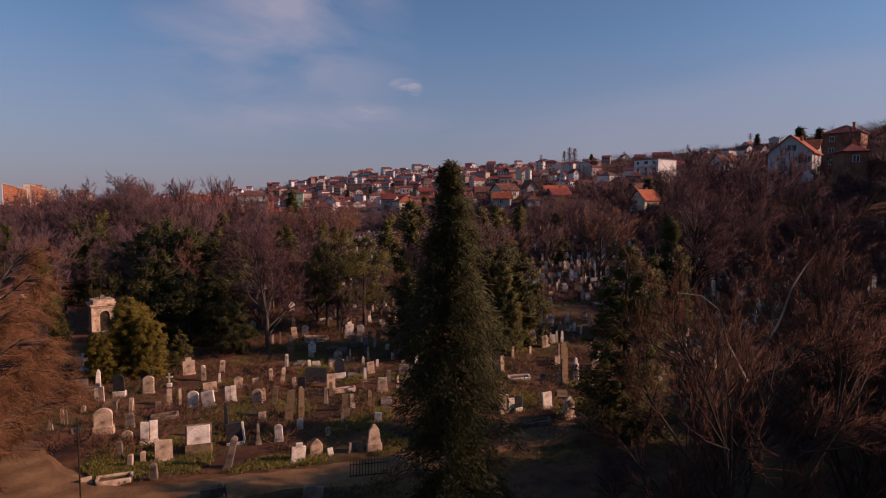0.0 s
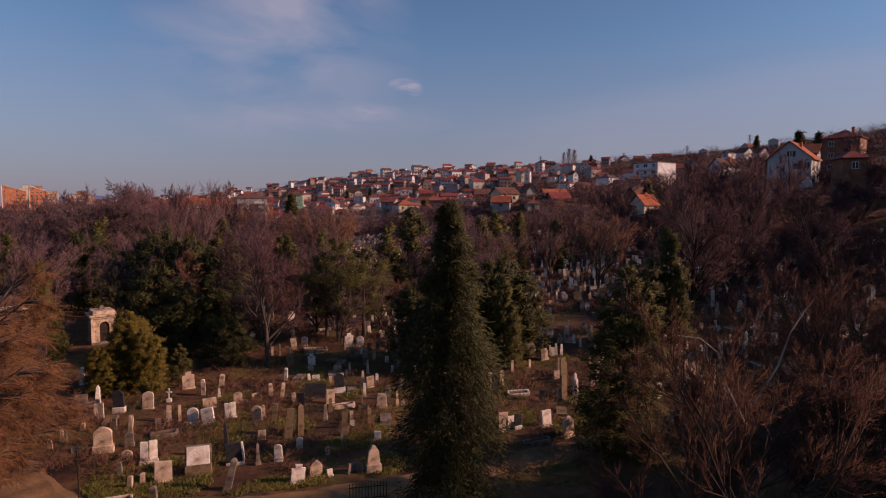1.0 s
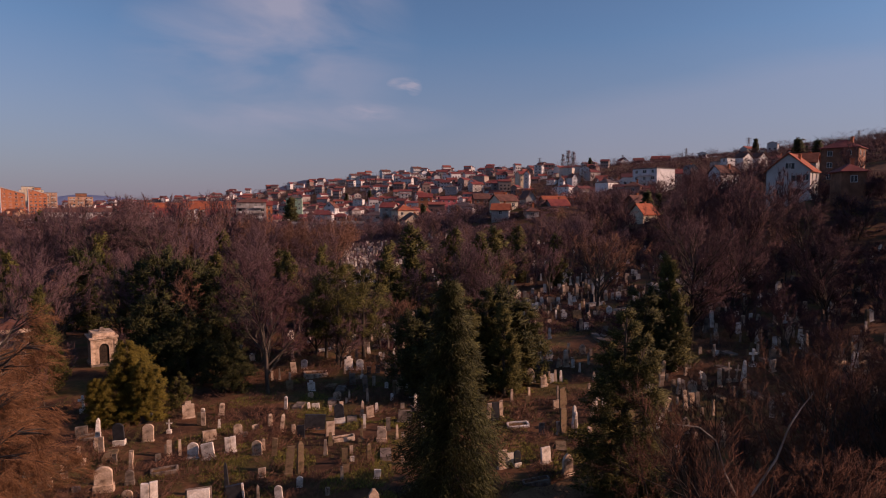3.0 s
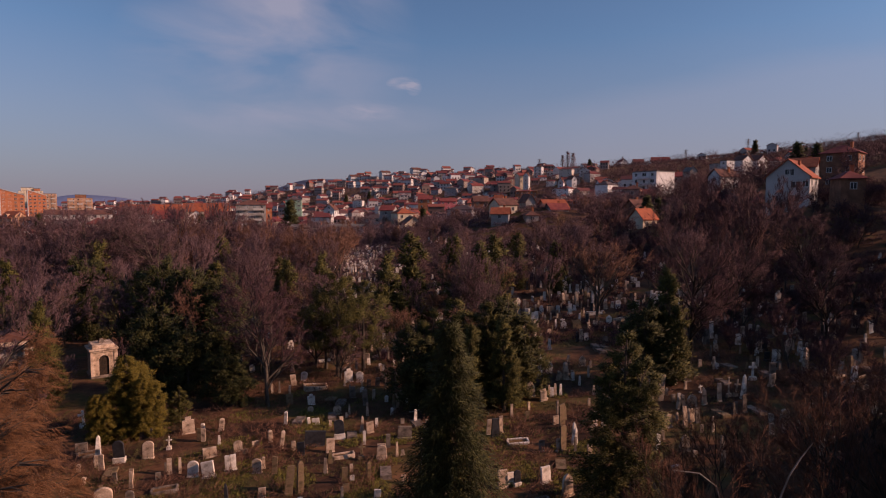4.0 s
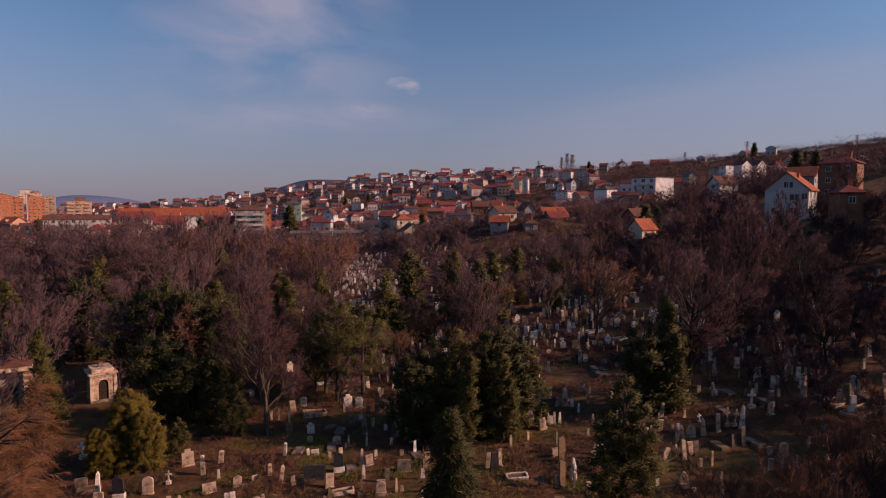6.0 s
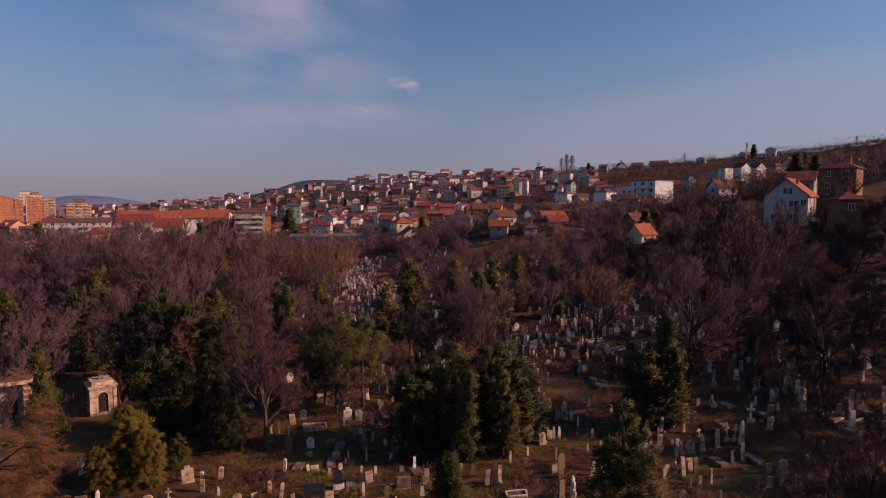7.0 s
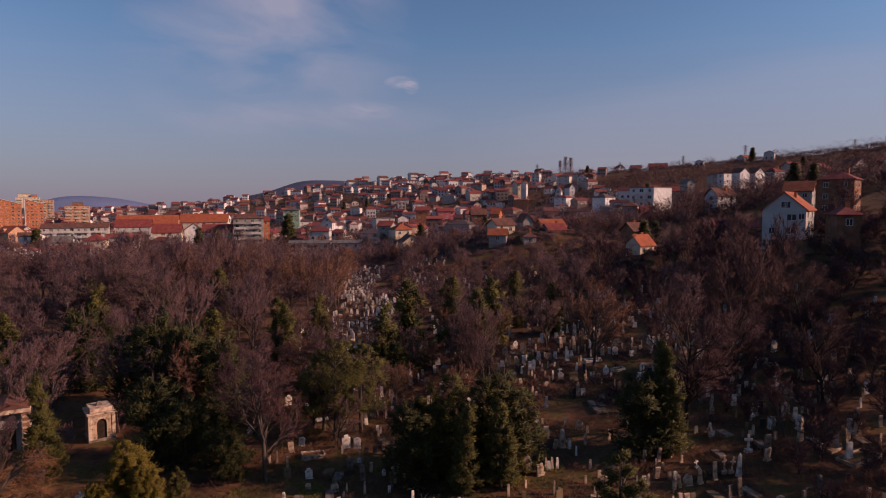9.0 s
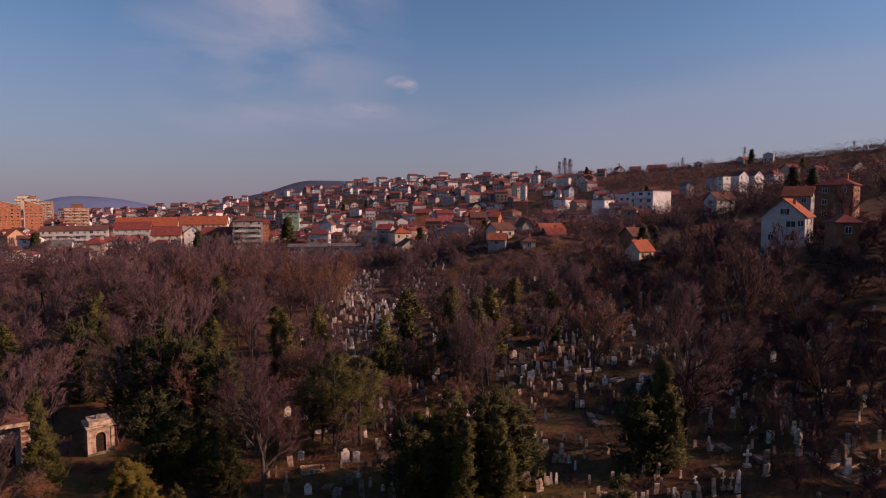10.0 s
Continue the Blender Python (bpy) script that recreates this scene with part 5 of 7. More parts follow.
key_house_at(19.1, 193.8, 14.1, -12, 5.5, 5, 1, fh=2.6, wall=GREY_PLASTER, tiles=ORANGE_TILES, along="x", rise=1.8, label="low house with an orange tile roof")
key_house_at(30.0, 210.4, 17.3, 12, 3.5, 7, 1, fh=3.4, wall=GREY_PLASTER, tiles=BROWN_TILES, rise=2.4, label="dark grey gabled house with a brown roof", fine=True)
key_house_at(38.8, 209.4, 15.5, 14, 8.4, 7, 1, fh=3.2, wall=CREAM_PLASTER, tiles=ORANGE_TILES, along="x", rise=2.5, label="cream house with a bright red-orange roof", fine=True)
key_house_at(38.2, 200.1, 15.0, 14, 6.2, 6, 1, fh=3.0, wall=GREY_PLASTER, tiles=RED_TILES, along="x", rise=1.9, label="low house with a red roof", fine=True)
key_house_at(28.5, 191.8, 13.5, 5, 3.9, 5, 1, fh=2.6, wall=GREY_PLASTER, tiles=BROWN_TILES, roof="hip", rise=1.5, label="low house with a pale hipped roof")
key_house_at(51.6, 234.1, 17.5, -30, 6.0, 6, 1, fh=3.4, wall=ORANGE_BRICK, tiles=ORANGE_TILES, roof="hip", rise=1.2, label="small orange brick house with a low roof")
key_house_at(61.0, 242.4, 18.1, -10, 5.3, 7, 1, fh=3.0, wall=CREAM_PLASTER, tiles=BROWN_TILES, roof="flat", label="pale flat-roofed outbuilding among trees")
key_house_at(75.0, 234.8, 19.8, -25, 5.6, 8, 2, fh=2.9, wall=PINK_PLASTER_SOFT, tiles=BROWN_TILES, roof="hip", rise=1.8, label="dull pink two-storey house with a hipped roof")
key_house_at(79.2, 230.4, 20.3, -10, 3.6, 7, 1, fh=3.0, wall=PINK_PLASTER, tiles=RED_TILES, along="x", rise=2.2, label="low red house with a red roof")
key_house_at(57.6, 178.1, 15.8, 20, 4.2, 6, 1, fh=2.8, wall=BROWN_BRICK, tiles=BROWN_TILES, along="x", rise=2.2, label="brown house with a worn tile roof")
key_house_at(19.6, 302.8, 18.7, 5, 7.5, 8, 1, fh=3.0, wall=BROWN_BRICK, tiles=BROWN_TILES, along="x", rise=2.6, label="brown brick house with a brown roof")
key_house_at(28.0, 292.4, 19.1, -20, 4.0, 7, 1, fh=3.0, wall=ORANGE_BRICK, tiles=ORANGE_TILES, along="x", rise=2.4, label="orange brick house with an orange roof")
key_house_at(60.3, 428.1, 18.4, -42, 12.5, 9, 4, fh=2.9, wall=ORANGE_BRICK, tiles=RED_TILES, roof="hip", rise=1.2, label="brown block with an orange brick side")
key_house_at(63.0, 473.1, 37.4, 15, 8.1, 9, 2, fh=3.0, wall=CREAM_PLASTER, tiles=RED_TILES, along="x", rise=2.2, label="cream house with a red roof on the hillside")
key_house_at(65.7, 464.1, 35.3, -20, 4.1, 6, 3, fh=2.6, wall=WHITE_PLASTER, tiles=BROWN_TILES, rise=2, balcony=2, label="white house with balconies on the hillside")
key_house_at(86.1, 532.8, 43.9, -25, 6.7, 8, 4, fh=2.6, wall=WHITE_PLASTER, tiles=ROOF_TILES, balcony=3, roof="hip", rise=1.4, label="tall white house with balconies on the ridge")
key_house_at(115.1, 483.1, 37.7, -20, 7.9, 9, 4, fh=2.6, wall=WHITE_PLASTER, tiles=BROWN_TILES, balcony=3, rise=2.6, label="white house with stacked balconies")
key_house_at(84.1, 422.4, 31.3, -20, 3.7, 7, 2, fh=2.6, wall=WHITE_PLASTER, tiles=BROWN_TILES, rise=2.4, label="small white gabled house on the hillside")
key_house_at(95.9, 442.4, 34.2, 20, 4.2, 7, 2, fh=2.6, wall=WHITE_PLASTER, tiles=BROWN_TILES, rise=2.4, label="small white gabled house on the hillside")
key_house_at(91.1, 332.4, 23.3, 15, 3.2, 7, 3, fh=2.6, wall=WHITE_PLASTER, tiles=BROWN_TILES, rise=2.2, label="narrow white house with a brown roof")
key_house_at(117.7, 402.8, 29.8, 5, 5.8, 8, 2, fh=2.7, wall=WHITE_PLASTER, tiles=BROWN_TILES, roof="hip", rise=1.6, balcony=1, label="white house with a hipped roof")
key_house_at(168.5, 563.1, 55.6, 10, 6.2, 9, 2, fh=2.6, wall=WHITE_PLASTER, tiles=RED_TILES, rise=2.6, label="white gabled house on the ridge")
key_house_at(183.8, 563.1, 55.6, -10, 9.1, 9, 2, fh=2.6, wall=WHITE_PLASTER, tiles=ROOF_TILES, along="x", rise=2.6, label="white house with a red roof on the ridge")
key_house_at(197.3, 543.5, 54.9, -15, 15.6, 10, 2, fh=2.8, wall=PINK_PLASTER_SOFT, tiles=RED_TILES, along="x", rise=3.2, label="pink house with a red roof on the ridge")
key_house_at(144.1, 542.8, 49.4, 10, 4.3, 8, 2, fh=2.6, wall=WHITE_PLASTER, tiles=BROWN_TILES, roof="hip", rise=1.4, label="pale house with a hipped roof below the ridge")
key_house_at(-23.2, 264.8, 11.8, -12, 6.0, 8, 2, fh=2.8, wall=GREY_PLASTER, tiles=RED_TILES, along="x", rise=2, label="house with a red roof beside the cream house")
key_house_at(-16.5, 254.8, 10.3, 25, 7.5, 8, 2, fh=2.9, wall=CREAM_PLASTER, tiles=ORANGE_TILES, roof="hip", rise=2.4, label="cream two-storey house with a red hipped roof", fine=True)
key_house_at(-11.4, 226.8, 9.5, 18, 7.0, 8, 1, fh=3.0, wall=CREAM_PLASTER, tiles=BROWN_TILES, rise=2.6, label="cream cottage with a brown gabled roof", fine=True)
key_house_at(-61.2, 333.1, 14.2, -5, 6.0, 9, 1, fh=3.2, wall=WHITE_PLASTER, tiles=BROWN_TILES, rise=3, label="white gabled house among trees")
key_house_at(-56.8, 264.1, 7.1, 2, 17.7, 6, 1, fh=2.8, wall=CREAM_PLASTER, tiles=FLAT_ROOF, along="x", rise=1.0, label="long low pale building behind the trees")
key_house_at(-39.8, 260.1, 7.5, 2, 11.9, 6, 1, fh=2.8, wall=PALE_PLASTER, tiles=FLAT_ROOF, along="x", rise=1.0, label="low pale shed with a flat roof behind the trees")
key_house_at(-30.9, 333.1, 13.6, 20, 10.4, 9, 2, fh=2.8, wall=PALE_PLASTER, tiles=FLAT_ROOF, roof="flat", label="pale green-grey flat-roofed house")
key_house_at(-9.8, 363.1, 17.6, 0, 8.2, 9, 2, fh=2.9, wall=ORANGE_BRICK, tiles=RED_TILES, along="x", rise=2.2, label="red house with a red roof")
key_house_at(3.8, 393.5, 16.8, 10, 10.7, 10, 2, fh=2.9, wall=PINK_PLASTER, tiles=RED_TILES, along="x", rise=2.0, label="bright pink house with a red roof")
key_house_at(-100.3, 316.2, 6.4, 18, 14.8, 12, 5, fh=2.7, wall=GREY_PLASTER, tiles=BROWN_TILES, roof="hip", balcony=4, rise=2.6, label="beige apartment block with balconies and a mansard roof")
key_house_at(-92.7, 321.5, 7.3, 18, 3.5, 10, 4, fh=2.8, wall=ORANGE_BRICK, tiles=RED_TILES, along="x", rise=2, label="red-sided house beside the apartment block")
key_house_at(-118.2, 321.1, 4.5, 14, 14.9, 9, 3, fh=2.7, wall=CREAM_PLASTER, tiles=RED_TILES, along="x", balcony=2, rise=4.0, dormer=False, label="cream apartment row with a dark red roof")
key_house_at(-136.1, 333.1, 5.3, 24, 9.3, 9, 3, fh=2.7, wall=WHITE_PLASTER, tiles=RED_TILES, rise=3.4, label="white gabled end of an apartment row")
key_house_at(-146.0, 323.1, 4.5, 18, 14.2, 9, 3, fh=2.7, wall=CREAM_PLASTER, tiles=RED_TILES, along="x", balcony=2, rise=4.2, dormer=False, label="yellow-cream apartment row with a dark red roof")
key_house_at(-176.6, 348.5, 6.1, 20, 18.4, 10, 3, fh=2.9, wall=PALE_PLASTER, tiles=RED_TILES, along="x", balcony=2, rise=4.0, dormer=False, label="pale apartment row with a red roof and balconies")
key_house_at(-195.2, 403.9, 6.3, 18, 37.2, 11, 3, fh=2.9, wall=CREAM_PLASTER, tiles=ORANGE_TILES, along="x", rise=5.4, dormer=False, label="long apartment row with a bright red roof")
key_house_at(-154.3, 395.9, 7.5, 14, 28.8, 11, 3, fh=2.9, wall=CREAM_PLASTER, tiles=ORANGE_TILES, along="x", rise=5.0, dormer=False, label="long apartment row with a bright red roof")
key_house_at(-201.0, 333.5, 6.4, 24, 32.0, 10, 3, fh=2.8, wall=PALE_PLASTER, tiles=BROWN_TILES, along="x", balcony=2, rise=2.2, label="long pale apartment row with a brown roof and balconies")
key_house_at(-215.6, 303.1, 7.5, -20, 9.1, 9, 2, fh=2.9, wall=SALMON_PLASTER, tiles=ORANGE_TILES, along="x", rise=3.2, label="orange house with an orange roof")
key_house_at(-201.0, 292.8, 6.3, 30, 6.1, 8, 2, fh=2.9, wall=WHITE_PLASTER, tiles=BROWN_TILES, along="x", rise=1.6, label="white house with a sloping brown roof")
key_house_at(-169.9, 270.4, 4.8, 20, 9.3, 7, 2, fh=2.7, wall=WHITE_PLASTER, tiles=FLAT_ROOF, along="x", rise=2.6, label="white house with a dark roof below the apartments")
key_house_at(-154.5, 270.8, 5.7, 12, 7.8, 8, 2, fh=2.7, wall=CREAM_PLASTER, tiles=RED_TILES, roof="hip", rise=3.0, label="cream house with a red hipped roof below the apartments")
key_house_at(-339.1, 564.9, 3.8, 30, 20.0, 14, 8, fh=2.9, wall=SALMON_PLASTER, roof="flat", balcony=7, label="salmon-coloured apartment tower with pale balconies and a brick roof house", name="apartment_tower")
key_house_at(-480.7, 705.6, 5.6, 32, 23.2, 16, 11, fh=2.9, wall=CREAM_PLASTER, roof="flat", balcony=10, label="tall cream apartment tower with balconies", name="apartment_tower")
key_house_at(-452.6, 695.6, 5.1, 32, 13.7, 16, 10, fh=2.9, wall=SALMON_PLASTER, roof="flat", balcony=9, label="salmon wing of the tall apartment tower", name="apartment_tower")
key_house_at(-98.9, 403.1, 15.2, 10, 10.4, 9, 3, fh=2.8, wall=GREEN_PLASTER, tiles=ROOF_TILES, roof="hip", rise=2, label="pale green apartment house")
key_house_at(-137.6, 683.5, 31.8, 12, 6.9, 10, 5, fh=2.9, wall=WHITE_PLASTER, roof="flat", label="white apartment block on the ridge", name="apartment_tower")
key_house(291, 560, 20, 18, 8, 2, wall=WHITE_PLASTER, tiles=BROWN_TILES, along="x", label="long low white house on the hilltop", sink=-1.5)
for i in range(9):
    key_house(-126 + i * 12, 690 + 7 * (i % 3), (10, -15, 25)[i % 3], 10.5, 10, 2 + i % 3, wall=(CREAM_PLASTER, GREY_PLASTER, WHITE_PLASTER)[i % 3], tiles=(ROOF_TILES, RED_TILES, BROWN_TILES)[i % 3], roof=("hip", "gable", "flat")[i * 2 % 3], along="x", rise=2.2, balcony=3, sink=3.0, label="apartment house on the ridge with balconies")


def slanted_block(x, y, turn, w, d, h_left, h_right, floors):
    """A brick apartment block under one slanting roof, with a pale end wall."""
    t = empty("apartment_tower", x, y, ground_z(x, y) + 4.6, turn)
    built.append((x, y, w * 0.6))
    part("wall", prism(bmesh.new(), [(-w / 2, -6), (-w / 2, h_left), (w / 2, h_right), (w / 2, -6)], -d / 2, d / 2), ORANGE_BRICK, t)
    part("roof", prism(bmesh.new(), [(-w / 2 - 0.4, h_left + 0.05), (-w / 2 - 0.4, h_left + 0.5), (w / 2 + 0.4, h_right + 0.45), (w / 2 + 0.4, h_right)], -d / 2 - 0.4, d / 2 + 0.4), FRAME, t, "pale slanting roof edge")
    part("end_wall", box(bmesh.new(), -w / 2 - 0.5, -w / 2 - 0.01, -d / 2, d / 2, -6, h_left - 0.1), WHITE_PLASTER, t, "white plastered end wall")
    for fl in range(floors):
        for i in range(4):
            if fl * 2.9 + 2.6 < h_left + (h_right - h_left) * (i + 0.7) / 4:
                win = part("window", WIDE_WINDOW, None, t)
                win.matrix_basis = pose((i + 0.5) / 4 * w - w / 2, -d / 2, fl * 2.9 + 0.9, 0, 0, 0)
    return tagged(t, "orange brick apartment block with a slanted roof", "building")


slanted_block(-354, 497, 36, 16, 13, 24.0, 19.0, 8)
slanted_block(-350, 521, 36, 13, 12, 24.0, 19.5, 8)


def roof_block(x, y, turn, w, d, z, h, mat):
    t = empty("roof_house", x, y, z, turn)
    part("wall", box(bmesh.new(), -w / 2, w / 2, -d / 2, d / 2, -0.5, h), mat, t)
    part("roof", box(bmesh.new(), -w / 2 - 0.3, w / 2 + 0.3, -d / 2 - 0.3, d / 2 + 0.3, h + 0.003, h + 0.35), FLAT_ROOF, t)
    return tagged(t, "lift house on the roof of an apartment tower", "building")


for name_, dx_, dy_, w_, d_, h_, mat_ in (("tall cream apartment tower", -4, 0, 12, 10, 3.0, CREAM_PLASTER), ("tall cream apartment tower", 6, 2, 6, 7, 2.0, ORANGE_BRICK), ("salmon-coloured apartment tower", 0, 1, 9, 6, 2.4, BROWN_BRICK)):
    for o in [o for o in scene.objects if o.get("label", "").startswith(name_)]:
        floors_ = 11 if "tall" in name_ else 8
        roof_block(o.location.x + dx_, o.location.y + dy_, 32, w_, d_, o.location.z + floors_ * 2.9 + 0.85, h_, mat_)


# the town on the hillside
town_rng = random.Random(8)
hp, hp_far = [], []
for w, d, fl, rf, al in ((12, 9, 1, "gable", "x"), (13, 9, 2, "gable", "x"), (12, 10, 2, "hip", "y"), (8, 11, 1, "gable", "y"), (15, 9, 2, "gable", "x"), (12, 8, 1, "hip", "y"), (10, 12, 2, "gable", "y"), (14, 8, 1, "hip", "y"), (13, 11, 3, "hip", "y")):
    hp.append(house_at(0, 0, -500, 0, w, d, fl, roof=rf, along=al, rise=min(w, d) * 0.25, balcony=1 if fl > 1 else 0, gap_=4.4, annex=(0, 1, -1)[(w + d + fl) % 3]))
    hp_far.append(house_at(0, 0, -500, 0, w, d, fl, roof=rf, along=al, rise=min(w, d) * 0.25, gap_=5.5, sides="f", chimney=False))
count = 0
for _ in range(14000):
    if count >= 190:
        break
    r, a = 225 + 315 * town_rng.random(), town_rng.uniform(-0.66, 0.66)
    x_, y_ = math.sin(a) * r, math.cos(a) * r
    crest_ = float(np.interp(a, (-0.5, -0.15, 0.1, 0.25, 0.6), (900, 770, 680, 580, 525)))
    if r > crest_ + 4 or r < 245 + 60 * (a < -0.12) + 150 * max(0.0, -a - 0.1) - 40 * (a > 0.3):
        continue
    # gardens and woods leave gaps, most of all high on the right
    if a > 0.1 and r > 300 and town_rng.random() < 0.6 or a > 0.34 or noise.noise((x_ * 0.012, y_ * 0.012, 3)) < -0.45:
        continue
    if a > 0.44 and r < 420 or a > 0.3 and r > 400 and town_rng.random() < 0.75 or a > 0.15 and r < 268 or a > 0.15 and r < 420 and town_rng.random() < 0.2 or any((x_ - p) ** 2 + (y_ - q) ** 2 < (s_ + 4.6) ** 2 for p, q, s_ in built):
        continue
    built.append((x_, y_, 4.8))
    ob = copy_thing(town_rng.choice(hp if r < 400 else hp_far), pose(x_, y_, ground_z(x_, y_) + 0.3, 0, 0, town_rng.choice((-40, -20, 0, 20, 35)) + town_rng.uniform(-12, 12)))
    k = town_rng.uniform(0.5, 0.82)
    ob.scale = (k * town_rng.uniform(0.85, 1.3), k, k * town_rng.uniform(0.85, 1.15))
    count += 1


def far_town():
    """The houses near the crest, too small to pick apart: walls, tiled roofs and windows in one sheet of geometry."""
    rng = random.Random(33)
    verts, faces, mi = [], [], []

    def solid(m, pts, quads):
        b = len(verts)
        verts.extend(pts)
        for q in quads:
            faces.append([b + i for i in q])
            mi.append(m)

    made = 0
    for _ in range(14000):
        if made >= 640:
            break
        a, r = rng.uniform(-0.68, 0.66), 300 + 600 * rng.random() ** 0.8
        crest_ = float(np.interp(a, (-0.5, -0.15, 0.1, 0.25, 0.6), (900, 770, 680, 580, 525)))
        x, y = math.sin(a) * r, math.cos(a) * r
        if r > crest_ + 3 or a > 0.12 and rng.random() < 0.62 or a > 0.27 and rng.random() < 0.9 or noise.noise((x * 0.012, y * 0.012, 3)) < -0.5:
            continue
        if any((x - p) ** 2 + (y - q) ** 2 < (s_ + 2.6) ** 2 for p, q, s_ in built):
            continue
        built.append((x, y, 3.6))
        made += 1
        w, d, h = rng.uniform(4.8, 7.5), rng.uniform(6, 11), rng.choice((2.6, 2.8, 3, 5.2, 5.4, 7.5))
        z, turn, k = ground_z(x, y), radians(rng.choice((90, 70, 110, 75, 100, 20, -30)) + rng.uniform(-12, 12)), rng.uniform(1.1, 2.0)
        c, sn = math.cos(turn), math.sin(turn)

        def at(px, py, pz):
            return (x + px * c - py * sn, y + px * sn + py * c, z + pz)

        W, D, e = w / 2, d / 2, 0.4
        solid(0, [at(-W, -D, -4), at(W, -D, -4), at(W, D, -4), at(-W, D, -4), at(-W, -D, h), at(W, -D, h), at(W, D, h), at(-W, D, h), at(0, -D, h + k), at(0, D, h + k)], ((0, 1, 5, 8, 4), (1, 2, 6, 5), (2, 3, 7, 9, 6), (3, 0, 4, 7)))
        hip = rng.choice((0, 0, min(W, D) * 0.8))
        E, F = W + e, D + e
        kk = h - e * k / W
        for s_ in (-1, 1):
            solid(1, [at(s_ * E, -F, kk), at(s_ * E, F, kk), at(0, F - hip, h + k + 0.15), at(0, -F + hip, h + k + 0.15), at(s_ * E, -F, kk + 0.22), at(s_ * E, F, kk + 0.22), at(0, F - hip, h + k + 0.35), at(0, -F + hip, h + k + 0.35)], ((0, 1, 2, 3), (4, 5, 6, 7), (0, 1, 5, 4), (0, 3, 7, 4), (1, 2, 6, 5)))
        if hip:
            for s_ in (-1, 1):
                solid(1, [at(-E, s_ * F, kk + 0.1), at(E, s_ * F, kk + 0.1), at(0, s_ * (F - hip), h + k + 0.3)], ((0, 1, 2),))
        for fl in range(max(1, int(h / 2.7))):
            pz = fl * 2.7 + 0.9
            for px in (-W * 0.5, W * 0.5):
                solid(2, [at(px - 0.6, -D - 0.04, pz), at(px + 0.6, -D - 0.04, pz), at(px + 0.6, -D - 0.04, pz + 1.3), at(px - 0.6, -D - 0.04, pz + 1.3), at(px - 0.6, -D + 0.1, pz), at(px + 0.6, -D + 0.1, pz), at(px + 0.6, -D + 0.1, pz + 1.3), at(px - 0.6, -D + 0.1, pz + 1.3)], ((0, 1, 2, 3), (0, 1, 5, 4), (3, 2, 6, 7)))
            for py in (-D * 0.6, 0, D * 0.6):
                solid(2, [at(-W - 0.04, py - 0.6, pz), at(-W - 0.04, py + 0.6, pz), at(-W - 0.04, py + 0.6, pz + 1.3), at(-W - 0.04, py - 0.6, pz + 1.3), at(-W + 0.1, py - 0.6, pz), at(-W + 0.1, py + 0.6, pz), at(-W + 0.1, py + 0.6, pz + 1.3), at(-W + 0.1, py - 0.6, pz + 1.3)], ((0, 1, 2, 3), (0, 1, 5, 4), (3, 2, 6, 7)))
    me = mesh_of("far_town", verts, faces, [TOWN_WALL, TOWN_ROOF, GLASS])
    me.polygons.foreach_set("material_index", mi)
    tagged(new("far_town", me), "crowd of small houses with red roofs on the far hillside", "houses", kind="stuff")


far_town()
for p_ in hp + hp_far:
    remove(p_)


# ---- trees ----
leafless = [
    bare_tree(31, 11.0, 0.22, (3, 7, 6, 7), BARK, TWIG, "leafless broad-crowned tree with brown twigs", spread=0.7, twig_r=0.026, ratios=(0.66, 0.6, 0.6, 0.65)),
    bare_tree(32, 10.0, 0.18, (4, 6, 6, 6), BARK, TWIG, "leafless tree with a dense crown of fine twigs", spread=0.9, lift=0.05, twig_r=0.026, ratios=(0.66, 0.6, 0.6, 0.65)),
    bare_tree(33, 12.5, 0.2, (3, 7, 6, 6), BARK, TWIG, "tall leafless tree with upswept branches", spread=0.55, lift=0.3, twig_r=0.026, ratios=(0.66, 0.6, 0.6, 0.65)),
    bare_tree(34, 9.0, 0.16, (4, 6, 6, 6), BARK, RUSSET_TWIG, "leafless tree with russet brown twigs", spread=0.8, twig_r=0.026, ratios=(0.66, 0.6, 0.6, 0.65)),
    bare_tree(35, 11.5, 0.17, (4, 7, 8, 11), BARK, SHADE_TWIG, "leafless tree with grey bark and dense fine twigs", spread=0.95, clear=0.3, lift=0.12, twig_r=0.016, ratios=(0.6, 0.6, 0.6, 0.6)),
]
far_leafless = [
    bare_tree(71, 11.0, 0.2, (3, 6, 5, 5), BARK, TWIG, "leafless broad-crowned tree with brown twigs", spread=0.7, twig_r=0.033, far=True, ratios=(0.66, 0.6, 0.66, 1.0)),
    bare_tree(72, 10.0, 0.18, (3, 6, 5, 5), BARK, TWIG, "leafless tree with a dense crown of fine twigs", spread=0.9, lift=0.05, twig_r=0.033, far=True, ratios=(0.66, 0.6, 0.66, 1.0)),
    bare_tree(73, 12.0, 0.2, (3, 6, 5, 5), BARK, TWIG, "tall leafless tree with upswept branches", spread=0.55, lift=0.3, twig_r=0.033, far=True, ratios=(0.66, 0.6, 0.66, 1.0)),
    bare_tree(74, 9.5, 0.16, (3, 6, 5, 5), BARK, RUSSET_TWIG, "leafless tree with russet brown twigs", spread=0.8, twig_r=0.033, far=True, ratios=(0.66, 0.6, 0.66, 1.0)),
]
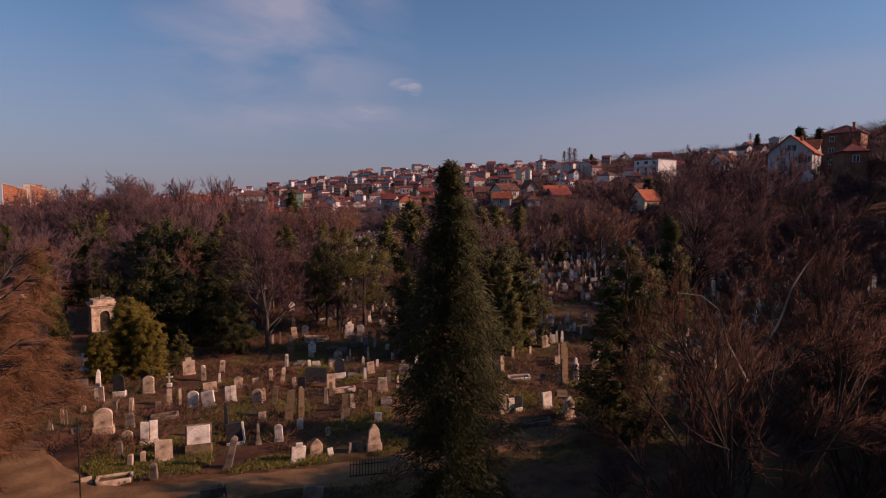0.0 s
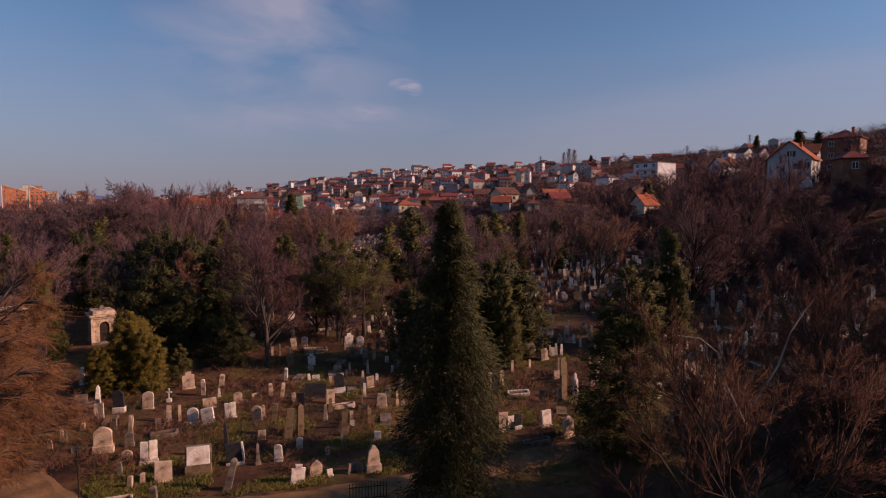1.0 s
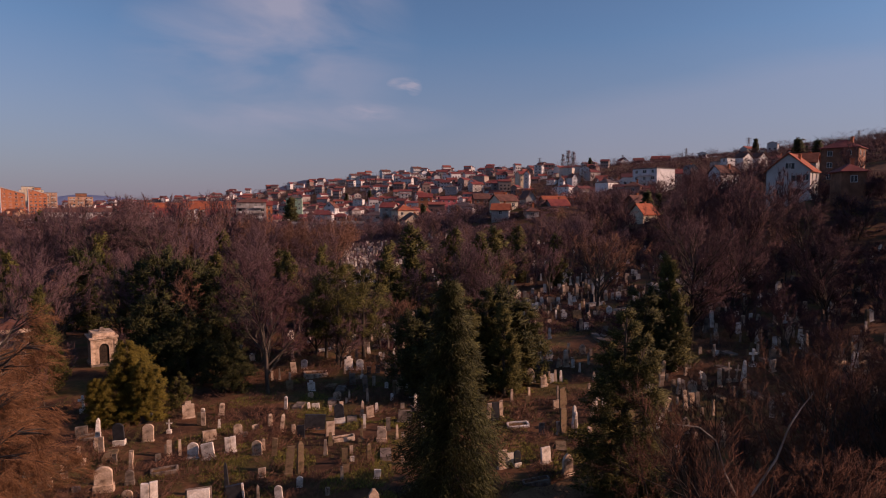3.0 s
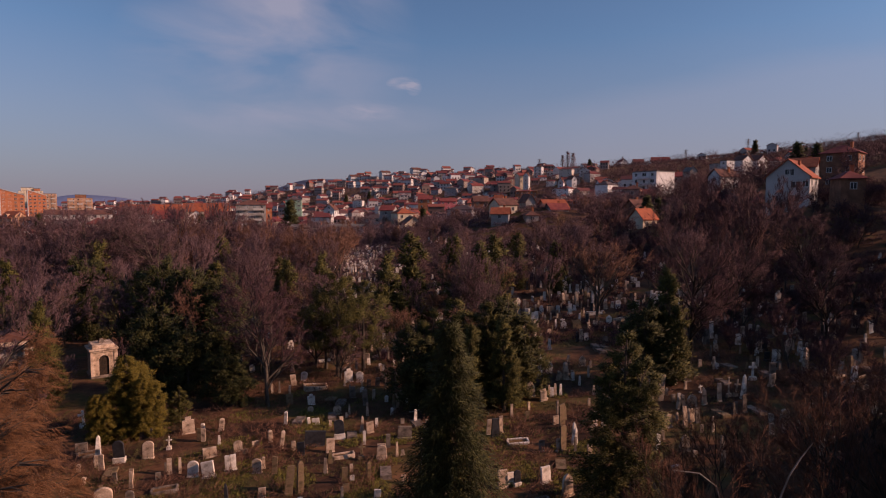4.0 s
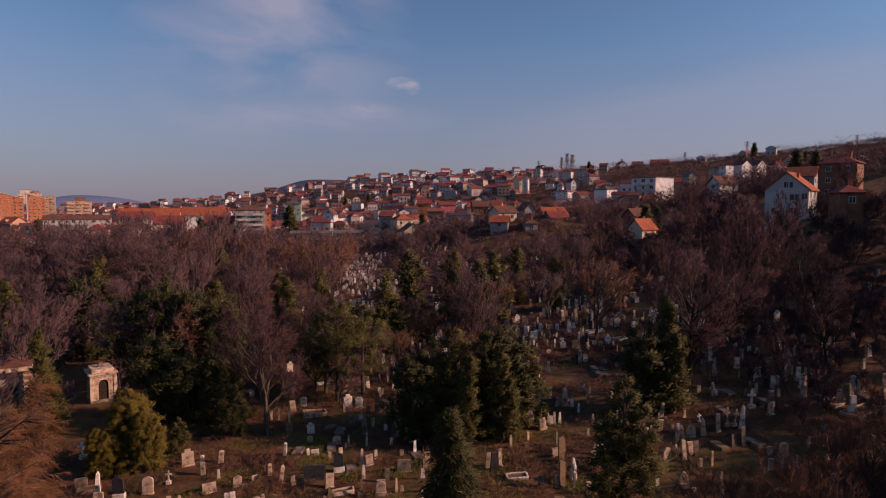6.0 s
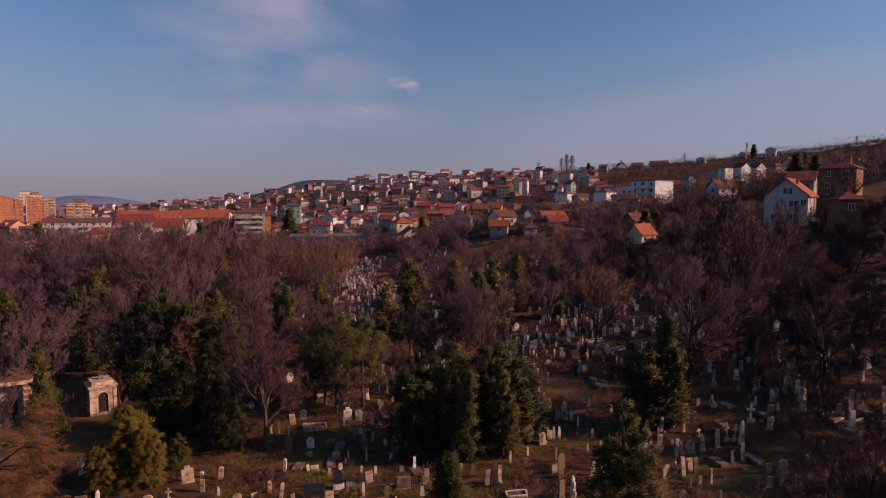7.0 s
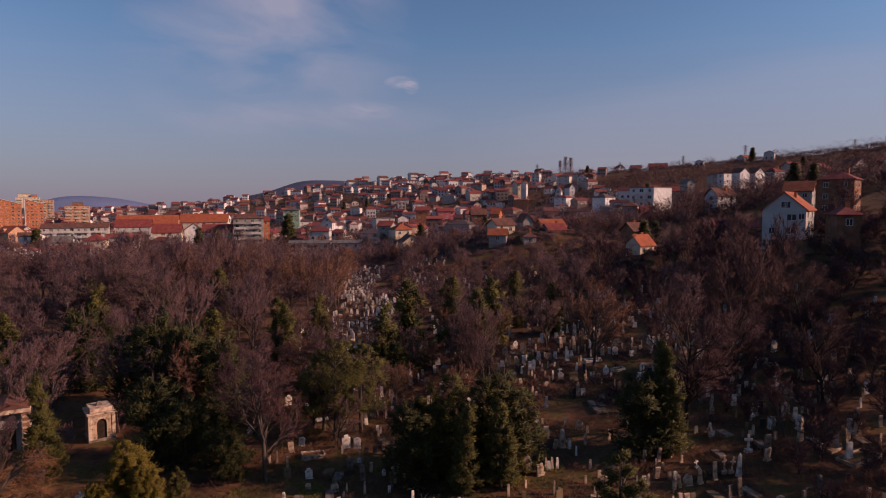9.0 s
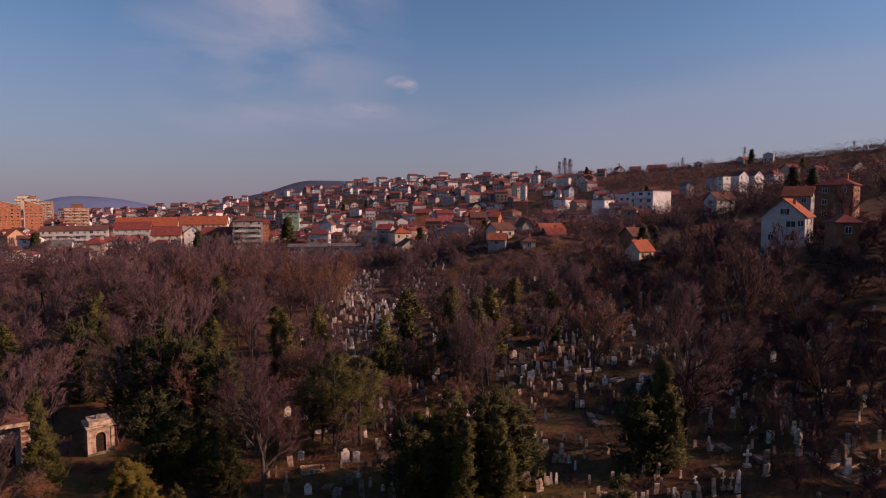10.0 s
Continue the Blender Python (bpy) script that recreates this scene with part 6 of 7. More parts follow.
dark_leafless = [
    bare_tree(75, 11.0, 0.2, (3, 6, 5, 6), BARK, SHADE_TWIG, "dark leafless tree on the shaded slope", spread=0.75, twig_r=0.034, far=True, ratios=(0.66, 0.6, 0.66, 1.0)),
    bare_tree(76, 12.0, 0.2, (3, 6, 5, 6), BARK, SHADE_TWIG, "tall dark leafless tree with upswept branches", spread=0.55, lift=0.3, twig_r=0.034, far=True, ratios=(0.66, 0.6, 0.66, 1.0)),
]
dark_shrub = bare_tree(77, 4.0, 0.06, (4, 7, 7), BARK, SHADE_TWIG, "dark tangled leafless thicket", spread=0.9, clear=0.0, lift=0.2, twig_r=0.02, far=True, ratios=(0.7, 0.65, 0.7, 0.6), name="thicket")
shrub = bare_tree(36, 4.0, 0.06, (3, 6, 6), BARK, TWIG, "low leafless thicket of brown twigs", spread=0.8, clear=0.0, lift=0.25, twig_r=0.02, far=True, name="thicket")

spire = (1.0, 0.98, 0.9, 0.78, 0.62, 0.42, 0.2, 0.05)
oval = (0.7, 0.95, 1.0, 0.97, 0.9, 0.75, 0.5, 0.12)
column = (0.8, 1.0, 1.0, 0.95, 0.85, 0.66, 0.4, 0.1)
blunt = (0.85, 1.0, 1.0, 0.98, 0.92, 0.8, 0.58, 0.2)
pine = (0.05, 0.15, 0.6, 0.95, 1.0, 0.85, 0.6, 0.2)
centre = conifer(41, 15.9, 1.62, (0.9, 0.97, 1.0, 0.97, 0.92, 0.8, 0.42, 0.04), DARK_NEEDLE, "tall dark green conifer with drooping foliage", boughs=330, sprays=240, spray=0.25, width=0.017, droop=-0.75, start=0.02, trunk_r=0.24, lump=0.4, fill=0.12)
plant(centre, 0.25, 19.2, 1.0, 20)
remove(centre)
yew = conifer(42, 13.0, 3.4, blunt, DARK_NEEDLE, "broad dark yew with several upright leaders", boughs=130, sprays=44, spray=0.7, width=0.09, droop=-0.1, lump=0.36, leaders=5, apart=0.62, rise_=0.5)
thuja = conifer(43, 11.5, 3.1, blunt, GREEN_NEEDLE, "dense green conifer with an uneven rounded crown", boughs=150, sprays=84, spray=0.42, width=0.055, droop=0.0, start=0.02, lump=0.34, leaders=4, apart=0.5, rise_=0.25)
cypress = conifer(44, 10.5, 1.9, column, GREEN_NEEDLE, "slim green column-shaped conifer", boughs=120, sprays=76, spray=0.42, width=0.055, droop=0.2, start=0.02, lump=0.32, leaders=3, apart=0.4, rise_=0.5)
round_top = (0.6, 0.85, 1.0, 1.0, 1.0, 0.98, 0.86, 0.5)
olive = conifer(45, 8.7, 2.25, round_top, OLIVE_NEEDLE, "rounded olive-green evergreen bush", boughs=460, sprays=120, spray=0.2, width=0.038, droop=-0.1, start=0.02, lump=0.3, leaders=3, apart=0.5, rise_=0.3)
scots = conifer(46, 11.5, 3.0, pine, GREEN_NEEDLE, "open-crowned pine with a bare lower trunk", boughs=52, sprays=110, spray=0.42, width=0.045, droop=0.0, start=0.28, lump=0.5, fill=0.62, rise_=0.2)
ash = conifer(47, 8.0, 1.7, spire, DARK_NEEDLE, "dark conical evergreen far among the houses", boughs=70, sprays=20, spray=0.9, width=0.16)

near_thuja = conifer(49, 11.3, 2.35, blunt, GREEN_NEEDLE, "dense green conifer with an uneven rounded crown", boughs=240, sprays=110, spray=0.3, width=0.03, droop=-0.1, start=0.02, lump=0.32, leaders=4, apart=0.5, rise_=0.1)
plant(near_thuja, 10.8, 35.0, 1.0, 0)
remove(near_thuja)
plant(cypress, 22.2, 58.0, 1.08, 40)
plant(yew, 20.0, 58.5, 0.72, 10)
plant(cypress, 2.4, 53.0, 0.78, 200)
plant(cypress, 5.6, 53.5, 0.8, 80)
plant(olive, -26.9, 50.6, 0.80, 30)
plant(olive, -25.0, 49.6, 0.62, 140)
plant(olive, -28.3, 48.6, 0.50, 120)
plant(thuja, -23.7, 53.2, 0.30, 0)
for x_, y_, k in ((-36, 76, 1.05), (-31, 75, 0.98), (-26, 60.5, 0.62), (-22.5, 61, 0.66), (-51, 86, 1.0), (-40, 80, 0.9), (-20.3, 57.5, 0.42), (-29.6, 61.5, 0.78), (-27.0, 73.0, 0.9)):
    plant(yew, x_, y_, k, x_ * 37)
plant(cypress, -39.1, 58.0, 1.0, 15)
for x_, y_, k in ((-11.6, 66, 1.0), (-9.0, 68, 0.9), (-13.5, 69, 0.8)):
    plant(scots, x_, y_, k, x_ * 50)
for x_, y_, k in ((-2.4, 55.8, 0.66), (6.4, 57.8, 0.8)):
    plant(yew, x_, y_, k, x_ * 41)
for x_, y_, k in ((-0.8, 56.6, 0.8), (1.4, 56.6, 0.88), (4.2, 56.2, 0.85), (8.0, 57, 0.7)):
    plant(thuja, x_, y_, k, x_ * 41)
far_thuja = conifer(48, 11.5, 2.1, oval, GREEN_NEEDLE, "dense green conifer with an uneven rounded crown", boughs=90, sprays=36, spray=0.7, width=0.11, droop=0.0, start=0.02, lump=0.34, leaders=4, apart=0.55, rise_=0.3)
for x_, y_, k in ((-4.5, 92, 1.05), (-7.5, 84, 0.9), (-25, 96, 0.78), (-29, 108, 0.7), (6, 90, 0.9), (9, 100, 0.9), (-57, 100, 1.0), (-62, 85, 0.9), (-35, 92, 0.8), (-44, 96, 0.85), (-20, 100, 0.8), (-70, 120, 0.9), (14, 112, 0.8), (-48, 130, 0.9), (2, 104, 0.9), (20, 104, 0.7)):
    plant(far_thuja, x_, y_, k * 1.15, x_ * 29)
for p_ in (thuja, far_thuja, cypress, olive, scots):
    remove(p_)

# the weeping tree beside the camera's left, and the bare trees to its right
willow = bare_tree(51, 12.8, 0.35, (4, 9, 9, 20), BARK, WILLOW_TWIG, "tall willow with orange-brown hanging twigs", spread=0.8, lift=0.1, droop=0.28, twig_r=0.009, ratios=(0.66, 0.55, 0.6, 0.95))
plant(willow, -27.0, 33.0, 1.0, 0)
plant(willow, -23.0, 27.0, 0.88, 130)
plant(willow, -20.6, 23.6, 0.84, 20)
plant(willow, -31.0, 37.0, 0.95, 250)
remove(willow)
DEAD_WOOD = (
    ((8.7, 16.5, 9.2), (9.2, 16.2, 10.4), (9.4, 16.0, 11.4), (9.7, 16.0, 11.9), (10.0, 16.0, 12.3)),
    ((8.6, 16.6, 8.6), (8.2, 17.0, 9.6), (7.9, 17.0, 10.6), (7.4, 17.0, 11.0), (6.6, 17.0, 11.1)),
)
near_bare = bare_tree(52, 11.5, 0.15, (4, 7, 8, 16), DARK_BARK, NEAR_TWIG, "leafless tree with dark spreading branches", spread=0.85, twig_r=0.007, ratios=(0.6, 0.6, 0.55, 0.6))
near_russet = bare_tree(53, 11.0, 0.12, (4, 7, 8, 16), DARK_BARK, NEAR_TWIG, "leafless tree with reddish-brown twigs and slim stems", spread=0.7, twig_r=0.007, lift=0.2, ratios=(0.6, 0.6, 0.55, 0.6))
for p_, x_, y_, k, a in ((near_bare, 8.6, 16.5, 1.0, 0), (near_russet, 13.5, 19.5, 1.08, 60), (near_bare, 18.5, 24.5, 1.0, 200), (near_russet, 12.0, 26.0, 0.85, 20), (near_bare, 27, 27, 1.0, 100), (near_russet, 22, 27.5, 0.9, 300), (near_russet, 17.5, 17.5, 0.95, 150), (near_bare, 29, 39, 0.55, 10), (near_russet, 24, 24, 0.95, 40), (near_bare, 33, 35, 0.7, 220), (near_russet, 15.5, 13.5, 0.9, 330)):
    tree_ = plant(p_, x_, y_, k, a)
    if (x_, y_) == (8.6, 16.5):
        for line_ in DEAD_WOOD:
            pts_ = np.array(line_) - np.array(tree_.location)
            thick_ = np.linspace(0.035, 0.012, len(pts_))
            part("dead_limb", mesh_of("dead_limb", *tubes(pts_[:-1], pts_[1:], thick_[:-1], thick_[1:], 5), [PALE_BARK]), None, tree_, "pale dead limb without bark")
for x_, y_, k in ((10, 23, 0.8), (13, 27.5, 0.9), (8, 27, 0.6), (16, 22, 0.9), (18, 29, 0.9), (12, 18, 0.8), (21, 27, 1.0), (23, 34, 0.9), (27, 37, 0.9), (19, 37, 0.6), (30, 45, 0.8), (25, 42, 0.6), (14.5, 31.5, 0.6), (34, 42, 0.9), (7, 22, 0.6)):
    plant(dark_shrub, x_, y_, k, x_ * 77)
# a tall evergreen, out of view right of the path, throws the shade across it
plant(yew, 27.5, 25.0, 1.4, 0, "tall dark yew out of view that shades the path")
# more unseen yews, added only to shade the near trees and ground on the right
for x_, y_, k in ((24.5, 18.5, 1.3), (40, 27.5, 1.3), (45, 34.5, 1.15), (38, 21, 1.25), (45, 13, 1.3), (36, 11, 1.1), (30, 14, 1.2)):
    plant(yew, x_, y_, k, x_ * 9)
remove(near_bare)
remove(near_russet)

plant(leafless[4], -16.8, 57.0, 1.12, 0)
wood_rng = random.Random(14)
planted = [(-16.8, 57.0)]
# dark trees before the brick houses and the cottage
for x_, y_, k in ((86, 129, 0.72), (90, 137, 0.75), (82, 118, 0.5), (95, 141, 0.85), (46.5, 147, 0.5), (79, 112, 0.5)):
    plant(dark_leafless[int(x_) % 2], x_, y_, k, x_ * 7)
    planted.append((x_, y_))
tall_bare = bare_tree(78, 19.0, 0.30, (6, 8, 8, 8), BARK, TWIG, "very tall leafless tree with a broad crown", spread=1.05, lift=0.1, twig_r=0.026, ratios=(0.46, 0.58, 0.6, 0.6))
for x_, y_, k in ((-41.5, 55.5, 0.62), (-45.5, 57, 0.75), (-47, 66, 0.95), (-52, 70, 1.0), (-49, 75, 0.95), (-36.5, 54, 0.4)):
    plant(leafless[0], x_, y_, k, x_ * 17)
    planted.append((x_, y_))
for x_, y_, k in ((-62.5, 104, 2.25), (-50, 108, 2.0), (-57, 112, 1.8), (-82, 104, 1.6), (-74, 100, 1.5)):
    plant(tall_bare, x_, y_, k / 2, x_ * 13, "very tall leafless tree with a broad crown")
    planted.append((x_, y_))
tall_dark = bare_tree(80, 19.0, 0.28, (5, 7, 8, 9), DARK_BARK, SHADE_TWIG, "tall dark leafless tree among the graves", spread=0.9, lift=0.15, twig_r=0.017, ratios=(0.46, 0.58, 0.6, 0.6))
for x_, y_, k in ((26.3, 63.0, 0.84), (49.0, 80.0, 0.72), (34.5, 71.0, 0.62), (43.0, 66.0, 0.56)):
    plant(tall_dark, x_, y_, k, x_ * 13, "tall dark leafless tree among the graves")
    planted.append((x_, y_))
plant(leafless[3], 22.3, 85.5, 1.2, 40)
planted.append((22.3, 85.5))


def scatter(n, area, kinds, low, high, gap, clear=None):
    made = 0
    for _ in range(n * 12):
        if made >= n:
            return
        x, y = wood_rng.uniform(area[0], area[1]), wood_rng.uniform(area[2], area[3])
        if clear and clear(x, y) or abs(x) > y * 0.86 + 14 or any((x - p) ** 2 + (y - q) ** 2 < gap * gap for p, q in planted[-240:]) or any((x - p) ** 2 + (y - q) ** 2 < (s_ + 2) ** 2 for p, q, s_ in built):
            continue
        planted.append((x, y))
        plant(wood_rng.choice(kinds), x, y, wood_rng.uniform(low, high), wood_rng.uniform(0, 360))
        made += 1


def glade(x, y):
    """Open strips of graves without trees."""
    return 104 < y < 206 and -6 < x + 13.5 + 0.12 * (y - 105) < 10 or 8 < x < 36 and 62 < y < 92 or yard(x, y)


def yard(x, y):
    """Cleared yards before the houses next to the cemetery."""
    return 8 < x < 46 and 176 < y < 216 or 30 < x < 60 and 138 < y < 160 and abs(x - y / 2.98) < 5 or 60 < x < 92 and 117 < y < 150 and abs(x - y * 0.575) < 5 or 52 < x < 116 and 128 < y < 168 and abs(x - y * 0.678) < 6


def sight(x, y):
    """Ground before the hill houses where no tall tree stands."""
    return yard(x, y) or 30 < x < 60 and 92 < y < 160 and abs(x - y / 2.98) < 6 or 60 < x < 92 and 96 < y < 150 and abs(x - y * 0.575) < 8 or 52 < x < 116 and 74 < y < 168 and abs(x - y * 0.678) < 9


scatter(34, (-95, -30, 72, 130), leafless[:2] + far_leafless, 0.8, 1.1, 4.6)
scatter(26, (-112, -44, 132, 158), far_leafless, 1.3, 1.5, 5.5)
scatter(8, (-44, -22, 134, 158), far_leafless, 1.05, 1.25, 5.5, glade)
scatter(84, (-215, -18, 108, 285), far_leafless, 0.66, 0.92, 6, glade)
scatter(24, (-30, 14, 80, 130), leafless, 0.55, 0.85, 5, glade)
scatter(48, (-20, 75, 118, 240), far_leafless, 0.5, 0.72, 5.5, glade)
scatter(32, (10, 75, 92, 150), dark_leafless + far_leafless, 0.55, 0.82, 5, lambda x, y: glade(x, y) or sight(x, y))
scatter(46, (38, 112, 46, 146), dark_leafless, 0.85, 1.15, 5, lambda x, y: sight(x, y) or x < 0.2 * y + 42 and y < 88)
scatter(14, (34, 56, 56, 88), dark_leafless, 0.45, 0.62, 4.5, sight)
scatter(50, (32, 112, 78, 150), dark_leafless, 0.34, 0.52, 3.6, yard)
scatter(46, (30, 64, 42, 84), [dark_shrub], 0.4, 0.85, 2.6)
scatter(46, (-64, 44, 168, 234), far_leafless, 0.45, 0.68, 5, glade)
scatter(60, (-12, 66, 160, 236), far_leafless, 0.35, 0.52, 3.6, yard)
scatter(70, (-75, 62, 140, 236), [shrub], 0.6, 1.1, 3.2, glade)
scatter(14, (-24, 6, 62, 90), leafless, 0.5, 0.75, 4.5, lambda x, y: x > -9 and y < 70)
# trees beyond the right edge of the view, added to block sun from the slope
for x_, y_ in ((46, 30), (52, 20), (50, 8), (58, 32), (62, 12), (66, 26), (56, -2), (70, 2), (64, 41), (66, 47), (44, 16), (76, 18), (72, 38)):
    plant(wood_rng.choice(dark_leafless), x_, y_, wood_rng.uniform(0.95, 1.2), x_ * 31)
scatter(60, (-90, 95, 62, 200), [shrub], 0.6, 1.1, 3.5, glade)
scatter(60, (34, 110, 50, 165), [dark_shrub], 0.6, 1.0, 3.0, yard)
for x_, y_, k in ((-193, 288, 1.5), (-76, 302, 2.0), (56, 164, 1.0), (-8, 262, 1.2), (62, 172, 0.8), (-120, 300, 1.4), (-112, 302, 1.3), (118, 200, 1.3), (122, 196, 1.1)):
    plant(ash, x_, y_, k, x_ * 3)
blossom = bare_tree(79, 6.0, 0.12, (4, 6, 6), BARK, BLOSSOM, "small tree in pale early blossom", spread=0.9, twig_r=0.06, far=True)
plant(blossom, -68, 190, 1.1, 0)
plant(blossom, -64, 186, 0.8, 50)
remove(blossom)
for _ in range(46):
    x_, y_ = wood_rng.uniform(36, 108), wood_rng.uniform(100, 164)
    if yard(x_, y_) and not any((x_ - p) ** 2 + (y_ - q) ** 2 < (s_ + 1) ** 2 for p, q, s_ in built):
        plant(dark_shrub, x_, y_, wood_rng.uniform(0.35, 0.6), x_ * 23)
scatter(24, (-300, 250, 240, 560), [ash], 0.8, 1.3, 14)
for x_, y_, k in ((44, 133, 0.5), (47, 139, 0.55), (41, 126, 0.6), (50, 147, 0.45), (37, 112, 0.6), (46, 146, 0.4), (39, 119, 0.5), (68, 121, 0.6), (72, 127, 0.6), (76, 133, 0.6), (80, 136, 0.5), (64, 113, 0.6), (69, 104, 0.6), (75, 112, 0.6), (78, 117, 0.5), (86, 140, 0.6), (90, 148, 0.6), (98, 150, 0.6), (104, 156, 0.5), (42, 140, 0.5), (52, 150, 0.4), (82, 120, 0.7), (88, 121, 0.7), (79, 124, 0.6), (55, 149, 0.5), (58, 152, 0.6), (62, 146, 0.7), (66, 140, 0.7), (80, 139, 0.6), (84, 137, 0.7), (92, 144, 0.7), (60, 136, 0.7), (71, 136, 0.7), (95, 138, 0.8), (92, 130, 0.8), (100, 142, 0.8)):
    plant(dark_shrub, x_, y_, k * 1.25, x_ * 19)


def join_far_trees(kept):
    """The trees past the nearest ones, joined into one wood."""
    trees = sorted((o for o in scene.objects if o.name.startswith("bare_tree") and o.location.z > -400), key=lambda o: o.location.y)
    store, verts, tris, slot, off, mats = {}, [], [], [], 0, []
    for o in trees[kept:]:
        m = np.array(o.matrix_basis)
        for c in o.children:
            me = c.data
            if me.name not in store:
                co, lo = np.empty(len(me.vertices) * 3), np.empty(len(me.loops), np.int32)
                me.vertices.foreach_get("co", co)
                me.loops.foreach_get("vertex_index", lo)
                lo = lo.reshape(len(me.polygons), -1)
                lo = lo if lo.shape[1] == 3 else np.concatenate([lo[:, [0, 1, 2]], lo[:, [0, 2, 3]]])
                store[me.name] = co.reshape(-1, 3), lo
            co, lo = store[me.name]
            if me.materials[0] not in mats:
                mats.append(me.materials[0])
            verts.append(co @ m[:3, :3].T + m[:3, 3])
            tris.append(lo + off)
            slot.append(np.full(len(lo), mats.index(me.materials[0]), np.int32))
            off += len(co)
        remove(o)
    me = raw_mesh("far_bare_trees", np.concatenate(verts), np.concatenate(tris), 3, mats)
    me.polygons.foreach_set("material_index", np.concatenate(slot))
    tagged(new("far_bare_trees", me), "brown leafless wood below the town", "woods", kind="stuff")


join_far_trees(300)
for p_ in (tall_bare, tall_dark, *leafless, *far_leafless, *dark_leafless, dark_shrub, shrub, yew, ash):
    remove(p_)


# ---- posts, pylons, poplars ----
pole = tagged(new("pole", mesh_of("pole", *tubes(np.array([[0, 0, -0.3]]), np.array([[0, 0, 6.0]]), np.array([0.035]), np.array([0.03]), 8), [IRON])), "thin grey metal pole standing in the grass", "pole")
pole.matrix_basis = pose(-14.8, 23.7, ground_z(-14.8, 23.7))


def pylon(x, y, h):
    t = empty("pylon", x, y, ground_z(x, y))
    p0, p1 = [], []
    lv = [(0, h * 0.1), (h * 0.3, h * 0.065), (h * 0.6, h * 0.04), (h, 0.25)]
    for (za, wa), (zb, wb) in zip(lv, lv[1:]):
        for i in range(4):
            c = [(-1, -1), (1, -1), (1, 1), (-1, 1)]
            a, b = c[i], c[(i + 1) % 4]
            p0 += [(a[0] * wa, a[1] * wa, za)] * 2
            p1 += [(a[0] * wb, a[1] * wb, zb), (b[0] * wb, b[1] * wb, zb)]
    r_ = np.full(len(p0), 0.13)
    for a_, b_ in zip(p0, p1):
        part("strut", mesh_of("strut", *tubes(np.array([a_], float), np.array([b_], float), r_[:1], r_[:1], 3), [STEEL]), None, t)
    for z in (0.7, 0.82, 0.94):
        part("arm", mesh_of("arm", *tubes(np.array([[-h * 0.16, 0, h * z]]), np.array([[h * 0.16, 0, h * z]]), np.array([0.2]), np.array([0.2]), 3), [STEEL]), None, t)
    return tagged(t, "grey steel lattice power pylon on the ridge", "pylon")


for px_, d_, h_ in ((0.30, 590, 11), (0.405, 575, 12), (0.508, 560, 15), (0.69, 560, 13)):
    s_ = math.atan(px_)
    pylon(math.sin(s_) * d_, math.cos(s_) * d_, h_)
pylon(104, 640, 13)
poplar = conifer(61, 20, 2.0, column, TWIG, "slim bare poplar on the ridge", boughs=80, sprays=10, spray=1.6, width=0.07, droop=0.9, name="poplar")
for x_, y_, k in ((128.5, 640, 1.0), (134.5, 642, 1.25), (140.5, 644, 1.25)):
    plant(poplar, x_, y_, k, x_)
remove(poplar)


# ---- iron railing by the path ----
def railing(x, y, turn):
    t = empty("iron_railing", x, y, ground_z(x, y), turn)
    for z in (0.15, 0.75):
        part("rail", box(bmesh.new(), -1.0, 1.0, -0.02, 0.02, z, z + 0.04), IRON, t)
    bar_ = mesh_of("bar", *tubes(np.array([[0, 0, -0.1]]), np.array([[0, 0, 0.95]]), np.array([0.022]), np.array([0.018]), 5), [IRON])
    for i in range(13):
        b_ = part("bar", bar_, None, t)
        b_.location = (-0.96 + i * 0.16, 0.035, 0.06 * math.sin(i / 12 * math.pi))
    return tagged(t, "low rusty iron railing round a grave", "railing")


railing(-3.9, 30.6, 12)


# ---- undergrowth ----
def tufts():
    rng = np.random.default_rng(77)
    n = 26000
    x = rng.uniform(-36, 34, n)
    y = 27 + 60 * rng.random(n) ** 1.3
    clump = np.array([noise.noise((a * 0.22, b * 0.22, 0)) for a, b in zip(x, y)])
    on_path = (y < path_edge(x)) & (y > path_edge(x) - np.where(x < -18, 9, 3.3))
    ok = (clump > -0.05) & ~on_path
    x, y = x[ok], y[ok]
    p = np.stack([x, y, land(x, y) - 0.02], 1)
    p = np.repeat(p, 4, 0)
    p[:, :2] += rng.normal(size=(len(p), 2)) * 0.07
    d = rng.normal(size=p.shape) * 0.16
    d[:, 2] = rng.uniform(0.12, 0.42, len(p))
    v_, q_ = spikes(p, d, np.full(len(p), 0.022))
    return tagged(new("dry_grass", raw_mesh("dry_grass", v_, q_, 3, [DRY_GRASS])), "tufts of dry brown and olive grass", "grass", kind="stuff")


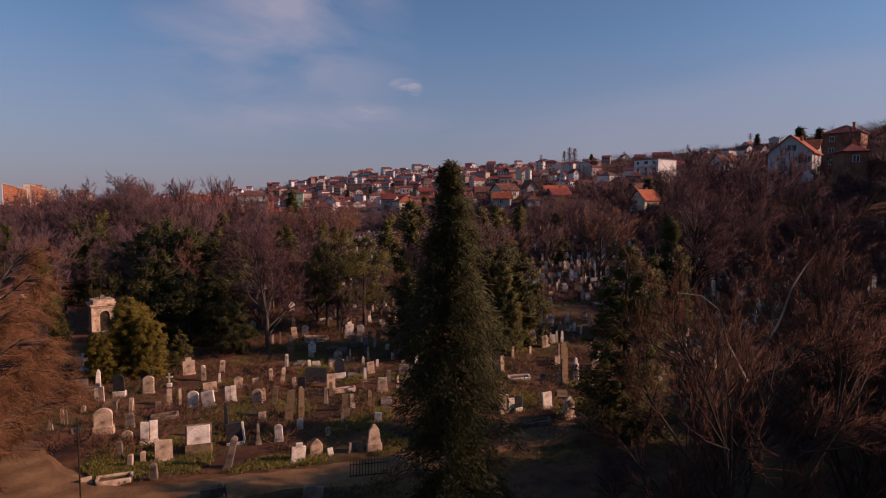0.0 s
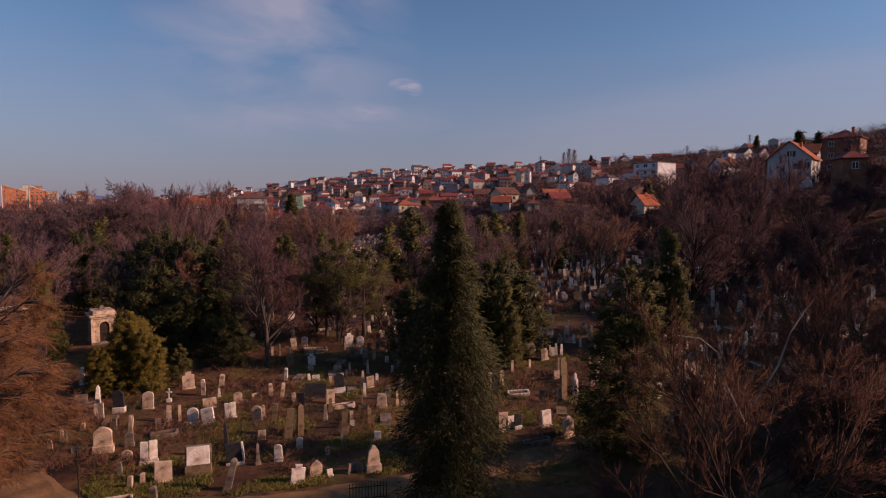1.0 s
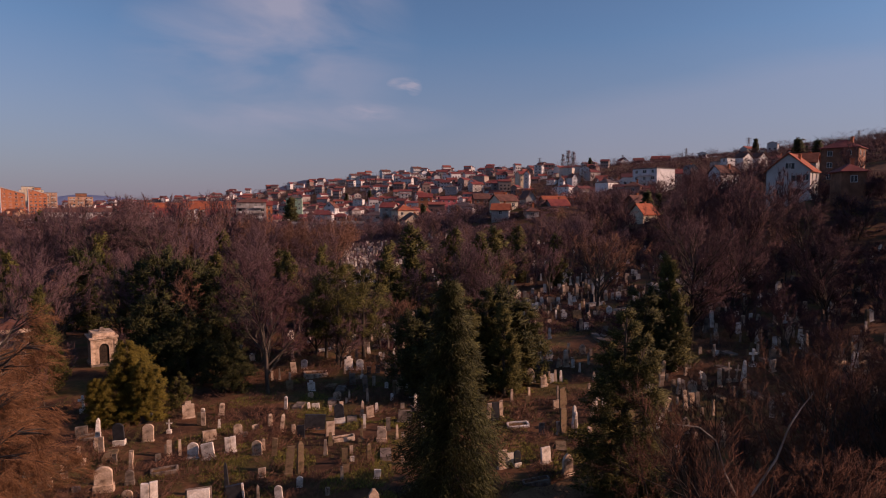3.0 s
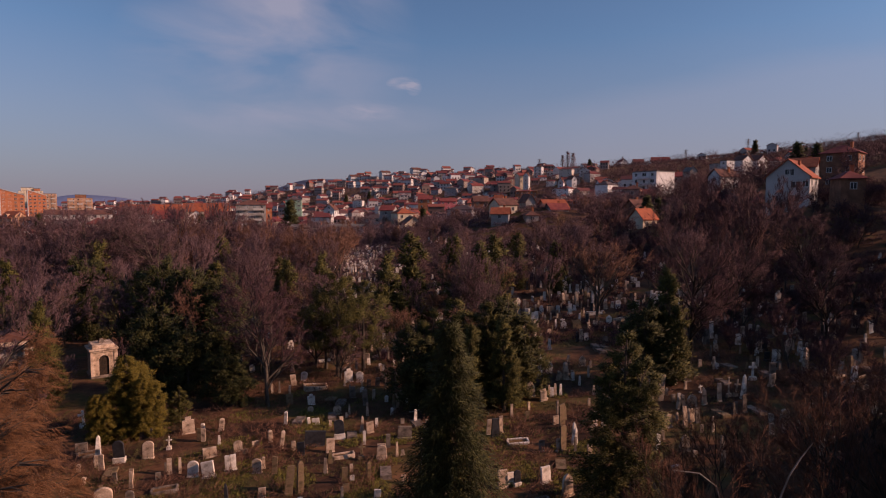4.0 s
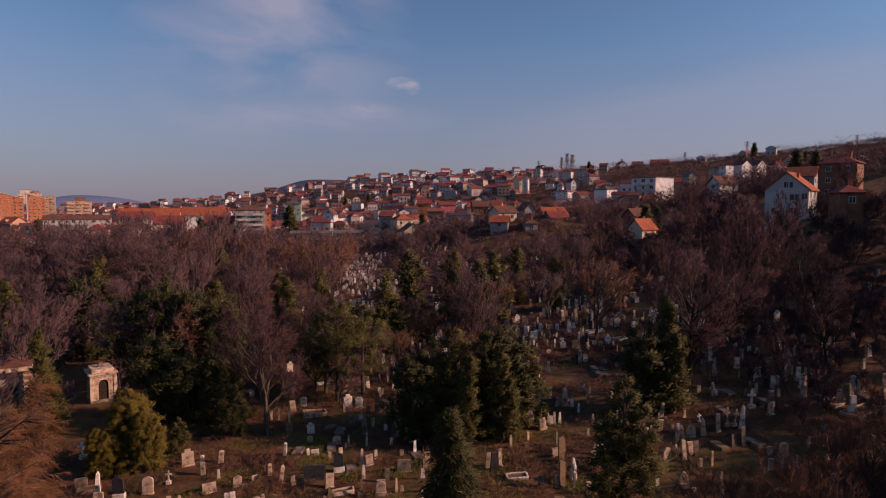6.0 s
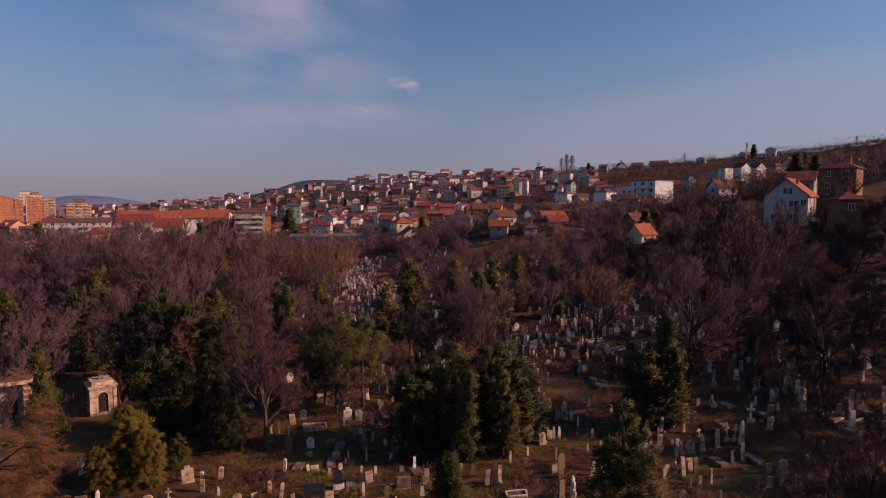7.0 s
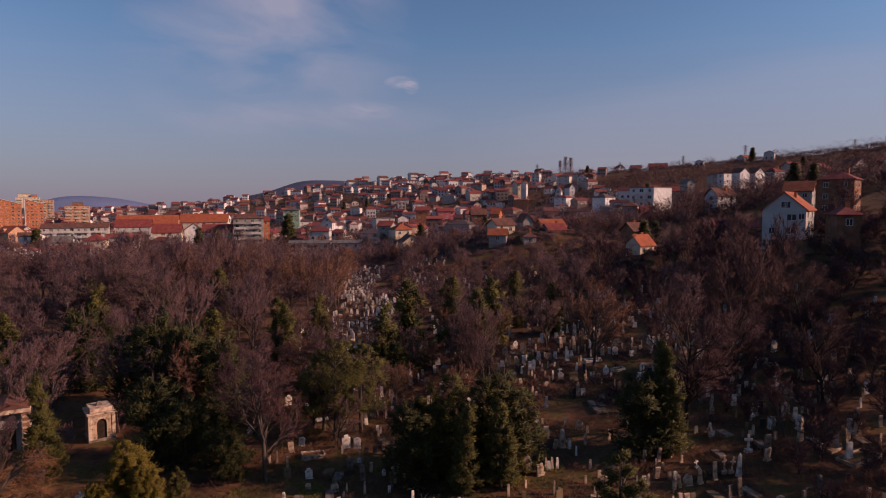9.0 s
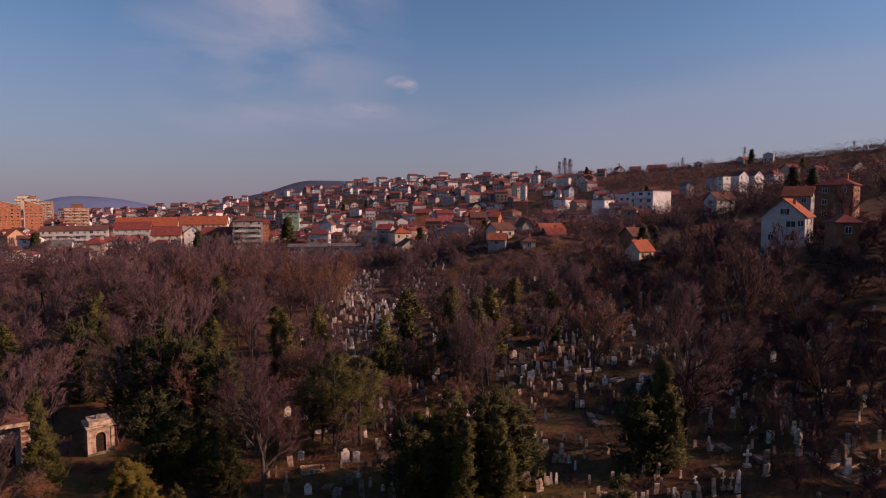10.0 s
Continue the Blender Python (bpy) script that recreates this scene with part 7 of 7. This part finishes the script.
def green_grass():
    rng = np.random.default_rng(78)
    n = 42000
    x, y = rng.uniform(-21, 12, n), 30.6 + 32 * rng.random(n) ** 1.5
    lush = np.array([noise.noise((a * 0.3, b * 0.3, 4)) for a, b in zip(x, y)]) - 0.012 * (y - 36)
    ok = (lush > 0.0) & (y - path_edge(x) > 0.1)
    x, y = x[ok], y[ok]
    p = np.repeat(np.stack([x, y, land(x, y) + 0.02], 1), 3, 0)
    p[:, :2] += rng.normal(size=(len(p), 2)) * 0.08
    d = rng.normal(size=p.shape) * 0.08
    d[:, 2] = rng.uniform(0.08, 0.24, len(p))
    v_, q_ = spikes(p, d, np.full(len(p), 0.028))
    tagged(new("winter_grass", raw_mesh("winter_grass", v_, q_, 3, [FRESH_GRASS])), "patches of olive winter grass by the path", "grass", kind="stuff")


tufts()
green_grass()


def far_woods():
    """Bare garden trees and brown scrub between the houses."""
    rng = np.random.default_rng(90)
    n = 11000
    a, r = rng.uniform(-0.68, 0.68, n), 215 + 685 * rng.random(n) ** 1.3
    r = np.where(r > np.interp(a, (-0.5, -0.15, 0.1, 0.25, 0.6), (900, 770, 680, 580, 525)) + 6, rng.uniform(215, 500, n), r)
    ridge_ = np.interp(a, (-0.5, -0.15, 0.1, 0.25, 0.6), (900, 770, 680, 580, 525))
    r = np.where((rng.random(n) < 0.16) & (a > -0.2), ridge_ - rng.uniform(0, 30, n), r)
    x, y = np.sin(a) * r, np.cos(a) * r
    free = (a < 0.1) | (r < 235) | (r > 430) | (rng.random(n) < 0.5)
    for p, q, s_ in built:
        free &= (x - p) ** 2 + (y - q) ** 2 > (s_ + 1.0) ** 2
    x, y = x[free], y[free]
    k = 34
    p = np.repeat(np.stack([x, y, land(x, y)], 1), k, 0)
    brow = np.hypot(x, y) > np.interp(np.arctan2(x, y), (-0.5, -0.15, 0.1, 0.25, 0.6), (900, 770, 680, 580, 525)) - 60
    tall = np.repeat(np.where((rng.random(len(x)) < 0.55) & ~(brow & (rng.random(len(x)) < 0.85)), rng.uniform(1.4, 2.6, len(x)), rng.uniform(0.4, 1.0, len(x))), k)
    off = rng.normal(size=p.shape) * np.array([1.15, 1.15, 0]) * tall[:, None] ** 0.8
    p += off
    p[:, 2] += rng.uniform(0.1, 2.6, len(p)) * tall
    d = rng.normal(size=p.shape) * 0.6 + off * 0.3
    d[:, 2] = rng.uniform(0.4, 1.4, len(p))
    d = d * tall[:, None] ** 0.7
    # wood right of this bearing takes the twig colour with shade mixed in
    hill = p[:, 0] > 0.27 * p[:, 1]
    for name, label, own, mat in (("far_woods", "brown leafless trees and scrub between the houses", ~hill, TWIG), ("hill_woods", "dark leafless wood on the upper hillside", hill, SHADE_TWIG)):
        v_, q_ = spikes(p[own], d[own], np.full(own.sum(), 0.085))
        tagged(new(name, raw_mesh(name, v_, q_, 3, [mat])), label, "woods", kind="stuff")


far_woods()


def brambles(name, label, seed, n, x0, x1, y0, y1, width, mat, big=1.0):
    """Dark dead weeds and brambles among the graves."""
    rng = np.random.default_rng(seed)
    x, y = rng.uniform(x0, x1, n), y0 + (y1 - y0) * rng.random(n)
    clump = np.array([noise.noise((a * 0.16, b * 0.16, 7)) for a, b in zip(x, y)])
    ok = clump > -0.12
    x, y = x[ok], y[ok]
    k = 44
    size = np.repeat(rng.uniform(0.4, 1.3, len(x)), k) * big
    p = np.repeat(np.stack([x, y, land(x, y)], 1), k, 0)
    off = rng.normal(size=p.shape) * np.array([0.45, 0.45, 0])
    p += off * size[:, None]
    p[:, 2] += rng.uniform(0, 0.35, len(p)) * size
    d = rng.normal(size=p.shape) * 0.28 + off * 0.3
    d[:, 2] = rng.uniform(0.1, 0.55, len(p))
    v_, q_ = spikes(p, d * size[:, None], np.full(len(p), width))
    tagged(new(name, raw_mesh(name, v_, q_, 3, [mat])), label, "weeds", kind="stuff")


brambles("brambles", "dead brown brambles and weeds among the graves", 93, 2500, -34, 44, 34, 100, 0.02, RUSSET_TWIG)
brambles("scrub", "dark leafless scrub on the far cemetery slope", 94, 5200, -30, 112, 70, 172, 0.05, SHADE_TWIG)
brambles("far_scrub", "brown leafless scrub below the town", 95, 2600, -80, 66, 150, 240, 0.08, TWIG, 1.9)
